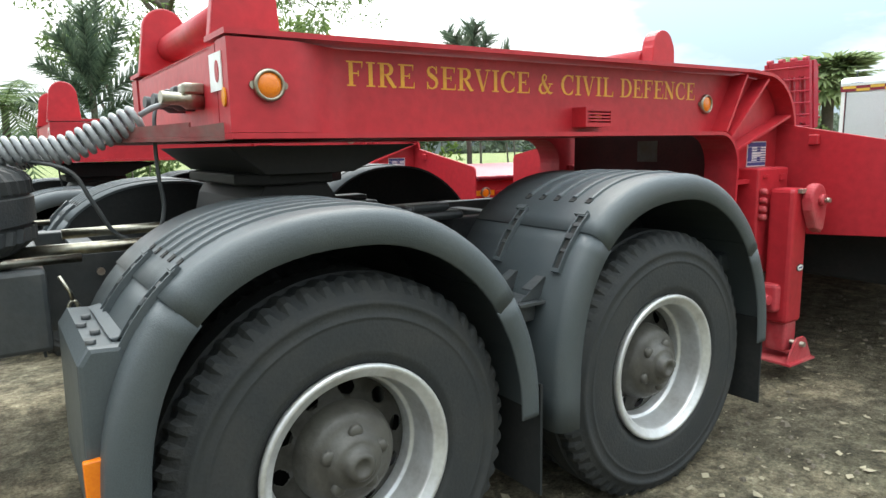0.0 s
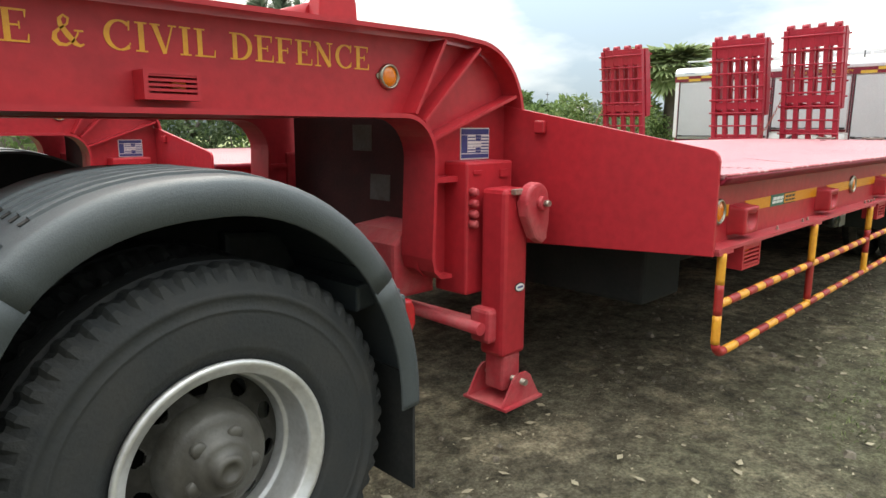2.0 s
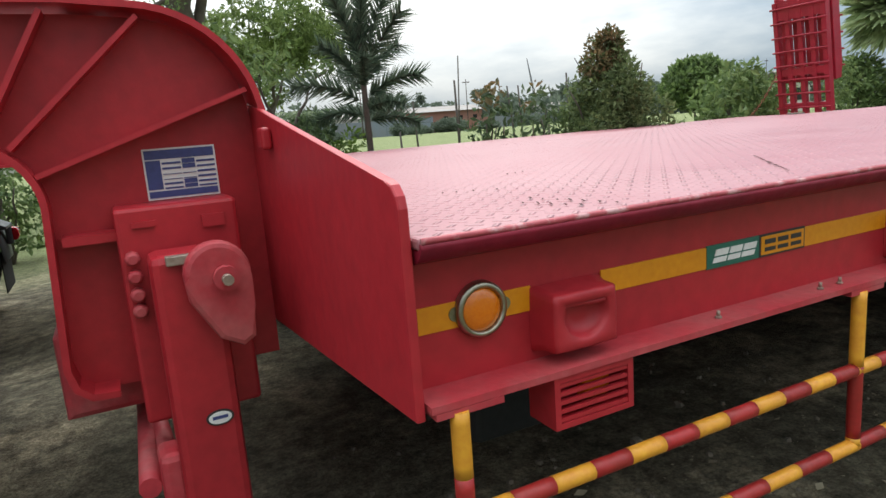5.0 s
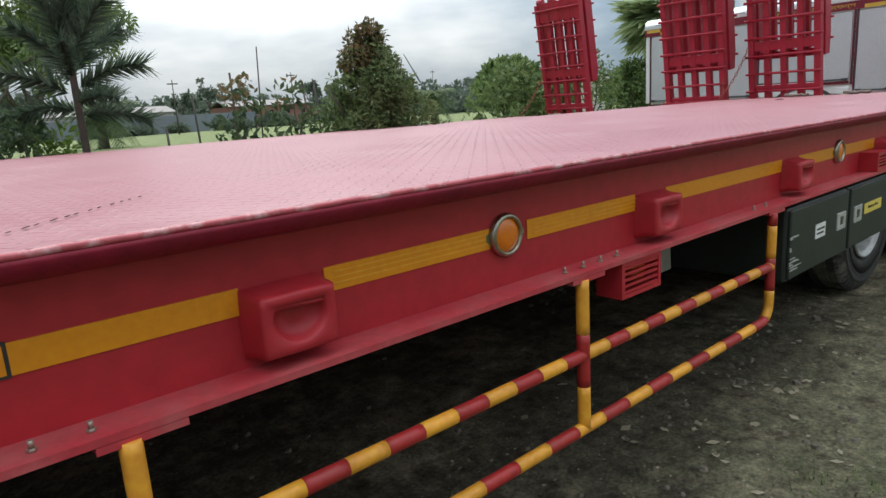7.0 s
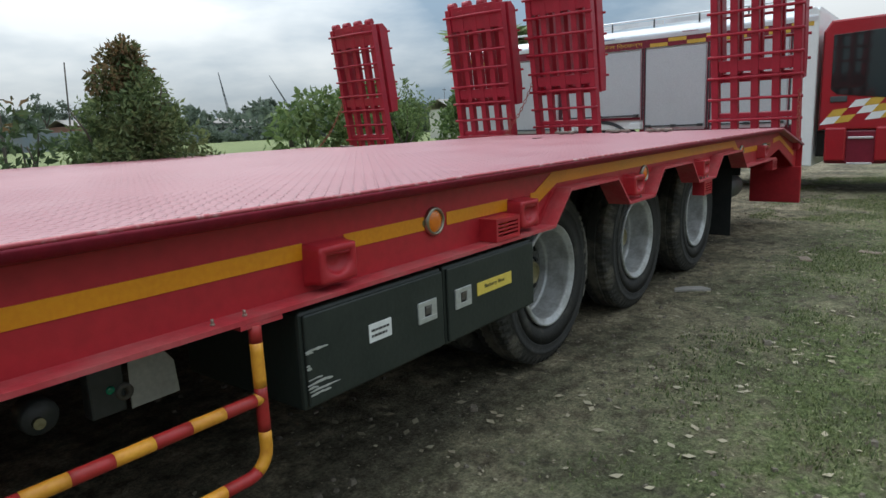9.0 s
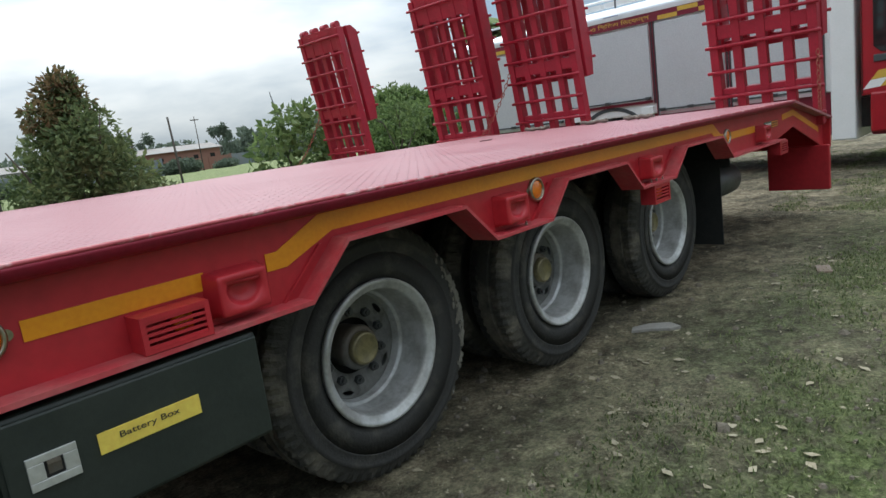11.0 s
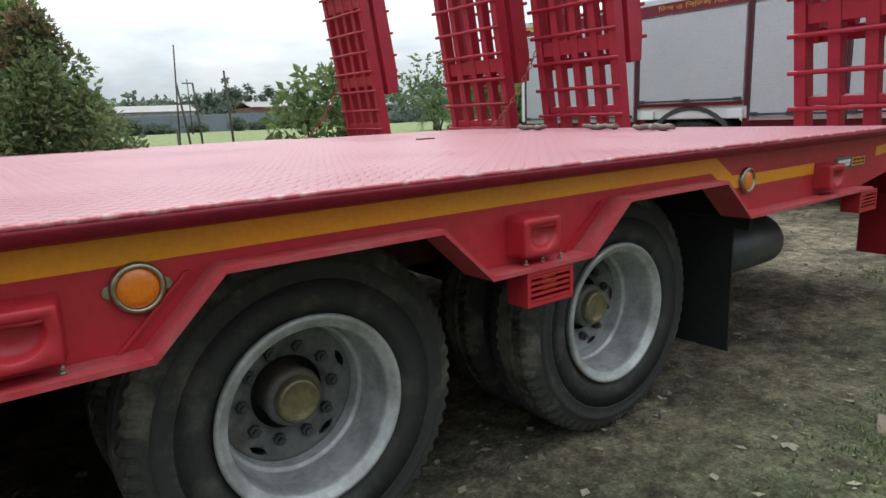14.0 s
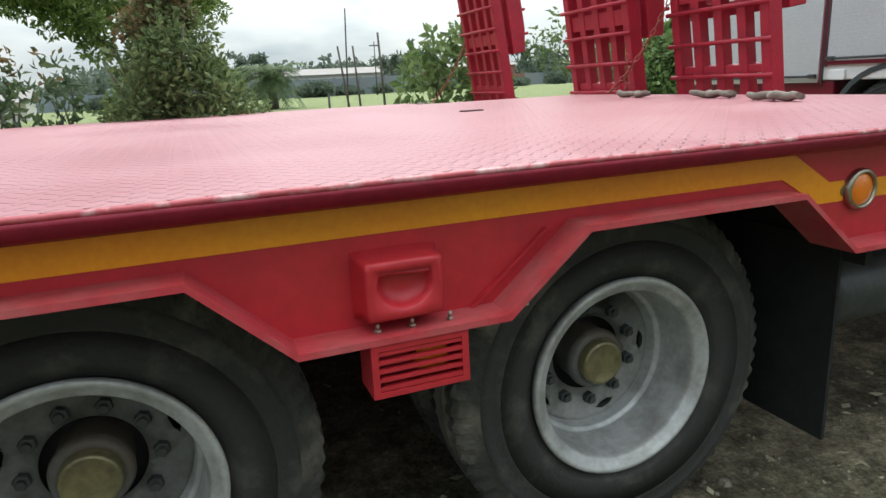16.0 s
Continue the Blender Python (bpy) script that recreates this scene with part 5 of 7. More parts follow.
# ---- tractor truck ----
def build_truck():
    tk = thing("tractor_truck", (1.35, 3.3, 0), "dark grey tractor truck rear with ribbed black plastic mudguards", "truck", "parked trucks")
    C = 3.3
    HUBS = (0.71, 2.11)
    for side in (0, 1):
        def Y(y):
            return y if side == 0 else 2 * C - y
        s = 1 if side == 0 else -1
        for i, x in enumerate(HUBS):
            wheel(tk, x, Y(1.945), 0.487, "drive", s, 8 + 25 * i)
            wheel(tk, x, Y(2.28), 0.487, "drive", s, 30)
        for i, cx in enumerate(HUBS):
            # mudguard: a shell swept round an arch, with a rolled side
            a, b, cz = 0.665, (0.722, 0.76)[i], 0.52
            front, power = 0.675, 2 / 2.45
            
            def rim_at(t):
                c, q = math.cos(radians(t)), math.sin(radians(t))
                if c >= 0:
                    return (cx + a * c, cz + b * q)
                return (cx - front * abs(c) ** power, cz + b * max(q, 0.0) ** power)
            line = [(cx + a, 0.50)] + [rim_at(t) for t in range(0, 181, 5)] + [(cx - front, 0.40)]
            yo, yi = 1.885, 2.56
            sect = [(0.0, yi), (0.0, yo + 0.045), (-0.006, yo + 0.024), (-0.02, yo + 0.009), (-0.04, yo + 0.002), (-0.098, yo), (-0.10, yo + 0.006), (-0.03, yo + 0.014), (-0.012, yo + 0.05), (-0.012, yi)]

            def sweep(bm, line, sect):
                rows = []
                for k, p in enumerate(line):
                    q0, q1 = Vector(line[max(k - 1, 0)]), Vector(line[min(k + 1, len(line) - 1)])
                    d = (q1 - q0).normalized()
                    nrm = Vector((d.y, -d.x))
                    rows.append([bm.verts.new((p[0] + nrm.x * o, Y(y), p[1] + nrm.y * o)) for o, y in sect])
                for r0, r1 in zip(rows, rows[1:]):
                    for k in range(len(sect)):
                        k2 = (k + 1) % len(sect)
                        bm.faces.new((r0[k], r0[k2], r1[k2], r1[k])).smooth = k < 5 and len(sect) > 6
                bm.faces.new(rows[0])
                bm.faces.new(rows[-1][::-1])
            n = len(line)
            cuts = [(0, 8), (8, n - 11), (n - 11, n - 1)]
            top = None
            for u, v in (cuts[1], cuts[0], cuts[2]):
                bm = bmesh.new()
                seg = line[u:v + 1]
                if (u, v) != cuts[1]:
                    cxy = Vector((cx, cz))
                    seg = [tuple(cxy + (Vector(p) - cxy) * 0.993) for p in seg]
                sweep(bm, seg, sect)
                g = part("mudguard" if top is None else "mudguard_end", bm, BLACK_PLASTIC, tk if top is None else top, "ribbed black plastic mudguard" if top is None else "")
                top = top or g
            # added near-black panel that stands for the shade inside the arch
            bm = bmesh.new()
            slab_y(bm, [(cx + (p[0] - cx) * 0.985, cz + (p[1] - cz) * 0.985) for p in line[4:-4]], Y(yi - 0.012), Y(yi - 0.004))
            part("splash_wall", bm, FLAP_SHADE, top)
            # ribs along the crown
            for k in range(5):
                y = yo + 0.14 + k * 0.082
                bm = bmesh.new()
                rib = line[10:-12] if i == 0 else line[9:-13]
                sweep(bm, [(p[0], p[1]) for p in rib], [(0.007, y - 0.010), (0.009, y), (0.007, y + 0.010), (-0.004, y + 0.014), (-0.004, y - 0.014)])
                part("rib", bm, BLACK_PLASTIC, top)
            # strap plates over the joint on the front slope: a raised frame round a dark slot
            for y in (yo + 0.10, yo + 0.42):
                bm = bmesh.new()
                seg = [rim_at(t) for t in range(129, 150, 2)]
                for off in (-0.022, 0.015):
                    sweep(bm, seg, [(0.012, y + off), (0.012, y + off + 0.007), (-0.006, y + off + 0.007), (-0.006, y + off)])
                for t0, t1 in ((128, 129.5), (148.6, 149.8)):
                    sweep(bm, [rim_at(t0), rim_at(t1)], [(0.013, y - 0.022), (0.013, y + 0.022), (-0.006, y + 0.022), (-0.006, y - 0.022)])
                sweep(bm, [rim_at(127), rim_at(129)], [(0.016, y - 0.012), (0.016, y + 0.040), (-0.004, y + 0.040), (-0.004, y - 0.012)])
                st = part("strap_plate", bm, BLACK_PLASTIC, top)
                bm = bmesh.new()
                sweep(bm, seg, [(0.003, y - 0.014), (0.003, y + 0.014), (-0.006, y + 0.014), (-0.006, y - 0.014)])
                part("strap_slot", bm, HOLE, st)
                for t0, t1, h in ((132, 133.5, 0.010), (136.5, 138.5, 0.014), (142, 143, 0.008)):
                    bm = bmesh.new()
                    sweep(bm, [rim_at(t0), rim_at(t1)], [(h, y - 0.014), (h, y + 0.014), (0.0, y + 0.014), (0.0, y - 0.014)])
                    part("strap_clip", bm, BLACK_STEEL, st)
            # sunken ends of the ribs, their shade painted as flat near-black patches
            t_end = 5 * (len(line) - (14 if i == 0 else 15))
            for k in range(5):
                y = yo + 0.14 + k * 0.082
                bm = bmesh.new()
                sweep(bm, [rim_at(t_end), rim_at(t_end + 2.2)], [(0.003, y - 0.012), (0.003, y + 0.012), (-0.004, y + 0.012), (-0.004, y - 0.012)])
                part("rib_pocket", bm, HOLE, top)
        # bracket between the two guards
        bm = bmesh.new()
        box(bm, 1.360, 1.490, min(Y(2.0), Y(2.5)), max(Y(2.0), Y(2.5)), 0.845, 0.855)
        box(bm, 1.380, 1.470, min(Y(2.04), Y(2.9)), max(Y(2.04), Y(2.9)), 0.775, 0.843, 0.01)
        gb = part("guard_bracket", bm, BLACK_STEEL, tk, "painted steel mudguard bracket")
        for yy in (2.03, 2.18, 2.36):
            bm = bmesh.new()
            slab_y(bm, [(1.380, 0.856), (1.470, 0.856), (1.525, 0.925), (1.500, 0.935), (1.435, 0.89)], Y(yy), Y(yy + 0.006))
            solid(bm, [(1.435, Y(yy), 0.888), (1.520, Y(yy), 0.932), (1.520, Y(yy + 0.05), 0.932), (1.435, Y(yy + 0.05), 0.888)], (0, 0, 0.006))
            part("bracket_tab", bm, BLACK_STEEL, gb)
        # hanger plate, plugs and stays on the frame
        bm = bmesh.new()
        slab_y(bm, [(1.33, 0.66), (1.43, 0.66), (1.42, 1.0), (1.34, 1.0)], Y(2.84), Y(2.872), 0.004)
        hg = part("hanger_plate", bm, BLACK_STEEL, tk)
        for xx, zz in ((1.38, 0.93), (1.38, 0.83)):
            bm = bmesh.new()
            tube(bm, [(xx, Y(2.838), zz), (xx, Y(2.822), zz)], 0.012, 8)
            part("bolt", bm, BOLT, hg)
        for xx in (1.26, 1.50):
            bm = bmesh.new()
            slab_y(bm, [(xx - 0.035, 0.66), (xx + 0.02, 0.66), (xx + 0.012, 0.88), (xx - 0.005, 0.90)], Y(2.80), Y(2.81))
            part("stay", bm, BLACK_STEEL, tk)
        for xx, zz in ((1.56, 0.985), (1.56, 0.925)):
            bm = bmesh.new()
            tube(bm, [(xx, Y(2.879), zz), (xx, Y(2.845), zz), (xx, Y(2.838), zz)], [0.026, 0.026, 0.018], 14)
            part("air_fitting", bm, BLACK_STEEL, tk)
        bm = bmesh.new()
        box(bm, 1.06, 1.72, min(Y(2.80), Y(2.98)), max(Y(2.80), Y(2.98)), 1.064, 1.105, 0.018)
        box(bm, 1.16, 1.66, min(Y(2.83), Y(2.96)), max(Y(2.83), Y(2.96)), 1.106, 1.14, 0.014)
        part("frame_cap", bm, BLACK_STEEL, tk)
        # mud flaps
        for x in (1.362, 2.725):
            bm = bmesh.new()
            pts = [(Y(1.90), 0.20), (Y(2.52), 0.20), (Y(2.52), 0.60), (Y(1.90), 0.60)]
            slab_x(bm, pts, x, x + 0.01)
            part("mud_flap", bm, FLAP_SHADE, tk)
        # front step box and its reflector
        bm = bmesh.new()
        slab_y(bm, [(0.02, 0.56), (0.07, 0.56), (0.08, 0.82), (0.13, 0.93), (0.12, 0.962), (0.05, 0.967), (0.025, 0.93)], Y(1.96), Y(2.45), 0.012)
        st = part("step_box", bm, BLACK_PLASTIC, tk, "black moulded plastic step box")
        bm = bmesh.new()
        slab_y(bm, [(0.10, 0.972), (0.13, 0.977), (0.145, 0.947), (0.12, 0.937)], Y(2.0), Y(2.40), 0.005)
        part("step_bar", bm, BLACK_PLASTIC, st)
        for k in range(4):
            bm = bmesh.new()
            yy = 2.0 + 0.09 * k
            tube(bm, [(0.06 + 0.02 * (k % 2), Y(yy), 0.962), (0.06 + 0.02 * (k % 2), Y(yy), 0.977)], 0.012, 8)
            part("step_stud", bm, BLACK_STEEL, st)
        bm = bmesh.new()
        box(bm, 0.014, 0.067, min(Y(1.94), Y(1.96)), max(Y(1.94), Y(1.96)), 0.60, 0.712, 0.004)
        part("reflector", bm, AMBER, st, "rectangular amber side reflector")
        # tail lamp
        bm = bmesh.new()
        box(bm, 2.765, 2.82, min(Y(2.03), Y(2.19)), max(Y(2.03), Y(2.19)), 0.64, 0.835, 0.015)
        slab_y(bm, [(2.63, 0.885), (2.72, 0.90), (2.82, 0.845), (2.82, 0.82), (2.63, 0.80)], Y(2.06), Y(2.48), 0.01)
        tl = part("tail_lamp", bm, BLACK_PLASTIC, tk, "tail lamp with a red lens")
        bm = bmesh.new()
        slab_y(bm, [(2.821, 0.672), (2.862, 0.68), (2.882, 0.71), (2.879, 0.77), (2.862, 0.802), (2.821, 0.81)], Y(2.05), Y(2.17), 0.012)
        part("lens", bm, RED_LENS, tl, "red lens")
        bm = bmesh.new()
        slab_y(bm, [(2.40, 0.80), (2.70, 0.80), (2.70, 0.90), (2.62, 1.02), (2.40, 1.04)], Y(2.50), Y(2.88), 0.02)
        part("lamp_carrier", bm, BLACK_STEEL, tk)
        # frame rail
        bm = bmesh.new()
        yr = Y(2.88)
        ym = Y(2.96)
        box(bm, -1.6, 2.75, min(yr, ym), max(yr, ym), 0.80, 1.06, 0.008)
        rail = part("frame_rail", bm, BLACK_STEEL, tk, "black steel frame rail with bolts")
        for k in range(14):
            bm = bmesh.new()
            bx, bz = -0.35 + 0.17 * (k // 2) * 1.6, 0.88 + 0.11 * (k % 2)
            yb = Y(2.88)
            tube(bm, [(bx, yb, bz), (bx, yb - s * 0.016, bz)], 0.014, 8)
            part("bolt", bm, BOLT, rail)
        # side lockers under the rail
        bm = bmesh.new()
        box(bm, -1.5, 0.02, min(Y(2.62), Y(2.86)), max(Y(2.62), Y(2.86)), 0.80, 1.055, 0.015)
        lk = part("battery_locker", bm, BLACK_STEEL, tk)
        bm = bmesh.new()
        tube(bm, [(-0.9, Y(2.66), 1.075), (0.12, Y(2.66), 1.075)], 0.014, 10)
        part("locker_rail", bm, CHROME, lk, "bright metal rail")
        bm = bmesh.new()
        tube(bm, [(0.05, Y(2.615), 1.03), (0.075, Y(2.61), 0.98), (0.08, Y(2.61), 0.95)], 0.006, 8)
        tube(bm, [(0.08 + 0.014 * math.cos(radians(t)), Y(2.61), 0.925 + 0.026 * math.sin(radians(t))) for t in range(0, 360, 30)], 0.006, 8, True)
        part("hook", bm, CHROME, lk, "steel hook hanging on a wire")

    for x in (0.15, 0.55, 1.4, 2.2, 2.66):
        bm = bmesh.new()
        box(bm, x, x + 0.09, 2.962, 3.638, 0.86, 1.03, 0.006)
        part("cross_member", bm, BLACK_STEEL, tk)
    # suspension arms and valves between the wheels
    for y in (2.72, 3.82):
        bm = bmesh.new()
        slab_y(bm, [(0.5, 0.68), (2.3, 0.68), (2.1, 0.80), (1.5, 0.88), (1.2, 0.88), (0.7, 0.80)], y, y + 0.09, 0.01)
        part("leaf_spring", bm, SHADED_STEEL, tk)
        bm = bmesh.new()
        for x in (1.22, 1.34):
            tube(bm, [(x, y - 0.03, 0.86), (x, y - 0.03, 1.12)], 0.018, 8)
            tube(bm, [(x, y - 0.03, 1.12), (x, y - 0.03, 1.15)], 0.028, 6)
        part("spring_bolt", bm, BLACK_STEEL, tk)
    for x in HUBS:
        bm = bmesh.new()
        tube(bm, [(x, 2.45, 0.487), (x, 4.15, 0.487)], 0.09, 14)
        lathe(bm, [(0.0, 3.15), (0.2, 3.2), (0.24, 3.3), (0.2, 3.4), (0.0, 3.45)], x, 0.487, 20)
        part("axle", bm, BLACK_STEEL, tk)
    # fifth wheel: pedestal, top plate, with the neck's shade in their colour
    bm = bmesh.new()
    slab_y(bm, [(0.72, 1.04), (1.14, 1.04), (1.10, 1.20), (1.06, 1.26), (0.80, 1.26), (0.76, 1.20)], 2.86, 3.74, 0.012)
    fw = part("fifth_wheel", bm, SHADED_STEEL, tk, "black fifth-wheel coupling, coloured for the shade under the neck")
    bm = bmesh.new()
    slab_z(bm, [(0.70, 2.95), (0.8, 2.82), (1.08, 2.86), (1.18, 2.98), (1.18, 3.2), (1.06, 3.27), (1.06, 3.33), (1.18, 3.4), (1.18, 3.62), (1.08, 3.74), (0.8, 3.78), (0.70, 3.65)], 1.26, 1.305, 0.008)
    part("coupling_plate", bm, SHADED_STEEL, fw)
    bm = bmesh.new()
    slab_y(bm, [(0.62, 1.412), (0.70, 1.35), (0.76, 1.306), (1.12, 1.306), (1.22, 1.35), (1.42, 1.412)], 2.74, 3.86)
    part("bolster", bm, SHADED_STEEL, fw)
    # spare wheel lying on the frame
    o = sub("spare_tyre", D_TYRE, tk, (-0.535, 2.92, 1.37), "spare tyre lying flat behind the cab")
    o.rotation_euler = (radians(-90), 0, 0)
    bm = bmesh.new()
    box(bm, -1.0, 0.02, 2.965, 3.63, 1.03, 1.082, 0.01)
    part("spare_rack", bm, BLACK_STEEL, tk)
    bm = bmesh.new()
    tube(bm, [(-0.10, 2.78, 1.088), (0.55, 2.78, 1.088)], 0.02, 10)
    tube(bm, [(0.1, 3.05, 1.11), (0.9, 3.05, 1.11)], 0.018, 10)
    part("pipe", bm, CHROME, tk, "bright metal pipe")
    return tk


truck = build_truck()
truck.location += Vector((0.042, 0.06, -0.02))
truck2 = copy_thing(truck, pose(1.14, 7.28, -0.13))
tagged(truck2, "second dark tractor truck with ribbed black mudguards")

# coiled air line and electric lead, one set for each truck
for dy, dz in ((0.0, 0.0), (3.94, -0.11)):
    hose = thing("coiled_air_line", (0.3, 2.9 + dy, 1.08 + dz), "grey coiled air line hanging from the gooseneck coupling", "hose", "air lines")
    bm = bmesh.new()
    a, b = Vector((0.34, 2.86 + dy, 1.525 + dz)), Vector((-0.35, 2.93 + dy, 1.26 + dz))
    d = (b - a).normalized()
    u = d.cross(Vector((0, 0, 1))).normalized()
    v = d.cross(u)
    turns, path = 27, []
    for k in range(turns * 12 + 1):
        f = k / (turns * 12)
        ang = 2 * math.pi * turns * f
        mid = a.lerp(b, f)
        mid.z = max(mid.z - 0.02 * math.sin(math.pi * f), 1.418 + dz)
        path.append(mid + (u * math.cos(ang) + v * math.sin(ang)) * 0.040)
    tube(bm, path, 0.0105, 8)
    part("coil", bm, COIL_GREY, hose)
    bm = bmesh.new()
    tube(bm, [(0.34, 2.86 + dy, 1.53 + dz), (0.38, 2.85 + dy, 1.555 + dz), (0.45, 2.83 + dy, 1.58 + dz)], 0.010, 8)
    part("hose_end", bm, COIL_GREY, hose)
    bm = bmesh.new()
    pts = [Vector(p) for p in ((0.44, 2.95 + dy, 1.58), (0.40, 2.90 + dy, 1.55), (0.385, 2.87 + dy, 1.45), (0.385, 2.86 + dy, 1.33), (0.395, 2.86 + dy, 1.22), (0.37, 2.86 + dy, 1.13), (0.31, 2.86 + dy, 1.105), (0.23, 2.85 + dy, 1.14), (0.17, 2.84 + dy, 1.25), (0.10, 2.84 + dy, 1.36), (-0.1, 2.9 + dy, 1.40))]
    fine = []
    for i in range(len(pts) - 1):
        p0, p1, p2, p3 = pts[max(i - 1, 0)], pts[i], pts[i + 1], pts[min(i + 2, len(pts) - 1)]
        for k in range(5):
            t = k / 5
            fine.append(0.5 * ((2 * p1) + (p2 - p0) * t + (2 * p0 - 5 * p1 + 4 * p2 - p3) * t * t + (3 * p1 - p0 - 3 * p2 + p3) * t ** 3) + Vector((0, 0, dz)))
    tube(bm, fine, 0.007, 8)
    part("lead", bm, BLACK_STEEL, hose, "thin black electric lead")
    hose.location += Vector((0.05, 0, -0.03))

# ---- fire engine behind the ramps ----
FT_WHITE = material("white_body_paint", (0.80, 0.82, 0.82), 0.35, second=(0.68, 0.69, 0.68), scale=1.5, amount=0.5)
FT_RED = material("fire_red_paint", (0.36, 0.012, 0.02), 0.3, second=(0.28, 0.012, 0.02), scale=2, coat=0.3)
FT_MAROON = material("maroon_trim", (0.19, 0.012, 0.03), 0.35)
SHUTTER = material("anodised_shutter", (0.54, 0.56, 0.58), 0.45, metal=0.2, second=(0.47, 0.49, 0.51), scale=1.2, amount=0.5)
FT_YELLOW = material("fluorescent_yellow_film", (0.62, 0.40, 0.06), 0.4, second=(0.5, 0.3, 0.04), scale=4)
GLASS_DARK = material("tinted_cab_glass", (0.012, 0.018, 0.018), 0.06, spec=0.8, second=(0.02, 0.03, 0.03), scale=2)
SILVER = material("bright_aluminium", (0.78, 0.79, 0.80), 0.28, metal=0.7, second=(0.6, 0.6, 0.6), scale=3)
BLUE_FILM = material("blue_film", (0.02, 0.04, 0.14), 0.4)


def build_fire_engine():
    fe = thing("fire_engine", (19.1, 3.9, 0.0), "white and red fire engine with grey roller shutters and chequered bands", "fire engine")
    X = 18.0
    bm = bmesh.new()
    box(bm, X + 0.03, 20.35, 1.9, 8.5, 1.08, 2.50, 0.02)
    body = part("body", bm, FT_WHITE, fe)
    for y0, y1, z0 in ((1.95, 4.62, 0.5), (6.02, 8.45, 0.55)):
        bm = bmesh.new()
        box(bm, X + 0.05, 20.3, y0, y1, z0, 1.08, 0.02)
        part("skirt", bm, FT_MAROON, fe)
    bm = bmesh.new()
    slab_x(bm, [(1.88, 0.42), (2.16, 0.42), (2.16, 2.62), (2.10, 2.80), (1.95, 2.86), (1.88, 2.80)], X - 0.005, 20.2, 0.02)
    part("front_pillar", bm, FT_WHITE, fe)
    # shutters with slats and frames
    edges = (2.22, 3.44, 4.54, 6.15, 8.40)
    for a, b in zip(edges, edges[1:]):
        a0, b0 = a + 0.05, b - 0.05
        # the shutter over the rear wheel is shorter
        low = 1.30 if a == 4.54 else 1.10
        bm = bmesh.new()
        box(bm, X + 0.005, X + 0.028, a0, b0, low, 2.465)
        sh = part("shutter", bm, SHUTTER, fe, "grey roller shutter")
        rows = int((2.46 - low) / 0.045)
        for k in range(rows):
            z = low + 0.003 + k * 0.045
            bm = bmesh.new()
            slab_y(bm, [(X + 0.0052, z), (X + 0.0044, z + 0.002), (X + 0.0044, z + 0.0425), (X + 0.0052, z + 0.0445)], a0 + 0.002, b0 - 0.002)
            part("slat", bm, SHUTTER, sh)
        for y in (a0 - 0.045, b0 + 0.012):
            bm = bmesh.new()
            box(bm, X - 0.006, X + 0.029, y + 0.009, y + 0.022, low - 0.06, 2.50)
            part("shutter_frame", bm, FT_MAROON, sh)
            bm = bmesh.new()
            box(bm, X - 0.002, X + 0.0275, y - 0.006, y + 0.006, low - 0.06, 2.50)
            part("frame_seal", bm, BLACK_PLASTIC, sh)
        bm = bmesh.new()
        box(bm, X - 0.002, X + 0.029, a0, b0, low - 0.045, low - 0.002)
        part("shutter_sill", bm, FT_MAROON if a == 4.54 else SILVER, sh)
        bm = bmesh.new()
        tube(bm, [(X - 0.03, a0 + 0.05, low + 0.03), (X - 0.03, b0 - 0.05, low + 0.03)], 0.014, 8)
        for y in (a0 + 0.06, (a0 + b0) / 2, b0 - 0.06):
            box(bm, X - 0.045, X + 0.003, y - 0.045, y + 0.045, low + 0.01, low + 0.055, 0.006)
        part("lift_bar", bm, BLACK_STEEL, sh, "black shutter lift bar")
    # chequered band and rounded roof edge
    bm = bmesh.new()
    box(bm, X - 0.004, X + 0.02, 1.9, 8.5, 2.503, 2.645)
    part("band", bm, FT_MAROON, fe)
    k = 0
    y = 1.95
    while y < 8.3:
        long_text = 4.35 < y < 7.0
        for r in (0, 1):
            if (k + r) % 2 and not long_text:
                bm = bmesh.new()
                box(bm, X - 0.007, X - 0.003, y, y + 0.30, 2.507 + 0.068 * r, 2.571 + 0.068 * r)
                part("check", bm, FT_YELLOW, fe)
        y += 0.31
        k += 1
    bm = bmesh.new()
    slab_y(bm, [(X - 0.01, 2.647)] + [(X + 0.26 - 0.27 * math.cos(radians(a)), 2.705 + 0.165 * math.sin(radians(a))) for a in range(0, 91, 10)] + [(20.2, 2.87), (20.2, 2.647)], 1.9, 8.5)
    part("roof_edge", bm, SILVER, fe, "rounded bright roof edge")
    for y, m in ((3.62, FT_MAROON), (5.05, BLUE_FILM), (6.4, FT_MAROON), (8.0, BLUE_FILM)):
        bm = bmesh.new()
        slab_y(bm, [(X - 0.015, 2.71), (X + 0.04, 2.80), (X + 0.046, 2.796), (X - 0.008, 2.71)], y, y + 0.26)
        part("roof_patch", bm, m, fe)
    bm = bmesh.new()
    tube(bm, [(X + 0.2, 2.1, 3.02), (X + 0.2, 8.3, 3.02)], 0.018, 8)
    rail = part("roof_rail", bm, SILVER, fe)
    for k in range(9):
        bm = bmesh.new()
        tube(bm, [(X + 0.2, 2.15 + k * 0.76, 2.86), (X + 0.2, 2.15 + k * 0.76, 3.02)], 0.014, 6)
        part("rail_post", bm, BLACK_STEEL, rail)
    for y in (3.2, 4.4, 5.6):
        bm = bmesh.new()
        box(bm, X + 0.5, X + 0.6, y, y + 1.15, 2.95, 3.03)
        part("ladder_beam", bm, SILVER, fe)
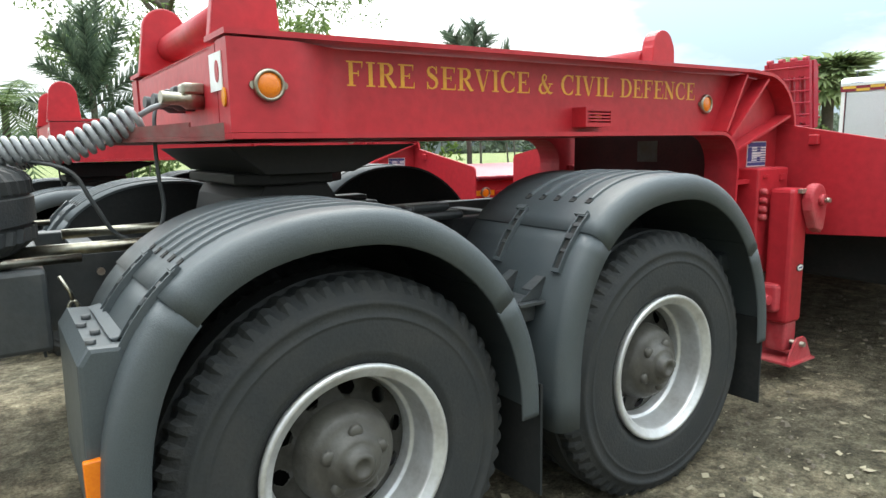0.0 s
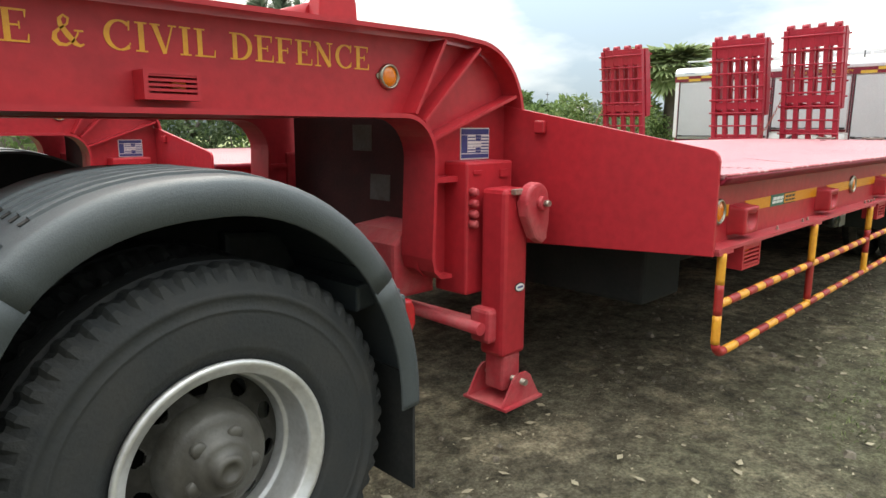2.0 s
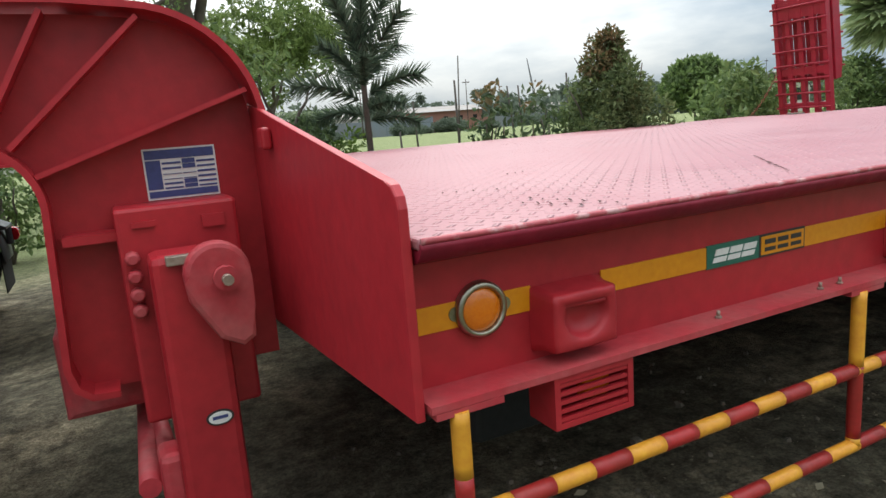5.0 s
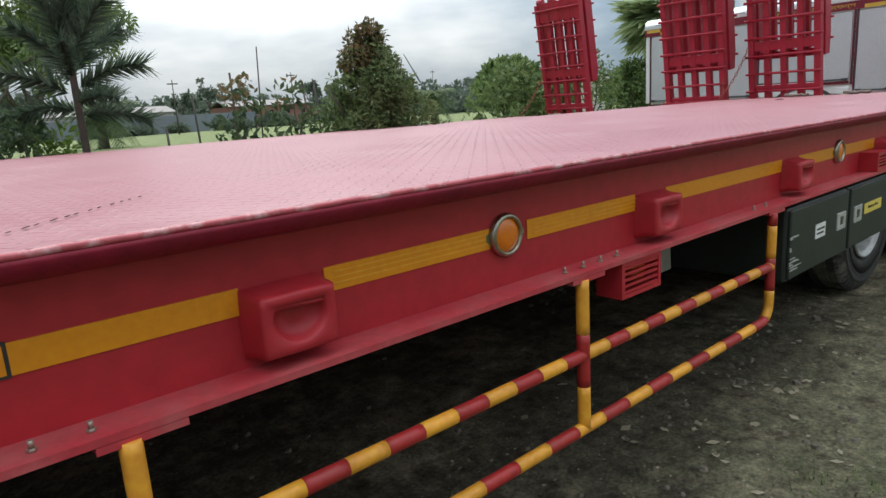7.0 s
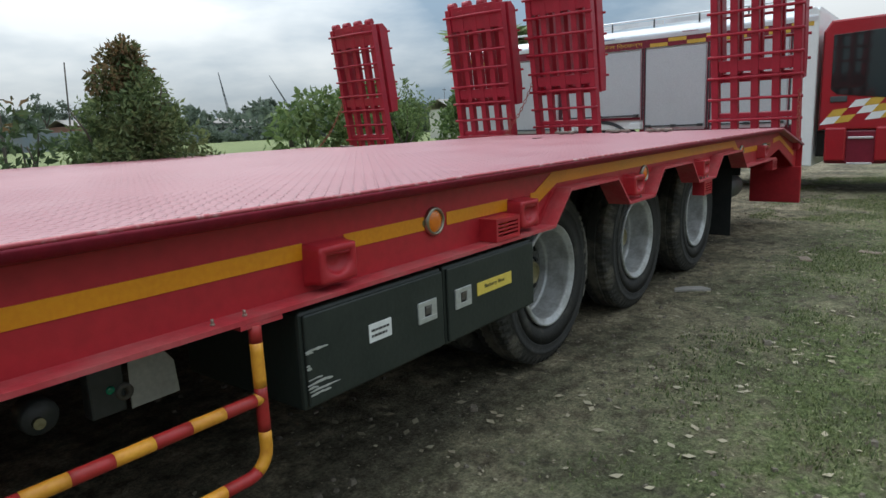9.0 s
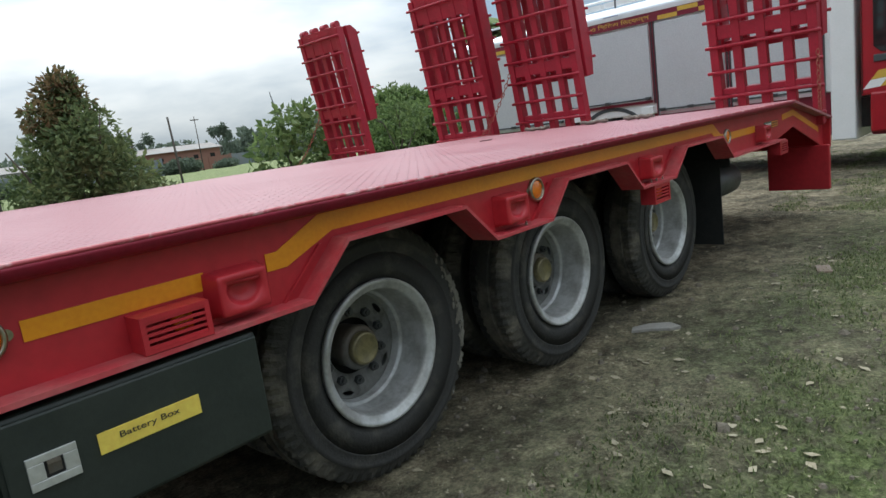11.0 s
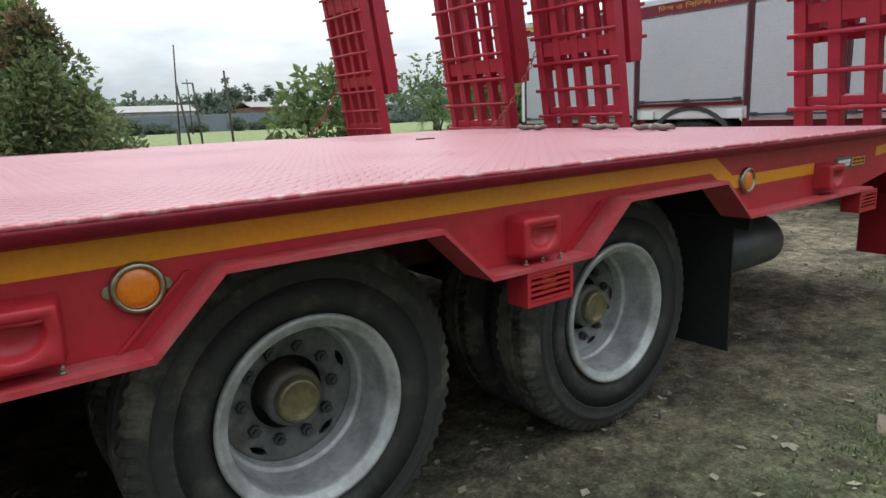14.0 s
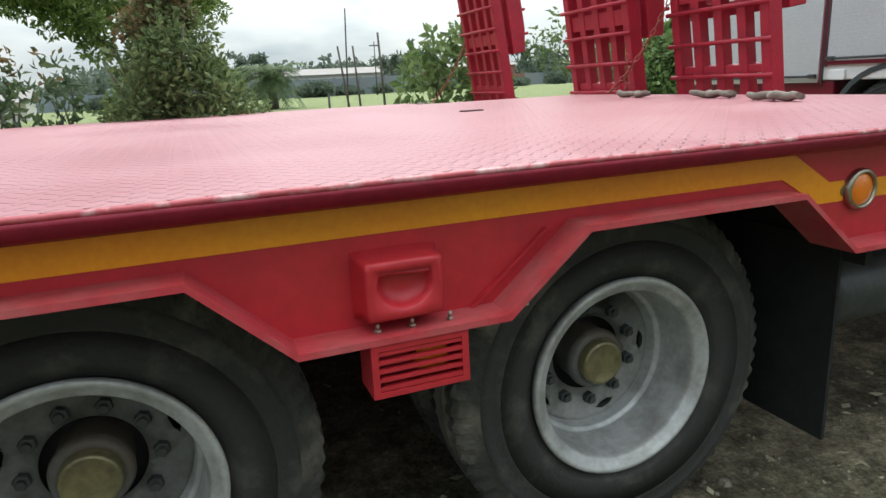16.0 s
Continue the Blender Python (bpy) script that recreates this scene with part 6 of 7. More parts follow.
    # service name on the band
    lettering("band_text", "\u09bf\u09ad\u09b8 \u0993 \u09bf\u09b8\u09bf\u09ad\u09b2 \u09bf\u09a1\u09c7\u09ab\u09a8\u09cd\u09b8", 0.10, 1.27, FT_YELLOW, fe, (X - 0.006, 5.82, 2.525), (90, 0, -90), 0.001)

    # rear wheel with its arch
    w = wheel(fe, 18.2, 5.32, 0.53, "drive", 1)
    w.rotation_euler = (0, 0, radians(-90))
    w.location = Vector((X + 0.06, 5.32, 0.53)) - origin_of(fe)
    bm = bmesh.new()
    slab_x(bm, arc(5.32, 0.56, 0.64, 0, 180, 16) + arc(5.32, 0.56, 0.70, 180, 0, 16), X + 0.02, X + 0.4)
    part("wheel_arch", bm, BLACK_PLASTIC, fe)
    for y in (4.58, 5.86):
        bm = bmesh.new()
        box(bm, X - 0.008, X + 0.029, y, y + 0.20, 1.082, 1.20, 0.01)
        part("corner_plate", bm, FT_WHITE, fe)
    # cab
    bm = bmesh.new()
    slab_x(bm, [(1.82, 0.98), (1.82, 2.46), (1.72, 2.62), (-0.55, 2.66), (-0.75, 2.5), (-1.05, 1.6), (-1.1, 0.7), (-0.55, 0.7), (-0.5, 1.02), (-0.25, 1.22), (0.12, 1.30), (0.5, 1.22), (0.74, 0.98)], X + 0.0, 20.2, 0.03)
    cab = part("cab", bm, FT_RED, fe, "red cab")
    for pts in ([(1.68, 1.60), (1.68, 2.40), (0.86, 2.44), (0.80, 1.50), (0.92, 1.43), (1.60, 1.52)], [(0.58, 1.72), (0.58, 2.42), (0.1, 2.44), (0.1, 1.74)], [(0.0, 1.74), (0.0, 2.43), (-0.6, 2.3), (-0.85, 1.74)]):
        bm = bmesh.new()
        slab_x(bm, pts, X - 0.012, X - 0.002, 0.004)
        part("cab_window", bm, GLASS_DARK, cab, "dark tinted window")
    for y in (1.80, 0.70):
        bm = bmesh.new()
        box(bm, X - 0.004, X + 0.002, y, y + 0.008, 1.0, 2.46)
        part("door_gap", bm, HOLE, cab)
    bm = bmesh.new()
    box(bm, X - 0.02, X - 0.001, 1.46, 1.68, 1.40, 1.49, 0.01)
    part("door_handle", bm, BLACK_PLASTIC, cab)
    # slanted chequers
    for r in range(3):
        for c in range(10):
            if (r + c) % 3 == 2:
                continue
            y1 = 1.80 - c * 0.19 - 0.085 * r
            z0 = 1.06 + 0.115 * r + 0.02 * c
            if y1 < 0.35 or (y1 < 0.9 and z0 < 1.24):
                continue
            bm = bmesh.new()
            slab_x(bm, [(y1, z0), (y1 - 0.188, z0 + 0.02), (y1 - 0.273, z0 + 0.133), (y1 - 0.085, z0 + 0.113)], X - 0.004, X - 0.0005)
            part("check", bm, FT_WHITE if (r + c) % 3 == 0 else FT_YELLOW, cab)
    bm = bmesh.new()
    box(bm, X + 0.02, X + 0.5, 0.92, 1.72, 0.46, 0.975, 0.03)
    stp = part("cab_step", bm, FT_MAROON, fe)
    for y0, y1 in ((1.44, 1.72), (0.80, 1.08)):
        bm = bmesh.new()
        box(bm, X - 0.03, X + 0.4, y0, y1, 0.50, 1.02, 0.03)
        part("step_side", bm, FT_RED, stp)
    bm = bmesh.new()
    box(bm, X - 0.01, X + 0.05, 1.10, 1.42, 0.84, 0.875, 0.008)
    part("tread", bm, SILVER, stp)
    bm = bmesh.new()
    box(bm, X - 0.01, X + 0.05, 1.10, 1.42, 0.45, 0.48, 0.008)
    part("tread", bm, SILVER, stp)
    w = wheel(fe, 18.2, 0.12, 0.53, "drive", 1)
    w.rotation_euler = (0, 0, radians(-90))
    w.location = Vector((X + 0.04, 0.12, 0.53)) - origin_of(fe)
    for nm, prof, mt in (("wheel_face", [(0.285, 0.06), (0.27, 0.02), (0.24, 0.03), (0.235, 0.05)], FT_RED), ("wheel_ring", [(0.236, 0.05), (0.225, 0.018), (0.14, 0.012), (0.13, 0.05)], FT_WHITE), ("hub_cover", [(0.13, 0.06), (0.12, -0.01), (0.09, -0.04), (0.0, -0.045)], FT_RED)):
        o = new(nm, turned_mesh(nm, prof, mt, 32))
        o.parent = w
    bm = bmesh.new()
    slab_x(bm, arc(0.12, 0.62, 0.64, 0, 180, 16) + arc(0.12, 0.62, 0.73, 180, 0, 16), X - 0.02, X + 0.35)
    part("wheel_arch", bm, FT_WHITE, fe, "white wheel-arch trim")
    bm = bmesh.new()
    box(bm, X + 0.35, 20.0, -1.0, 8.3, 0.55, 0.95)
    part("chassis", bm, BLACK_STEEL, fe)
    fe.location, fe.scale = (20.2, 4.10, 0.0), (1.09, 1.09, 1.05)
    return fe


build_fire_engine()

# ---- ground ----
def ground_height(x, y):
    dip = -0.09 * max(0.0, min(1.0, (y - 4.9) / 0.9))
    dip -= 0.055 * max(0.0, min(1.0, (3.4 - x) / 0.8))
    return dip + 0.016 * noise.noise(Vector((x * 0.5, y * 0.5, 0))) + 0.012 * noise.noise(Vector((x * 1.9, y * 1.9, 3))) + 0.006 * noise.noise(Vector((x * 6, y * 6, 7)))


def ground_material():
    m = bpy.data.materials.new("dirt_and_grass")
    m.use_nodes = True
    n, l = m.node_tree.nodes, m.node_tree.links
    b = n["Principled BSDF"]
    b.inputs["Roughness"].default_value, b.inputs["Specular IOR Level"].default_value = 0.95, 0.15
    co = n.new("ShaderNodeTexCoord")

    def tex(scale, detail=8, rough=0.6):
        t = n.new("ShaderNodeTexNoise")
        t.inputs["Scale"].default_value, t.inputs["Detail"].default_value, t.inputs["Roughness"].default_value = scale, detail, rough
        l.new(co.outputs["Object"], t.inputs["Vector"])
        return t

    def ramp(src, p0, c0, p1, c1):
        r = n.new("ShaderNodeValToRGB")
        r.color_ramp.elements[0].position, r.color_ramp.elements[0].color = p0, (*c0, 1)
        r.color_ramp.elements[1].position, r.color_ramp.elements[1].color = p1, (*c1, 1)
        l.new(src, r.inputs["Fac"])
        return r

    def mix(fac, a, c, mode="MIX"):
        x = n.new("ShaderNodeMixRGB")
        x.blend_type = mode
        if isinstance(fac, float):
            x.inputs[0].default_value = fac
        else:
            l.new(fac, x.inputs[0])
        l.new(a, x.inputs[1])
        l.new(c, x.inputs[2])
        return x
    fine, mid, broad = tex(38, 6, 0.7), tex(7, 8, 0.65), tex(0.55, 5, 0.6)
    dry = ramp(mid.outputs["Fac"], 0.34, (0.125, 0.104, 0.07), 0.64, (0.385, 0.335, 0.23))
    wet_and_shaded = ramp(mid.outputs["Fac"], 0.34, (0.072, 0.064, 0.045), 0.68, (0.22, 0.195, 0.135))
    # the shade by the neck is put into the earth's tone, fading along x
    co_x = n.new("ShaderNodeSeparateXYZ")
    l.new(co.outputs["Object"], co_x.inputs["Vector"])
    neck_shade = n.new("ShaderNodeMapRange")
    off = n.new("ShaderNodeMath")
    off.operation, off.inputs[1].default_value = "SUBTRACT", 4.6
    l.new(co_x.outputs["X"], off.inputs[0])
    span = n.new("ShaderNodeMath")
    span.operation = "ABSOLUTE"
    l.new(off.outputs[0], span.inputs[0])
    neck_shade.inputs["From Min"].default_value, neck_shade.inputs["From Max"].default_value = 1.2, 4.2
    neck_shade.inputs["To Min"].default_value, neck_shade.inputs["To Max"].default_value = -0.075, 0.0
    l.new(span.outputs[0], neck_shade.inputs["Value"])
    wet_shade_level = n.new("ShaderNodeMath")
    l.new(tex(1.3, 6, 0.65).outputs["Fac"], wet_shade_level.inputs[0])
    l.new(neck_shade.outputs["Result"], wet_shade_level.inputs[1])
    damp_shade = ramp(wet_shade_level.outputs[0], 0.45, (0, 0, 0), 0.55, (1, 1, 1))
    dirt = mix(damp_shade.outputs["Color"], wet_and_shaded.outputs["Color"], dry.outputs["Color"])
    grass = ramp(fine.outputs["Fac"], 0.35, (0.055, 0.076, 0.026), 0.68, (0.20, 0.242, 0.098))
    patch = ramp(mid.outputs["Fac"], 0.36, (0.1, 0.1, 0.1), 0.56, (1, 1, 1))
    region = ramp(broad.outputs["Fac"], 0.30, (0.15, 0.15, 0.15), 0.52, (1, 1, 1))
    gm = mix(1.0, patch.outputs["Color"], region.outputs["Color"], "MULTIPLY")
    sep = n.new("ShaderNodeSeparateXYZ")
    l.new(co.outputs["Object"], sep.inputs["Vector"])
    # bare earth where vehicles stand, turf beyond the parked rows
    field = n.new("ShaderNodeMapRange")
    field.inputs["From Min"].default_value, field.inputs["From Max"].default_value = 9.0, 12.5
    l.new(sep.outputs["Y"], field.inputs["Value"])
    lane = n.new("ShaderNodeMapRange")
    lane.inputs["From Min"].default_value, lane.inputs["From Max"].default_value = 1.9, 0.4
    l.new(sep.outputs["Y"], lane.inputs["Value"])
    along = n.new("ShaderNodeMapRange")
    along.inputs["From Min"].default_value, along.inputs["From Max"].default_value = 3.5, 9.0
    along.inputs["To Min"].default_value = 0.5
    l.new(sep.outputs["X"], along.inputs["Value"])
    lm = n.new("ShaderNodeMath"); lm.operation = "MULTIPLY"
    l.new(lane.outputs["Result"], lm.inputs[0])
    l.new(along.outputs["Result"], lm.inputs[1])
    gl = mix(1.0, gm.outputs["Color"], lm.outputs[0], "MULTIPLY")
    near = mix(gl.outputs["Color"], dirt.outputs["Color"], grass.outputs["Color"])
    turf = ramp(tex(0.9, 6).outputs["Fac"], 0.3, (0.17, 0.205, 0.085), 0.7, (0.27, 0.305, 0.145))
    ground = mix(field.outputs["Result"], near.outputs["Color"], turf.outputs["Color"])
    speck = ramp(tex(95, 3, 0.8).outputs["Fac"], 0.66, (0, 0, 0), 0.74, (1, 1, 1))
    pale = n.new("ShaderNodeRGB")
    pale.outputs[0].default_value = (0.42, 0.40, 0.33, 1)
    sp = n.new("ShaderNodeMath"); sp.operation, sp.inputs[1].default_value = "MULTIPLY", 0.45
    l.new(speck.outputs["Color"], sp.inputs[0])
    crumb = ramp(tex(60, 5, 0.75).outputs["Fac"], 0.36, (0.5, 0.5, 0.5), 0.66, (1.45, 1.45, 1.45))
    rough = mix(0.85, ground.outputs["Color"], crumb.outputs["Color"], "MULTIPLY")
    clump = ramp(tex(16, 5, 0.7).outputs["Fac"], 0.36, (0.6, 0.6, 0.6), 0.62, (1.25, 1.25, 1.25))
    rough = mix(0.8, rough.outputs["Color"], clump.outputs["Color"], "MULTIPLY")
    final = mix(sp.outputs[0], rough.outputs["Color"], pale.outputs[0])
    l.new(final.outputs["Color"], b.inputs["Base Color"])
    bp = n.new("ShaderNodeBump")
    bp.inputs["Strength"].default_value, bp.inputs["Distance"].default_value = 1.0, 0.035
    hs = n.new("ShaderNodeMath"); hs.operation = "ADD"
    l.new(fine.outputs["Fac"], hs.inputs[0])
    l.new(mid.outputs["Fac"], hs.inputs[1])
    l.new(hs.outputs[0], bp.inputs["Height"])
    l.new(bp.outputs["Normal"], b.inputs["Normal"])
    return m


def graded(a, b, fine0, fine1, step):
    """Grid lines: fine between two places, wider and wider out to the ends."""
    left, right, mid = [], [], []
    v, k = fine0, step
    while v > a:
        left.append(v)
        k *= 1.35
        v -= k
    left.append(a)
    v = fine0 + step
    while v < fine1:
        mid.append(v)
        v += step
    k = step
    while v < b:
        right.append(v)
        k *= 1.35
        v += k
    right.append(b)
    return left[::-1] + mid + right


gxs, gys = graded(-1200, 1200, -3, 22, 0.12), graded(-1200, 1200, -3, 7, 0.12)
gverts = [(x, y, ground_height(x, y) if abs(x) < 60 and abs(y) < 60 else -0.09 * (y > 5) - 0.055 * (x < 3)) for y in gys for x in gxs]
gnx = len(gxs)
gfaces = [(j * gnx + i, j * gnx + i + 1, (j + 1) * gnx + i + 1, (j + 1) * gnx + i) for j in range(len(gys) - 1) for i in range(gnx - 1)]
gme = bpy.data.meshes.new("ground")
gme.from_pydata(gverts, [], gfaces)
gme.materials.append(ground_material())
for gp in gme.polygons:
    gp.use_smooth = True
tagged(new("ground", gme), "trampled dirt with patchy short grass and a green field beyond", "ground", kind="structure")


def leaf_material(name, dark, light, rough=0.55, shine=0.3):
    m = bpy.data.materials.new(name)
    m.use_nodes = True
    n, l = m.node_tree.nodes, m.node_tree.links
    b = n["Principled BSDF"]
    b.inputs["Roughness"].default_value, b.inputs["Specular IOR Level"].default_value = rough, shine
    geo, ramp = n.new("ShaderNodeNewGeometry"), n.new("ShaderNodeValToRGB")
    ramp.color_ramp.elements[0].color, ramp.color_ramp.elements[1].color = (*dark, 1), (*light, 1)
    l.new(geo.outputs["Random Per Island"], ramp.inputs["Fac"])
    l.new(ramp.outputs["Color"], b.inputs["Base Color"])
    tr = n.new("ShaderNodeBsdfTranslucent")
    l.new(ramp.outputs["Color"], tr.inputs["Color"])
    mx = n.new("ShaderNodeMixShader")
    mx.inputs[0].default_value = 0.4
    l.new(b.outputs["BSDF"], mx.inputs[1])
    l.new(tr.outputs["BSDF"], mx.inputs[2])
    l.new(mx.outputs["Shader"], n["Material Output"].inputs["Surface"])
    return m


GRASS = leaf_material("grass_blades", (0.05, 0.075, 0.025), (0.25, 0.285, 0.125))
LEAF_MID = leaf_material("mid_green_leaves", (0.06, 0.105, 0.035), (0.20, 0.28, 0.10))
LEAF_DARK = leaf_material("dark_green_leaves", (0.035, 0.065, 0.03), (0.12, 0.17, 0.075))
LEAF_BRIGHT = leaf_material("bright_green_leaves", (0.06, 0.12, 0.02), (0.20, 0.30, 0.07))
LEAF_LOOSE = leaf_material("broad_green_leaves", (0.07, 0.12, 0.04), (0.22, 0.30, 0.11))
LEAF_CONE = leaf_material("grey_green_leaves", (0.075, 0.115, 0.045), (0.21, 0.27, 0.11))
LEAF_RED = leaf_material("reddish_young_leaves", (0.065, 0.08, 0.03), (0.24, 0.16, 0.08))
LEAF_TREE = leaf_material("yellow_green_leaves", (0.10, 0.15, 0.045), (0.25, 0.33, 0.11))
FAN = leaf_material("fan_palm_leaves", (0.17, 0.23, 0.10), (0.42, 0.49, 0.27))
FOXTAIL = leaf_material("foxtail_fronds", (0.042, 0.072, 0.048), (0.14, 0.19, 0.125))
FROND = leaf_material("palm_fronds", (0.05, 0.085, 0.035), (0.17, 0.23, 0.10))
# far foliage, the air's haze mixed into its greens
LEAF_FAR = leaf_material("hazed_far_leaves", (0.085, 0.115, 0.085), (0.17, 0.21, 0.155))
BARK = material("grey_brown_bark", (0.10, 0.082, 0.065), 0.9, second=(0.05, 0.042, 0.035), scale=6, bump=0.7, bump_scale=25)
BAMBOO = material("weathered_pole_wood", (0.06, 0.05, 0.045), 0.8, second=(0.12, 0.1, 0.08), scale=9)
STRAW = material("dry_litter", (0.36, 0.32, 0.22), 0.9, second=(0.2, 0.16, 0.10), scale=3)


def stuff_mesh(name, verts, faces, mat):
    me = bpy.data.meshes.new(name)
    me.from_pydata([tuple(v) for v in verts], [], faces)
    me.materials.append(mat)
    return me


rng = np.random.default_rng(11)

# grass: tufts of thin blades, thick in patches
gv, gf = [], []
count = 0
while count < 120000:
    x, y = rng.uniform(4.5, 22), rng.uniform(-2.6, 2.1)
    if x > 15.8 and rng.random() < 0.3:
        y = rng.uniform(-2.6, 4.5)
    bare = 1.35 - 0.55 * rng.random()
    if y > bare and x < 15.8:
        continue
    d = noise.noise(Vector((x * 0.55, y * 0.55, 9))) + 1.0 * noise.noise(Vector((x * 2.1, y * 2.1, 4)))
    if d + 0.10 * min(1, (x - 4.5) / 5) < rng.uniform(-0.1, 0.6):
        continue
    for k in range(3):
        px, py = x + rng.normal(0, 0.02), y + rng.normal(0, 0.02)
        h, a, w = rng.uniform(0.008, 0.032), rng.uniform(0, 2 * math.pi), rng.uniform(0.003, 0.007)
        lean = rng.uniform(0.2, 1.1) * h
        z = ground_height(px, py) - 0.003
        i = len(gv)
        ca, sa = math.cos(a), math.sin(a)
        gv += [(px - sa * w, py + ca * w, z), (px + sa * w, py - ca * w, z), (px + ca * lean, py + sa * lean, z + h)]
        gf.append((i, i + 1, i + 2))
        count += 1
tagged(new("grass", stuff_mesh("grass", gv, gf, GRASS)), "short patchy grass growing through the dirt", "grass", kind="stuff")

# litter: small dry leaves and pale crumbs
lv, lf = [], []
for k in range(11000):
    x, y = rng.uniform(1.5, 20), rng.uniform(-2.4, 2.4)
    z = ground_height(x, y) + 0.004
    s, a = (rng.uniform(0.003, 0.011) if k % 7 else rng.uniform(0.012, 0.036)), rng.uniform(0, 2 * math.pi)
    i = len(lv)
    for t, q in ((0, 1), (1.4, 0.6), (3.1, 0.9), (4.7, 0.5)):
        lv.append((x + s * q * math.cos(a + t), y + s * q * math.sin(a + t), z + rng.uniform(0, 0.008)))
    lf.append((i, i + 1, i + 2, i + 3))
tagged(new("litter", stuff_mesh("litter", lv, lf, STRAW)), "dry leaves and pale crumbs scattered on the dirt", "litter", kind="stuff")

# clods: small lumps of trodden earth
CLOD = material("earth_clods", (0.17, 0.145, 0.11), 0.95, second=(0.08, 0.068, 0.05), scale=14, bump=0.6, bump_scale=90)
cv, cf = [], []
for k in range(5200):
    x, y = rng.uniform(2.0, 20), rng.uniform(-2.0, 3.4)
    if noise.noise(Vector((x * 0.9, y * 0.9, 5))) < rng.uniform(-0.35, 0.35):
        continue
    s = rng.uniform(0.006, 0.02) if k % 14 else rng.uniform(0.02, 0.04)
    z = ground_height(x, y)
    a0, i = rng.uniform(0, 6.28), len(cv)
    for t in range(5):
        q = s * rng.uniform(0.7, 1.25)
        cv.append((x + q * math.cos(a0 + t * 1.257), y + q * math.sin(a0 + t * 1.257), z - 0.004))
    for t in range(5):
        q = s * rng.uniform(0.35, 0.7)
        cv.append((x + q * math.cos(a0 + t * 1.257), y + q * math.sin(a0 + t * 1.257), z + s * rng.uniform(0.45, 0.75)))
    cf += [(i + t, i + (t + 1) % 5, i + 5 + (t + 1) % 5, i + 5 + t) for t in range(5)] + [tuple(i + 5 + t for t in range(5))]
tagged(new("clods", stuff_mesh("clods", cv, cf, CLOD)), "small lumps of trodden earth on the ground", "earth", kind="stuff")

# a flat stone slab, brick pieces and fresh leaves
STONE = material("grey_stone", (0.27, 0.26, 0.235), 0.85, second=(0.22, 0.2, 0.17), scale=14, bump=0.5, bump_scale=50)
BRICK = material("old_brick", (0.22, 0.16, 0.12), 0.9, second=(0.27, 0.23, 0.18), scale=18, bump=0.5)
bm = bmesh.new()
slab_z(bm, [(11.645, 1.69), (11.71, 1.60), (11.765, 1.50), (11.83, 1.465), (11.87, 1.55), (11.80, 1.66), (11.71, 1.715)], ground_height(11.75, 1.5) - 0.01, ground_height(11.75, 1.5) + 0.018, 0.005)
single("stone_slab", bm, STONE, (11.77, 1.55, 0), "flat broken grey stone slab lying on the dirt", "stone")
for bx, by, ang in ((13.35, 1.05, 20), (13.95, 0.6, 70)):
    bm = bmesh.new()
    box(bm, -0.10, 0.09, -0.05, 0.05, -0.03, 0.012, 0.008)
    bmesh.ops.transform(bm, matrix=pose(bx, by, ground_height(bx, by), 0, 0, ang), verts=bm.verts)
    single("brick_piece", bm, BRICK, (bx, by, 0), "worn broken red brick half sunk in the dirt", "brick", "bricks on the ground")
LEAF_FRESH = material("fallen_green_leaf", (0.26, 0.34, 0.10), 0.6, second=(0.35, 0.36, 0.14), scale=25)
for bx, by, ang, s in ((5.72, 0.95, 30, 0.07), (5.1, 0.84, -40, 0.075)):
    bm = bmesh.new()
    pts = [(-s, 0), (-s * 0.5, s * 0.36), (0.1 * s, s * 0.42), (s, 0), (0.1 * s, -s * 0.42), (-s * 0.5, -s * 0.36)]
    slab_z(bm, pts, 0, 0.003)
    bmesh.ops.transform(bm, matrix=pose(bx, by, ground_height(bx, by) + 0.012, 12, 8, ang), verts=bm.verts)
    single("fallen_leaf", bm, LEAF_FRESH, (bx, by, 0), "pale green fallen leaf on bare dirt", "leaf", "fallen leaves")


# ---- trees ----
def leaves(clumps, per, size, mat_name, mat, slim=0.45, droop=0.0, seed=1):
    """A mesh of small folded leaves, gathered in clumps: rows of (x, y, z, radius)."""
    r = np.random.default_rng(seed)
    V, F = [], []
    for cx, cy, cz, rad in clumps:
        for k in range(max(4, int(2.6 * per * (rad / 0.4) ** 2))):
            d = r.normal(size=3)
            d /= np.linalg.norm(d)
            p = np.array((cx, cy, cz)) + d * rad * r.uniform(0.35, 1.0) ** 0.6 * np.array((1, 1, 0.85))
            a = r.normal(size=3) + d * 0.9 + np.array((0, 0, -droop))
            a /= np.linalg.norm(a)
            b = np.cross(a, r.normal(size=3))
            b /= np.linalg.norm(b)
            s = size * r.uniform(0.6, 1.35)
            up = np.cross(a, b) * s * 0.12
            i = len(V)
            V += [p, p + a * s * 0.5 + b * s * slim * 0.5 + up, p + a * s, p + a * s * 0.5 - b * s * slim * 0.5 + up]
            F.append((i, i + 1, i + 2))
            F.append((i, i + 2, i + 3))
    return stuff_mesh(mat_name, V, F, mat)


def limb(bm, p, q, r0, r1, seed, wob=0.08, n=7):
    r = random.Random(seed)
    p, q = Vector(p), Vector(q)
    L = (q - p).length
    pts = [p.lerp(q, i / (n - 1)) + Vector((r.uniform(-1, 1), r.uniform(-1, 1), r.uniform(-0.5, 0.5))) * wob * L * (0 < i < n - 1) * 0.5 for i in range(n)]
    tube(bm, pts, [r0 + (r1 - r0) * i / (n - 1) for i in range(n)], 9)
    return pts


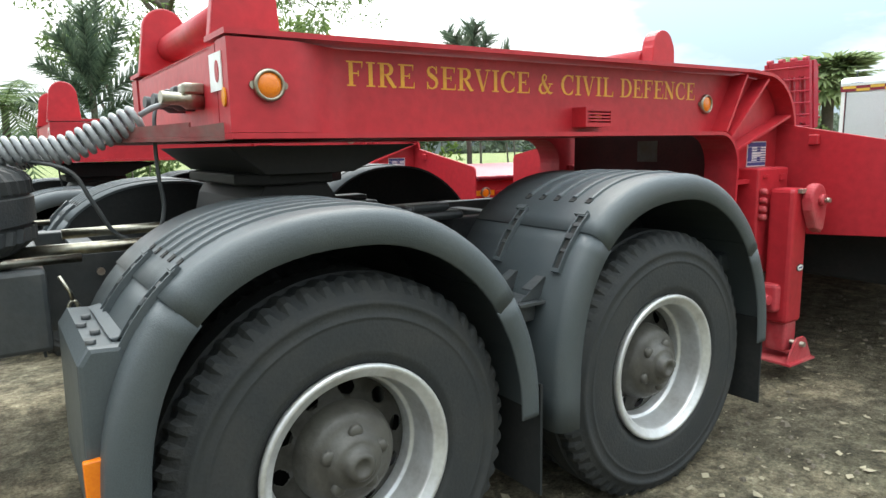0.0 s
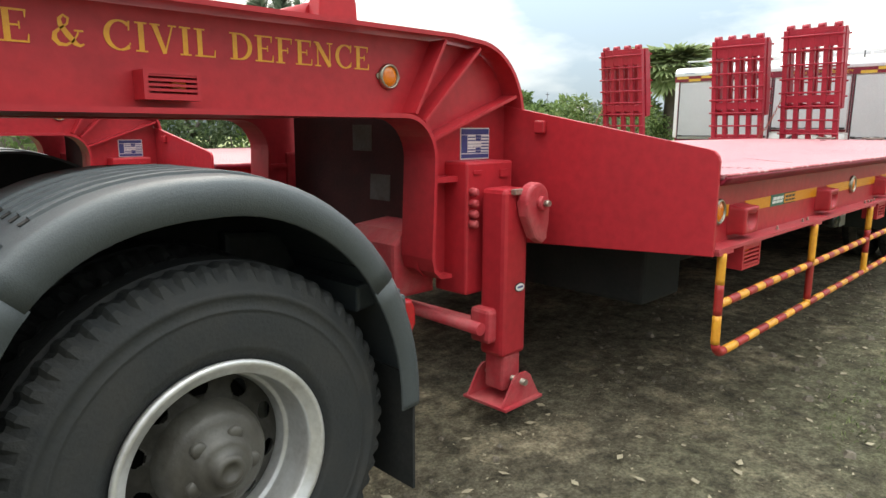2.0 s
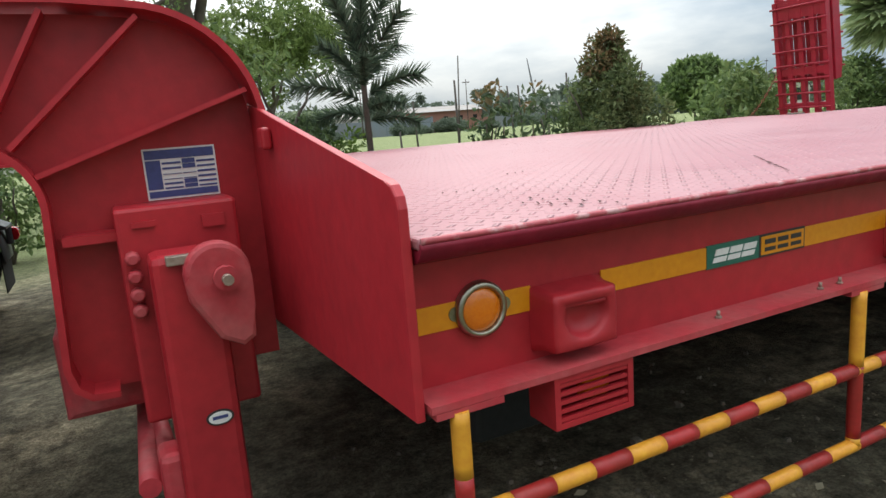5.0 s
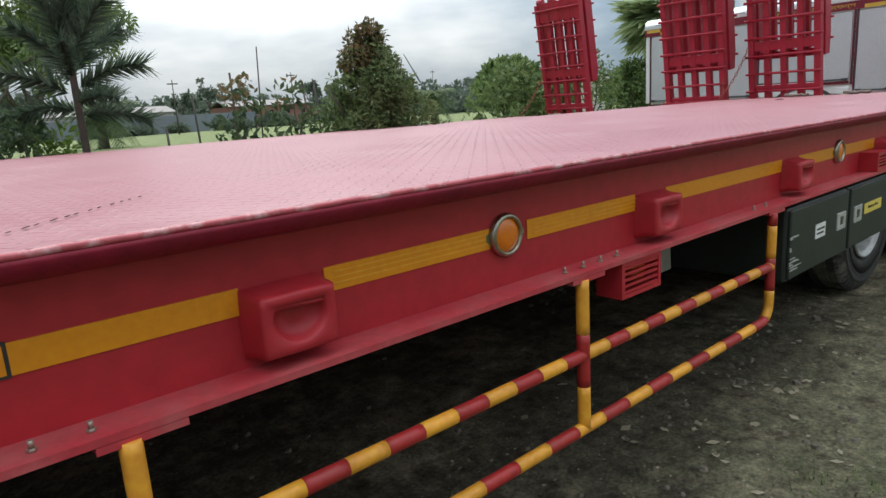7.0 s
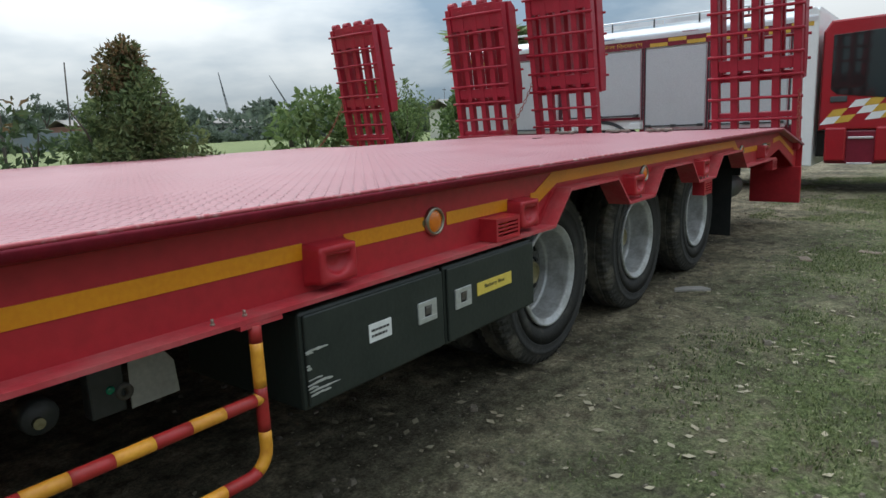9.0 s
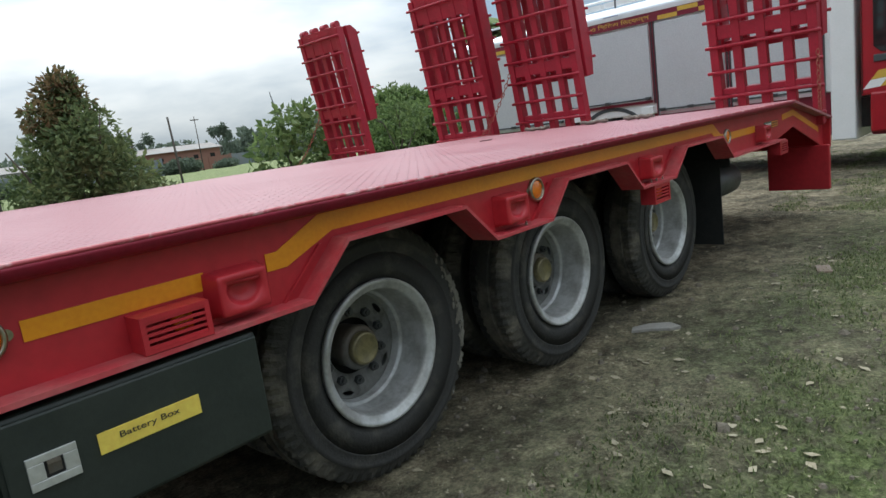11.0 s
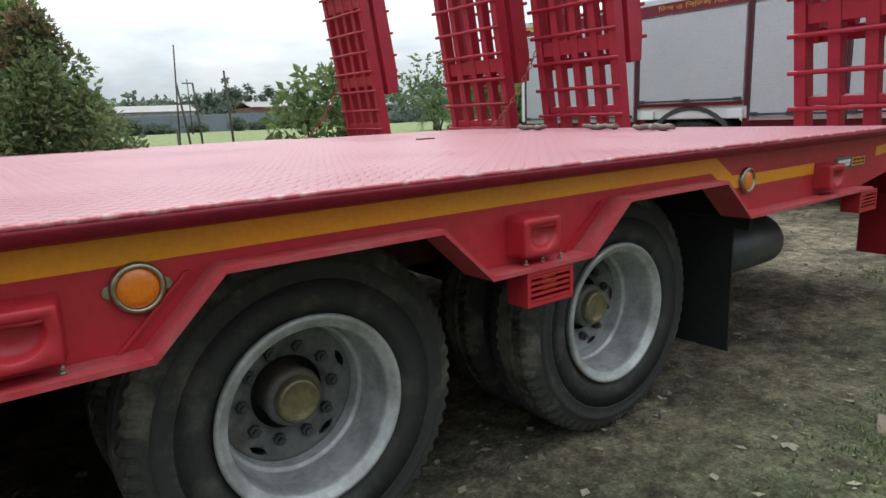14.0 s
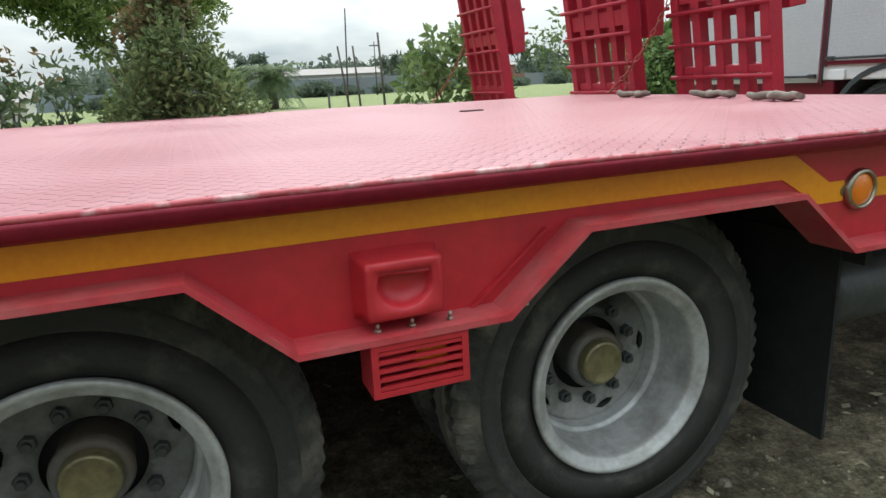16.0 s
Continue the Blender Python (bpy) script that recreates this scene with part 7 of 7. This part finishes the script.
def crown_part(tree, clumps, per, size, mat, slim=0.45, droop=0.0, seed=1, name="crown"):
    me = leaves([(x, y, z, r) for x, y, z, r in clumps], per, size, name, mat, slim, droop, seed)
    me.transform(Matrix.Translation(-origin_of(tree)))
    ob = new(name, me)
    ob.parent = tree
    return ob


def shrub(at, height, width, mats, label, seed, per=60, size=0.09, cone=True, stems=5, name="bush", base=0.15, slim=0.45, category="bush"):
    """A many-stemmed bush; cone: narrowing to the top."""
    r = random.Random(seed)
    x, y = at
    z0 = ground_height(x, y) - 0.02
    tree = thing(name, (x, y, z0), label, category)
    bm = bmesh.new()
    for k in range(stems):
        a = 2 * math.pi * k / stems + r.uniform(-0.3, 0.3)
        f = r.uniform(0.25, 0.6) * width * 0.5
        limb(bm, (x + 0.05 * math.cos(a), y + 0.05 * math.sin(a), z0), (x + f * math.cos(a), y + f * math.sin(a), z0 + height * r.uniform(0.55, 0.85)), 0.03 + height * 0.008, 0.008, seed + k)
    part("trunk", bm, BARK, tree)
    sets = {i: [] for i in range(len(mats))}
    n = int(62 * width * height / 3) + 16
    for k in range(n):
        t = (k + r.random()) / n
        zz = z0 + height * (base + (1 - base) * t)
        env = ((1 - t) ** 0.85 * 1.0 + 0.05) if cone else (0.55 + 0.9 * math.sin(math.pi * min(1, t * 0.85 + 0.12))) * 0.75
        a, rad = r.uniform(0, 2 * math.pi), math.sqrt(r.random())
        px, py = x + 0.5 * width * env * rad * math.cos(a), y + 0.5 * width * env * rad * math.sin(a)
        cr = r.uniform(0.13, 0.26) * (width / 1.6) ** 0.6 * (0.6 + 0.4 * env)
        which = 0
        if len(mats) > 1 and (t > 0.78 and r.random() < 0.55):
            which = 1
        sets[which].append((px, py, zz, cr))
    for i, cl in sets.items():
        if cl:
            crown_part(tree, cl, per, size, mats[i], slim, 0.0, seed + i)
    return tree


def tree(at, height, spread, mat, label, seed, trunk_r=0.12, clear=0.35, per=70, size=0.12, clumps=26, slim=0.4, name="tree", forks=3, droop=0.3, puff=1.0):
    r = random.Random(seed)
    x, y = at
    z0 = (ground_height(x, y) if y < 60 else -0.09) - 0.03
    tr = thing(name, (x, y, z0), label, "tree")
    bm = bmesh.new()
    top = (x + r.uniform(-0.2, 0.2), y, z0 + height * clear)
    limb(bm, (x, y, z0), top, trunk_r, trunk_r * 0.75, seed, 0.05)
    tips = []
    for k in range(forks):
        a = 2 * math.pi * k / forks + r.uniform(-0.4, 0.4)
        q = (x + spread * 0.32 * math.cos(a), y + spread * 0.32 * math.sin(a), z0 + height * r.uniform(0.66, 0.85))
        limb(bm, top, q, trunk_r * 0.62, trunk_r * 0.25, seed + 7 * k)
        for j in range(3):
            a2 = a + r.uniform(-1, 1)
            q2 = (q[0] + spread * 0.2 * math.cos(a2), q[1] + spread * 0.2 * math.sin(a2), q[2] + height * r.uniform(0.0, 0.16))
            limb(bm, q, q2, trunk_r * 0.25, trunk_r * 0.06, seed + 31 * k + j, n=5)
            tips.append(q2)
        tips.append(q)
    part("trunk", bm, BARK, tr)
    cl = []
    for k in range(clumps):
        c = r.choice(tips)
        cl.append((c[0] + r.gauss(0, spread * 0.13), c[1] + r.gauss(0, spread * 0.13), c[2] + r.gauss(0, height * 0.07), r.uniform(0.09, 0.17) * spread * puff))
    crown_part(tr, cl, per, size, mat, slim, droop, seed)
    return tr


def palm(at, height, frond, n, mat, label, seed, trunk_r=0.14, fan=False, name="palm_tree", plume=False):
    r = random.Random(seed)
    x, y = at
    z0 = -0.1 if y > 5 else 0.0
    tr = thing(name, (x, y, z0), label, "palm tree")
    bm = bmesh.new()
    pts = limb(bm, (x, y, z0), (x + r.uniform(-0.1, 0.1), y, z0 + height), trunk_r * 1.15, trunk_r * 0.8, seed, 0.02)
    part("trunk", bm, BARK, tr)
    c = Vector(pts[-1])
    for k in range(n):
        a = 2.4 * k + r.uniform(-0.2, 0.2)
        lift = math.sin(k / n * 2.5 - 0.55)
        d = Vector((math.cos(a), math.sin(a), 0))
        V, F = [], []
        L = frond * r.uniform(0.8, 1.15)
        spine = [c + d * L * t * (1 - 0.15 * t) + Vector((0, 0, L * (lift * 0.9 * t - 0.75 * t * t))) for t in [i / 12 for i in range(13)]]
        if plume:
            # fronds rise steeply from all along the upper stem, the lowest arching over
            e = radians(18 + 66 * k / n)
            base = c - Vector((0, 0, 1.15 * (1 - k / n)))
            spine = [base + d * L * t * math.cos(e) + Vector((0, 0, L * (t * math.sin(e) - 0.42 * math.cos(e) * t * t))) for t in [i / 12 for i in range(13)]]
            for t in range(2, 13):
                ax = (spine[t] - spine[t - 1]).normalized()
                side = ax.cross(Vector((0, 0, 1))).normalized()
                top = side.cross(ax)
                i = len(V)
                V += [spine[t - 1] + side * 0.008, spine[t - 1] - side * 0.008, spine[t] - side * 0.008, spine[t] + side * 0.008]
                F.append((i, i + 1, i + 2, i + 3))
                for j in range(18):
                    ang = 2 * math.pi * j / 18 + r.uniform(-0.3, 0.3)
                    b0 = spine[t - 1].lerp(spine[t], r.random())
                    tip = b0 + (side * math.cos(ang) + top * math.sin(ang) + ax * 0.9) * L * 0.19 * r.uniform(0.75, 1.15)
                    i = len(V)
                    V += [b0 + ax * 0.02, tip, b0 - ax * 0.02]
                    F.append((i, i + 1, i + 2))
        elif fan:
            hub = spine[5]
            ax = (spine[6] - spine[4]).normalized()
            side = ax.cross(Vector((0, 0, 1))).normalized()
            i = len(V)
            V += [c, hub + side * 0.015, hub - side * 0.015]
            F.append((i, i + 1, i + 2))
            for j in range(-10, 11):
                w = math.radians(j * 12)
                dv = (ax * math.cos(w) + side * math.sin(w) + Vector((0, 0, -0.12 * abs(j) / 8 - r.uniform(0, 0.15)))).normalized()
                q = dv.cross(Vector((0, 0, 1))).normalized() * 0.085 + Vector((0, 0, r.uniform(-0.09, 0.09)))
                m = hub + dv * L * 0.32
                i = len(V)
                V += [hub, m + q, hub + dv * L * 0.62, m - q]
                F += [(i, i + 1, i + 2), (i, i + 2, i + 3)]
        else:
            for t in range(1, 13):
                p = spine[t]
                ax = (spine[t] - spine[t - 1]).normalized()
                side = ax.cross(Vector((0, 0, 1))).normalized()
                i = len(V)
                V += [spine[t - 1] + side * 0.01, spine[t - 1] - side * 0.01, p - side * 0.01, p + side * 0.01]
                F.append((i, i + 1, i + 2, i + 3))
                for s in (-1, 1):
                    for u in (0.0, 0.5):
                        b0 = spine[t - 1].lerp(p, u)
                        wl = L * 0.30 * math.sin(math.pi * min(1, (t + 1) / 14)) + 0.05
                        tip = b0 + (side * s * 0.8 + ax * 0.55 + Vector((0, 0, -0.28 + r.uniform(-0.12, 0.1)))) * wl
                        i = len(V)
                        V += [b0 + ax * (0.008 + 0.014 * L), tip, b0 - ax * (0.008 + 0.014 * L)]
                        F.append((i, i + 1, i + 2))
        V = [v - origin_of(tr) for v in V]
        ob = new("frond", stuff_mesh("frond", V, F, mat))
        ob.parent = tr
    return tr


shrub((11.4, 9.4), 2.74, 2.6, [LEAF_CONE, LEAF_RED], "tall cone-shaped green bush with reddish young top leaves", 3, per=115, size=0.10, stems=6)
shrub((15.4, 10.1), 2.2, 1.6, [LEAF_LOOSE], "loose bush with broad bright green leaves", 8, per=26, size=0.17, cone=False, slim=0.5)
for px, py, h, w, sd in ((9.42, 10.0, 2.05, 0.8, 21), (10.05, 9.65, 2.0, 0.65, 25)):
    shrub((px, py), h, w, [LEAF_DARK, LEAF_RED], "thin dark-leaved shrub with bare stems at the field's edge", sd, per=26, size=0.15, cone=False, stems=4, base=0.3, name="shrub", category="shrub")
tree((10.1, 30.0), 6.3, 5.4, LEAF_TREE, "leafy bright green tree behind the cone-shaped bush", 14, 0.16, 0.3, 30, 0.28, 90, forks=5, puff=0.85)
big = thing("tree", (5.8, 20.6, -0.12), "large spreading tree with a thick forked grey trunk", "tree")
rb = random.Random(5)
bm = bmesh.new()
fork = Vector((5.85, 20.6, 2.2))
limb(bm, (5.8, 20.6, -0.15), fork, 0.62, 0.52, 5, 0.03)
ends = []
for q, ra in (((4.2, 20.3, 5.8), 0.27), ((6.25, 20.8, 6.6), 0.46), ((7.3, 21.2, 7.2), 0.2)):
    pts = limb(bm, fork, q, ra, ra * 0.6, int(q[0] * 10), 0.06)
    for j in range(6):
        an, ln = rb.uniform(0, 6.28), rb.uniform(1.6, 4.2)
        e = Vector(q) + Vector((ln * math.cos(an), ln * 0.8 * math.sin(an), rb.uniform(-0.4, 2.4)))
        limb(bm, pts[-1 - j % 3], e, ra * 0.32, 0.04, 40 + j + int(q[0] * 10), 0.12)
        for k in range(4):
            e2 = e + Vector((rb.uniform(-1.5, 1.5), rb.uniform(-1.2, 1.2), rb.uniform(-1.0, 0.6)))
            limb(bm, e, e2, 0.04, 0.012, 90 + 7 * j + k, 0.12, 5)
            ends.append(e2)
        ends.append(e)
part("trunk", bm, BARK, big)
crown_part(big, [(e.x + rb.gauss(0, 0.45), e.y + rb.gauss(0, 0.4), e.z + rb.gauss(-0.15, 0.4), rb.uniform(0.2, 0.42)) for e in ends if e.z > 4.6 or e.x < 4.6 for _ in range(3)], 30, 0.13, LEAF_MID, 0.4, 0.7, 5)
for px, py, h, w, sd, mt in ((4.35, 11.2, 2.2, 1.5, 41, LEAF_MID), (5.5, 10.9, 1.7, 1.5, 43, LEAF_DARK), (6.5, 11.0, 1.75, 1.2, 45, LEAF_DARK), (7.0, 10.6, 1.45, 0.8, 47, LEAF_BRIGHT), (2.1, 11.6, 1.9, 1.4, 49, LEAF_MID)):
    shrub((px, py), h, w, [mt], "rounded leafy bush in the row beside the trailers", sd, per=62, size=0.12, cone=False, stems=6)
tree((6.2, 11.2), 2.9, 1.8, LEAF_MID, "slim dark green tree standing among the bushes", 61, 0.06, 0.45, 40, 0.15, 20, puff=0.8)
palm((7.25, 10.1), 2.75, 1.2, 17, FOXTAIL, "young foxtail palm with a thin grey stem", 71, 0.05, plume=True)
palm((1.75, 14.6), 2.9, 1.5, 17, FOXTAIL, "dark feathery palm standing behind the trailers", 73, 0.07, plume=True)
tree((2.7, 18.0), 5.0, 2.6, LEAF_MID, "dense slender tree behind the palms", 75, 0.09, 0.3, 34, 0.16, 44, puff=0.9)
palm((0.2, 14.0), 2.3, 1.4, 13, FROND, "feather palm with long dark fronds", 74, 0.07)
palm((18.0, 52.0), 2.4, 3.1, 46, FROND, "stout date palm standing in the field", 77, 0.35)
palm((46.0, 48.0), 2.4, 2.6, 34, FROND, "stout date palm standing in the field", 79, 0.3)
palm((25.7, 12.6), 3.9, 1.65, 80, FAN, "fan palm with a shaggy trunk", 81, 0.22, fan=True)
shrub((25.0, 13.2), 2.5, 1.8, [LEAF_MID], "bushy growth round the foot of a palm", 83, per=40, size=0.2, cone=False)
tree((17.5, 9.4), 2.3, 1.25, LEAF_MID, "small round-crowned tree on a thin trunk behind the ramps", 85, 0.035, 0.42, 60, 0.10, 40, puff=1.0)
shrub((27.5, 19.4), 2.5, 3.2, [LEAF_MID], "low spreading bushes at the field's edge", 87, per=30, size=0.25, cone=False)
shrub((43.0, 35.5), 4.5, 4.8, [LEAF_MID], "round-crowned green tree standing in the field", 89, per=14, size=0.42, cone=False, stems=4, base=0.32, name="tree", category="tree")

# bamboo poles and stakes
for k, (px, py, h, dx) in enumerate(((16.06, 19.3, 2.45, -0.3), (16.35, 19.3, 2.45, -0.15), (16.3, 16.7, 2.6, -0.1), (12.15, 18.8, 2.1, -0.1), (11.85, 15.65, 2.45, -0.05), (14.6, 15.5, 1.2, 0.0), (10.2, 15.6, 1.25, -0.05), (17.5, 26.0, 4.2, 0.2))):
    bm = bmesh.new()
    tube(bm, [(px, py, -0.12), (px + dx * 0.5, py, h * 0.5), (px + dx, py, h)], [0.035, 0.032, 0.026], 8)
    single("stake", bm, BAMBOO, (px, py, -0.1), "thin weathered leaning wooden stake in the field", "stake", "field stakes")

# ---- far side of the field ----
WALL_GREY = material("grey_boundary_wall", (0.20, 0.24, 0.28), 0.9, second=(0.22, 0.20, 0.18), scale=0.3)
WALL_RED = material("red_boundary_wall", (0.27, 0.13, 0.10), 0.9, second=(0.22, 0.13, 0.11), scale=0.3)
ROOF_TIN = material("rusty_tin_roof", (0.27, 0.24, 0.22), 0.75, second=(0.34, 0.33, 0.32), scale=0.4)
PALE_WALL = material("pale_plaster", (0.55, 0.53, 0.48), 0.9, second=(0.4, 0.4, 0.37), scale=0.5)
STEEL_FAR = material("weathered_lattice_steel", (0.09, 0.10, 0.11), 0.7)
for k, (x0, x1, y, h, mt) in enumerate(((-60, 8, 100, 1.8, WALL_GREY), (9, 56, 106, 2.6, WALL_GREY), (57, 69, 107, 2.0, WALL_RED), (71, 150, 110, 2.0, WALL_GREY))):
    bm = bmesh.new()
    box(bm, x0, x1, y, y + 0.3, -0.3, h, 0.02)
    n = int((x1 - x0) / 4)
    for j in range(n + 1):
        xx = x0 + (x1 - x0) * j / n
        box(bm, xx - 0.2, xx + 0.2, y - 0.12, y - 0.002, -0.3, h + 0.15)
    single("boundary_wall", bm, mt, ((x0 + x1) / 2, y, 0), "long low boundary wall with piers across the field", "wall", "boundary walls", "structure")
for k, (x, y, w, d, h, mt) in enumerate(((33, 112, 20, 8, 3.2, ROOF_TIN), (62, 116, 16, 8, 3.6, WALL_RED), (88, 118, 12, 8, 3.4, PALE_WALL), (110, 120, 9, 8, 3.0, PALE_WALL), (-14, 62, 9, 5, 1.5, PALE_WALL), (-4, 64, 8, 4, 1.3, PALE_WALL), (135, 95, 12, 8, 4.6, PALE_WALL), (66, 45, 3.4, 3, 3.0, PALE_WALL))):
    shed = thing("shed", (x, y, -0.1), "low far shed with a tin roof beyond the field", "shed", "far sheds")
    bm = bmesh.new()
    box(bm, x - w / 2, x + w / 2, y - d / 2, y + d / 2, -0.2, h)
    part("wall", bm, PALE_WALL if mt is ROOF_TIN else mt, shed)
    bm = bmesh.new()
    slab_x(bm, [(y - d / 2 - 0.4, h), (y, h + 1.0), (y + d / 2 + 0.4, h), (y + d / 2 + 0.4, h + 0.08), (y, h + 1.1), (y - d / 2 - 0.4, h + 0.08)], x - w / 2 - 0.4, x + w / 2 + 0.4)
    part("roof", bm, ROOF_TIN, shed)
    for j in range(max(1, int(w / 3))):
        xx = x - w / 2 + (j + 0.5) * w / max(1, int(w / 3))
        bm = bmesh.new()
        box(bm, xx - 0.45, xx + 0.45, y - d / 2 - 0.03, y - d / 2 - 0.001, h * 0.35, h * 0.75)
        part("window", bm, HOLE, shed)

# scrub along the foot of the far wall
rs = random.Random(19)
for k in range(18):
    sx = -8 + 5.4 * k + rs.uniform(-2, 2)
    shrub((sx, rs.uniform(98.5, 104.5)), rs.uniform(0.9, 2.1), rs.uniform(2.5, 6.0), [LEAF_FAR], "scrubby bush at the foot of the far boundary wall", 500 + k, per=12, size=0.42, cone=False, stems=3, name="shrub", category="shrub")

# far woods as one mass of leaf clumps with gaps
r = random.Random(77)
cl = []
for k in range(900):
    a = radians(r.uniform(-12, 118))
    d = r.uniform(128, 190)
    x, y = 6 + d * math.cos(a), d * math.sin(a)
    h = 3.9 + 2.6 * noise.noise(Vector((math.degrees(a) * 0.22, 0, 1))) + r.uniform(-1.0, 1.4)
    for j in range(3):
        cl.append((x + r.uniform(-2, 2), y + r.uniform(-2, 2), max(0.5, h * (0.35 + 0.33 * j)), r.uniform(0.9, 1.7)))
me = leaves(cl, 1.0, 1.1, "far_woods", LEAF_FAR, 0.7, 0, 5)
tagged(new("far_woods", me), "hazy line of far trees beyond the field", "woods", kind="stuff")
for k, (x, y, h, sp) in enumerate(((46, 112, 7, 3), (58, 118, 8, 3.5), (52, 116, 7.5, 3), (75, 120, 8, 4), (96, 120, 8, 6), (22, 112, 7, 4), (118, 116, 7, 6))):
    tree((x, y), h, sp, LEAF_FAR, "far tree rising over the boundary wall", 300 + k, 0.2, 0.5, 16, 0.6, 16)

# cranes and masts far off
for x, y, tip in ((117.5, 160, (-3, 17.8)), (142, 160, (-10.5, 17.5))):
    cr = thing("crane", (x, y, 0), "far lattice-boom crane standing beyond the field", "crane", "far cranes")
    bm = bmesh.new()
    b0, b1 = Vector((x, y, 2.5)), Vector((x + tip[0], y, tip[1]))
    for o in (-0.45, 0.45):
        tube(bm, [b0 + Vector((o, 0, 0)), b1], 0.11, 5)
    n = 14
    for j in range(n):
        p, q = b0.lerp(b1, j / n), b0.lerp(b1, (j + 1) / n)
        wj = 0.45 * (1 - j / n)
        tube(bm, [p + Vector((wj * (-1) ** j, 0, 0)), q - Vector((wj * (-1) ** j, 0, 0))], 0.09, 4)
    part("boom", bm, STEEL_FAR, cr)
    bm = bmesh.new()
    box(bm, x - 1.6, x + 1.6, y - 1.2, y + 1.2, -0.1, 2.6, 0.1)
    part("cabin", bm, STEEL_FAR, cr)
for x, y, h in ((60, 100, 8.5), (108, 120, 10), (37, 90, 7), (150, 110, 11)):
    bm = bmesh.new()
    tube(bm, [(x, y, -0.2), (x, y, h)], [0.09, 0.06], 6)
    box(bm, x - 0.7, x + 0.7, y - 0.05, y + 0.05, h - 0.6, h - 0.45)
    single("power_pole", bm, BAMBOO, (x, y, 0), "far power pole with a cross arm", "pole", "power poles")

# ---- loose things on the deck ----
for dy, dz in ((0, 0), (3.94, -0.12)):
    for x0, y0, y1, sd in ((14.10, 3.06, 3.36, 1), (14.08, 3.76, 4.05, 2), (13.92, 2.50, 2.80, 3)):
        rr = random.Random(sd)
        bm = bmesh.new()
        pts = [(x0 + rr.uniform(-0.03, 0.03), y0 + dy + (y1 - y0) * i / 8, 1.222 + dz + rr.uniform(-0.004, 0.012)) for i in range(9)]
        tube(bm, pts, [0.015] + [rr.uniform(0.015, 0.023) for _ in range(7)] + [0.012], 8)
        tube(bm, [(p[0] + 0.035, p[1] + 0.01, p[2] - 0.006) for p in pts], [0.014] * 9, 7)
        single("lashing_strap", bm, CANVAS, (x0, (y0 + y1) / 2 + dy, 1.2 + dz), "rolled dirty canvas lashing strap on the deck", "strap", "lashing straps")
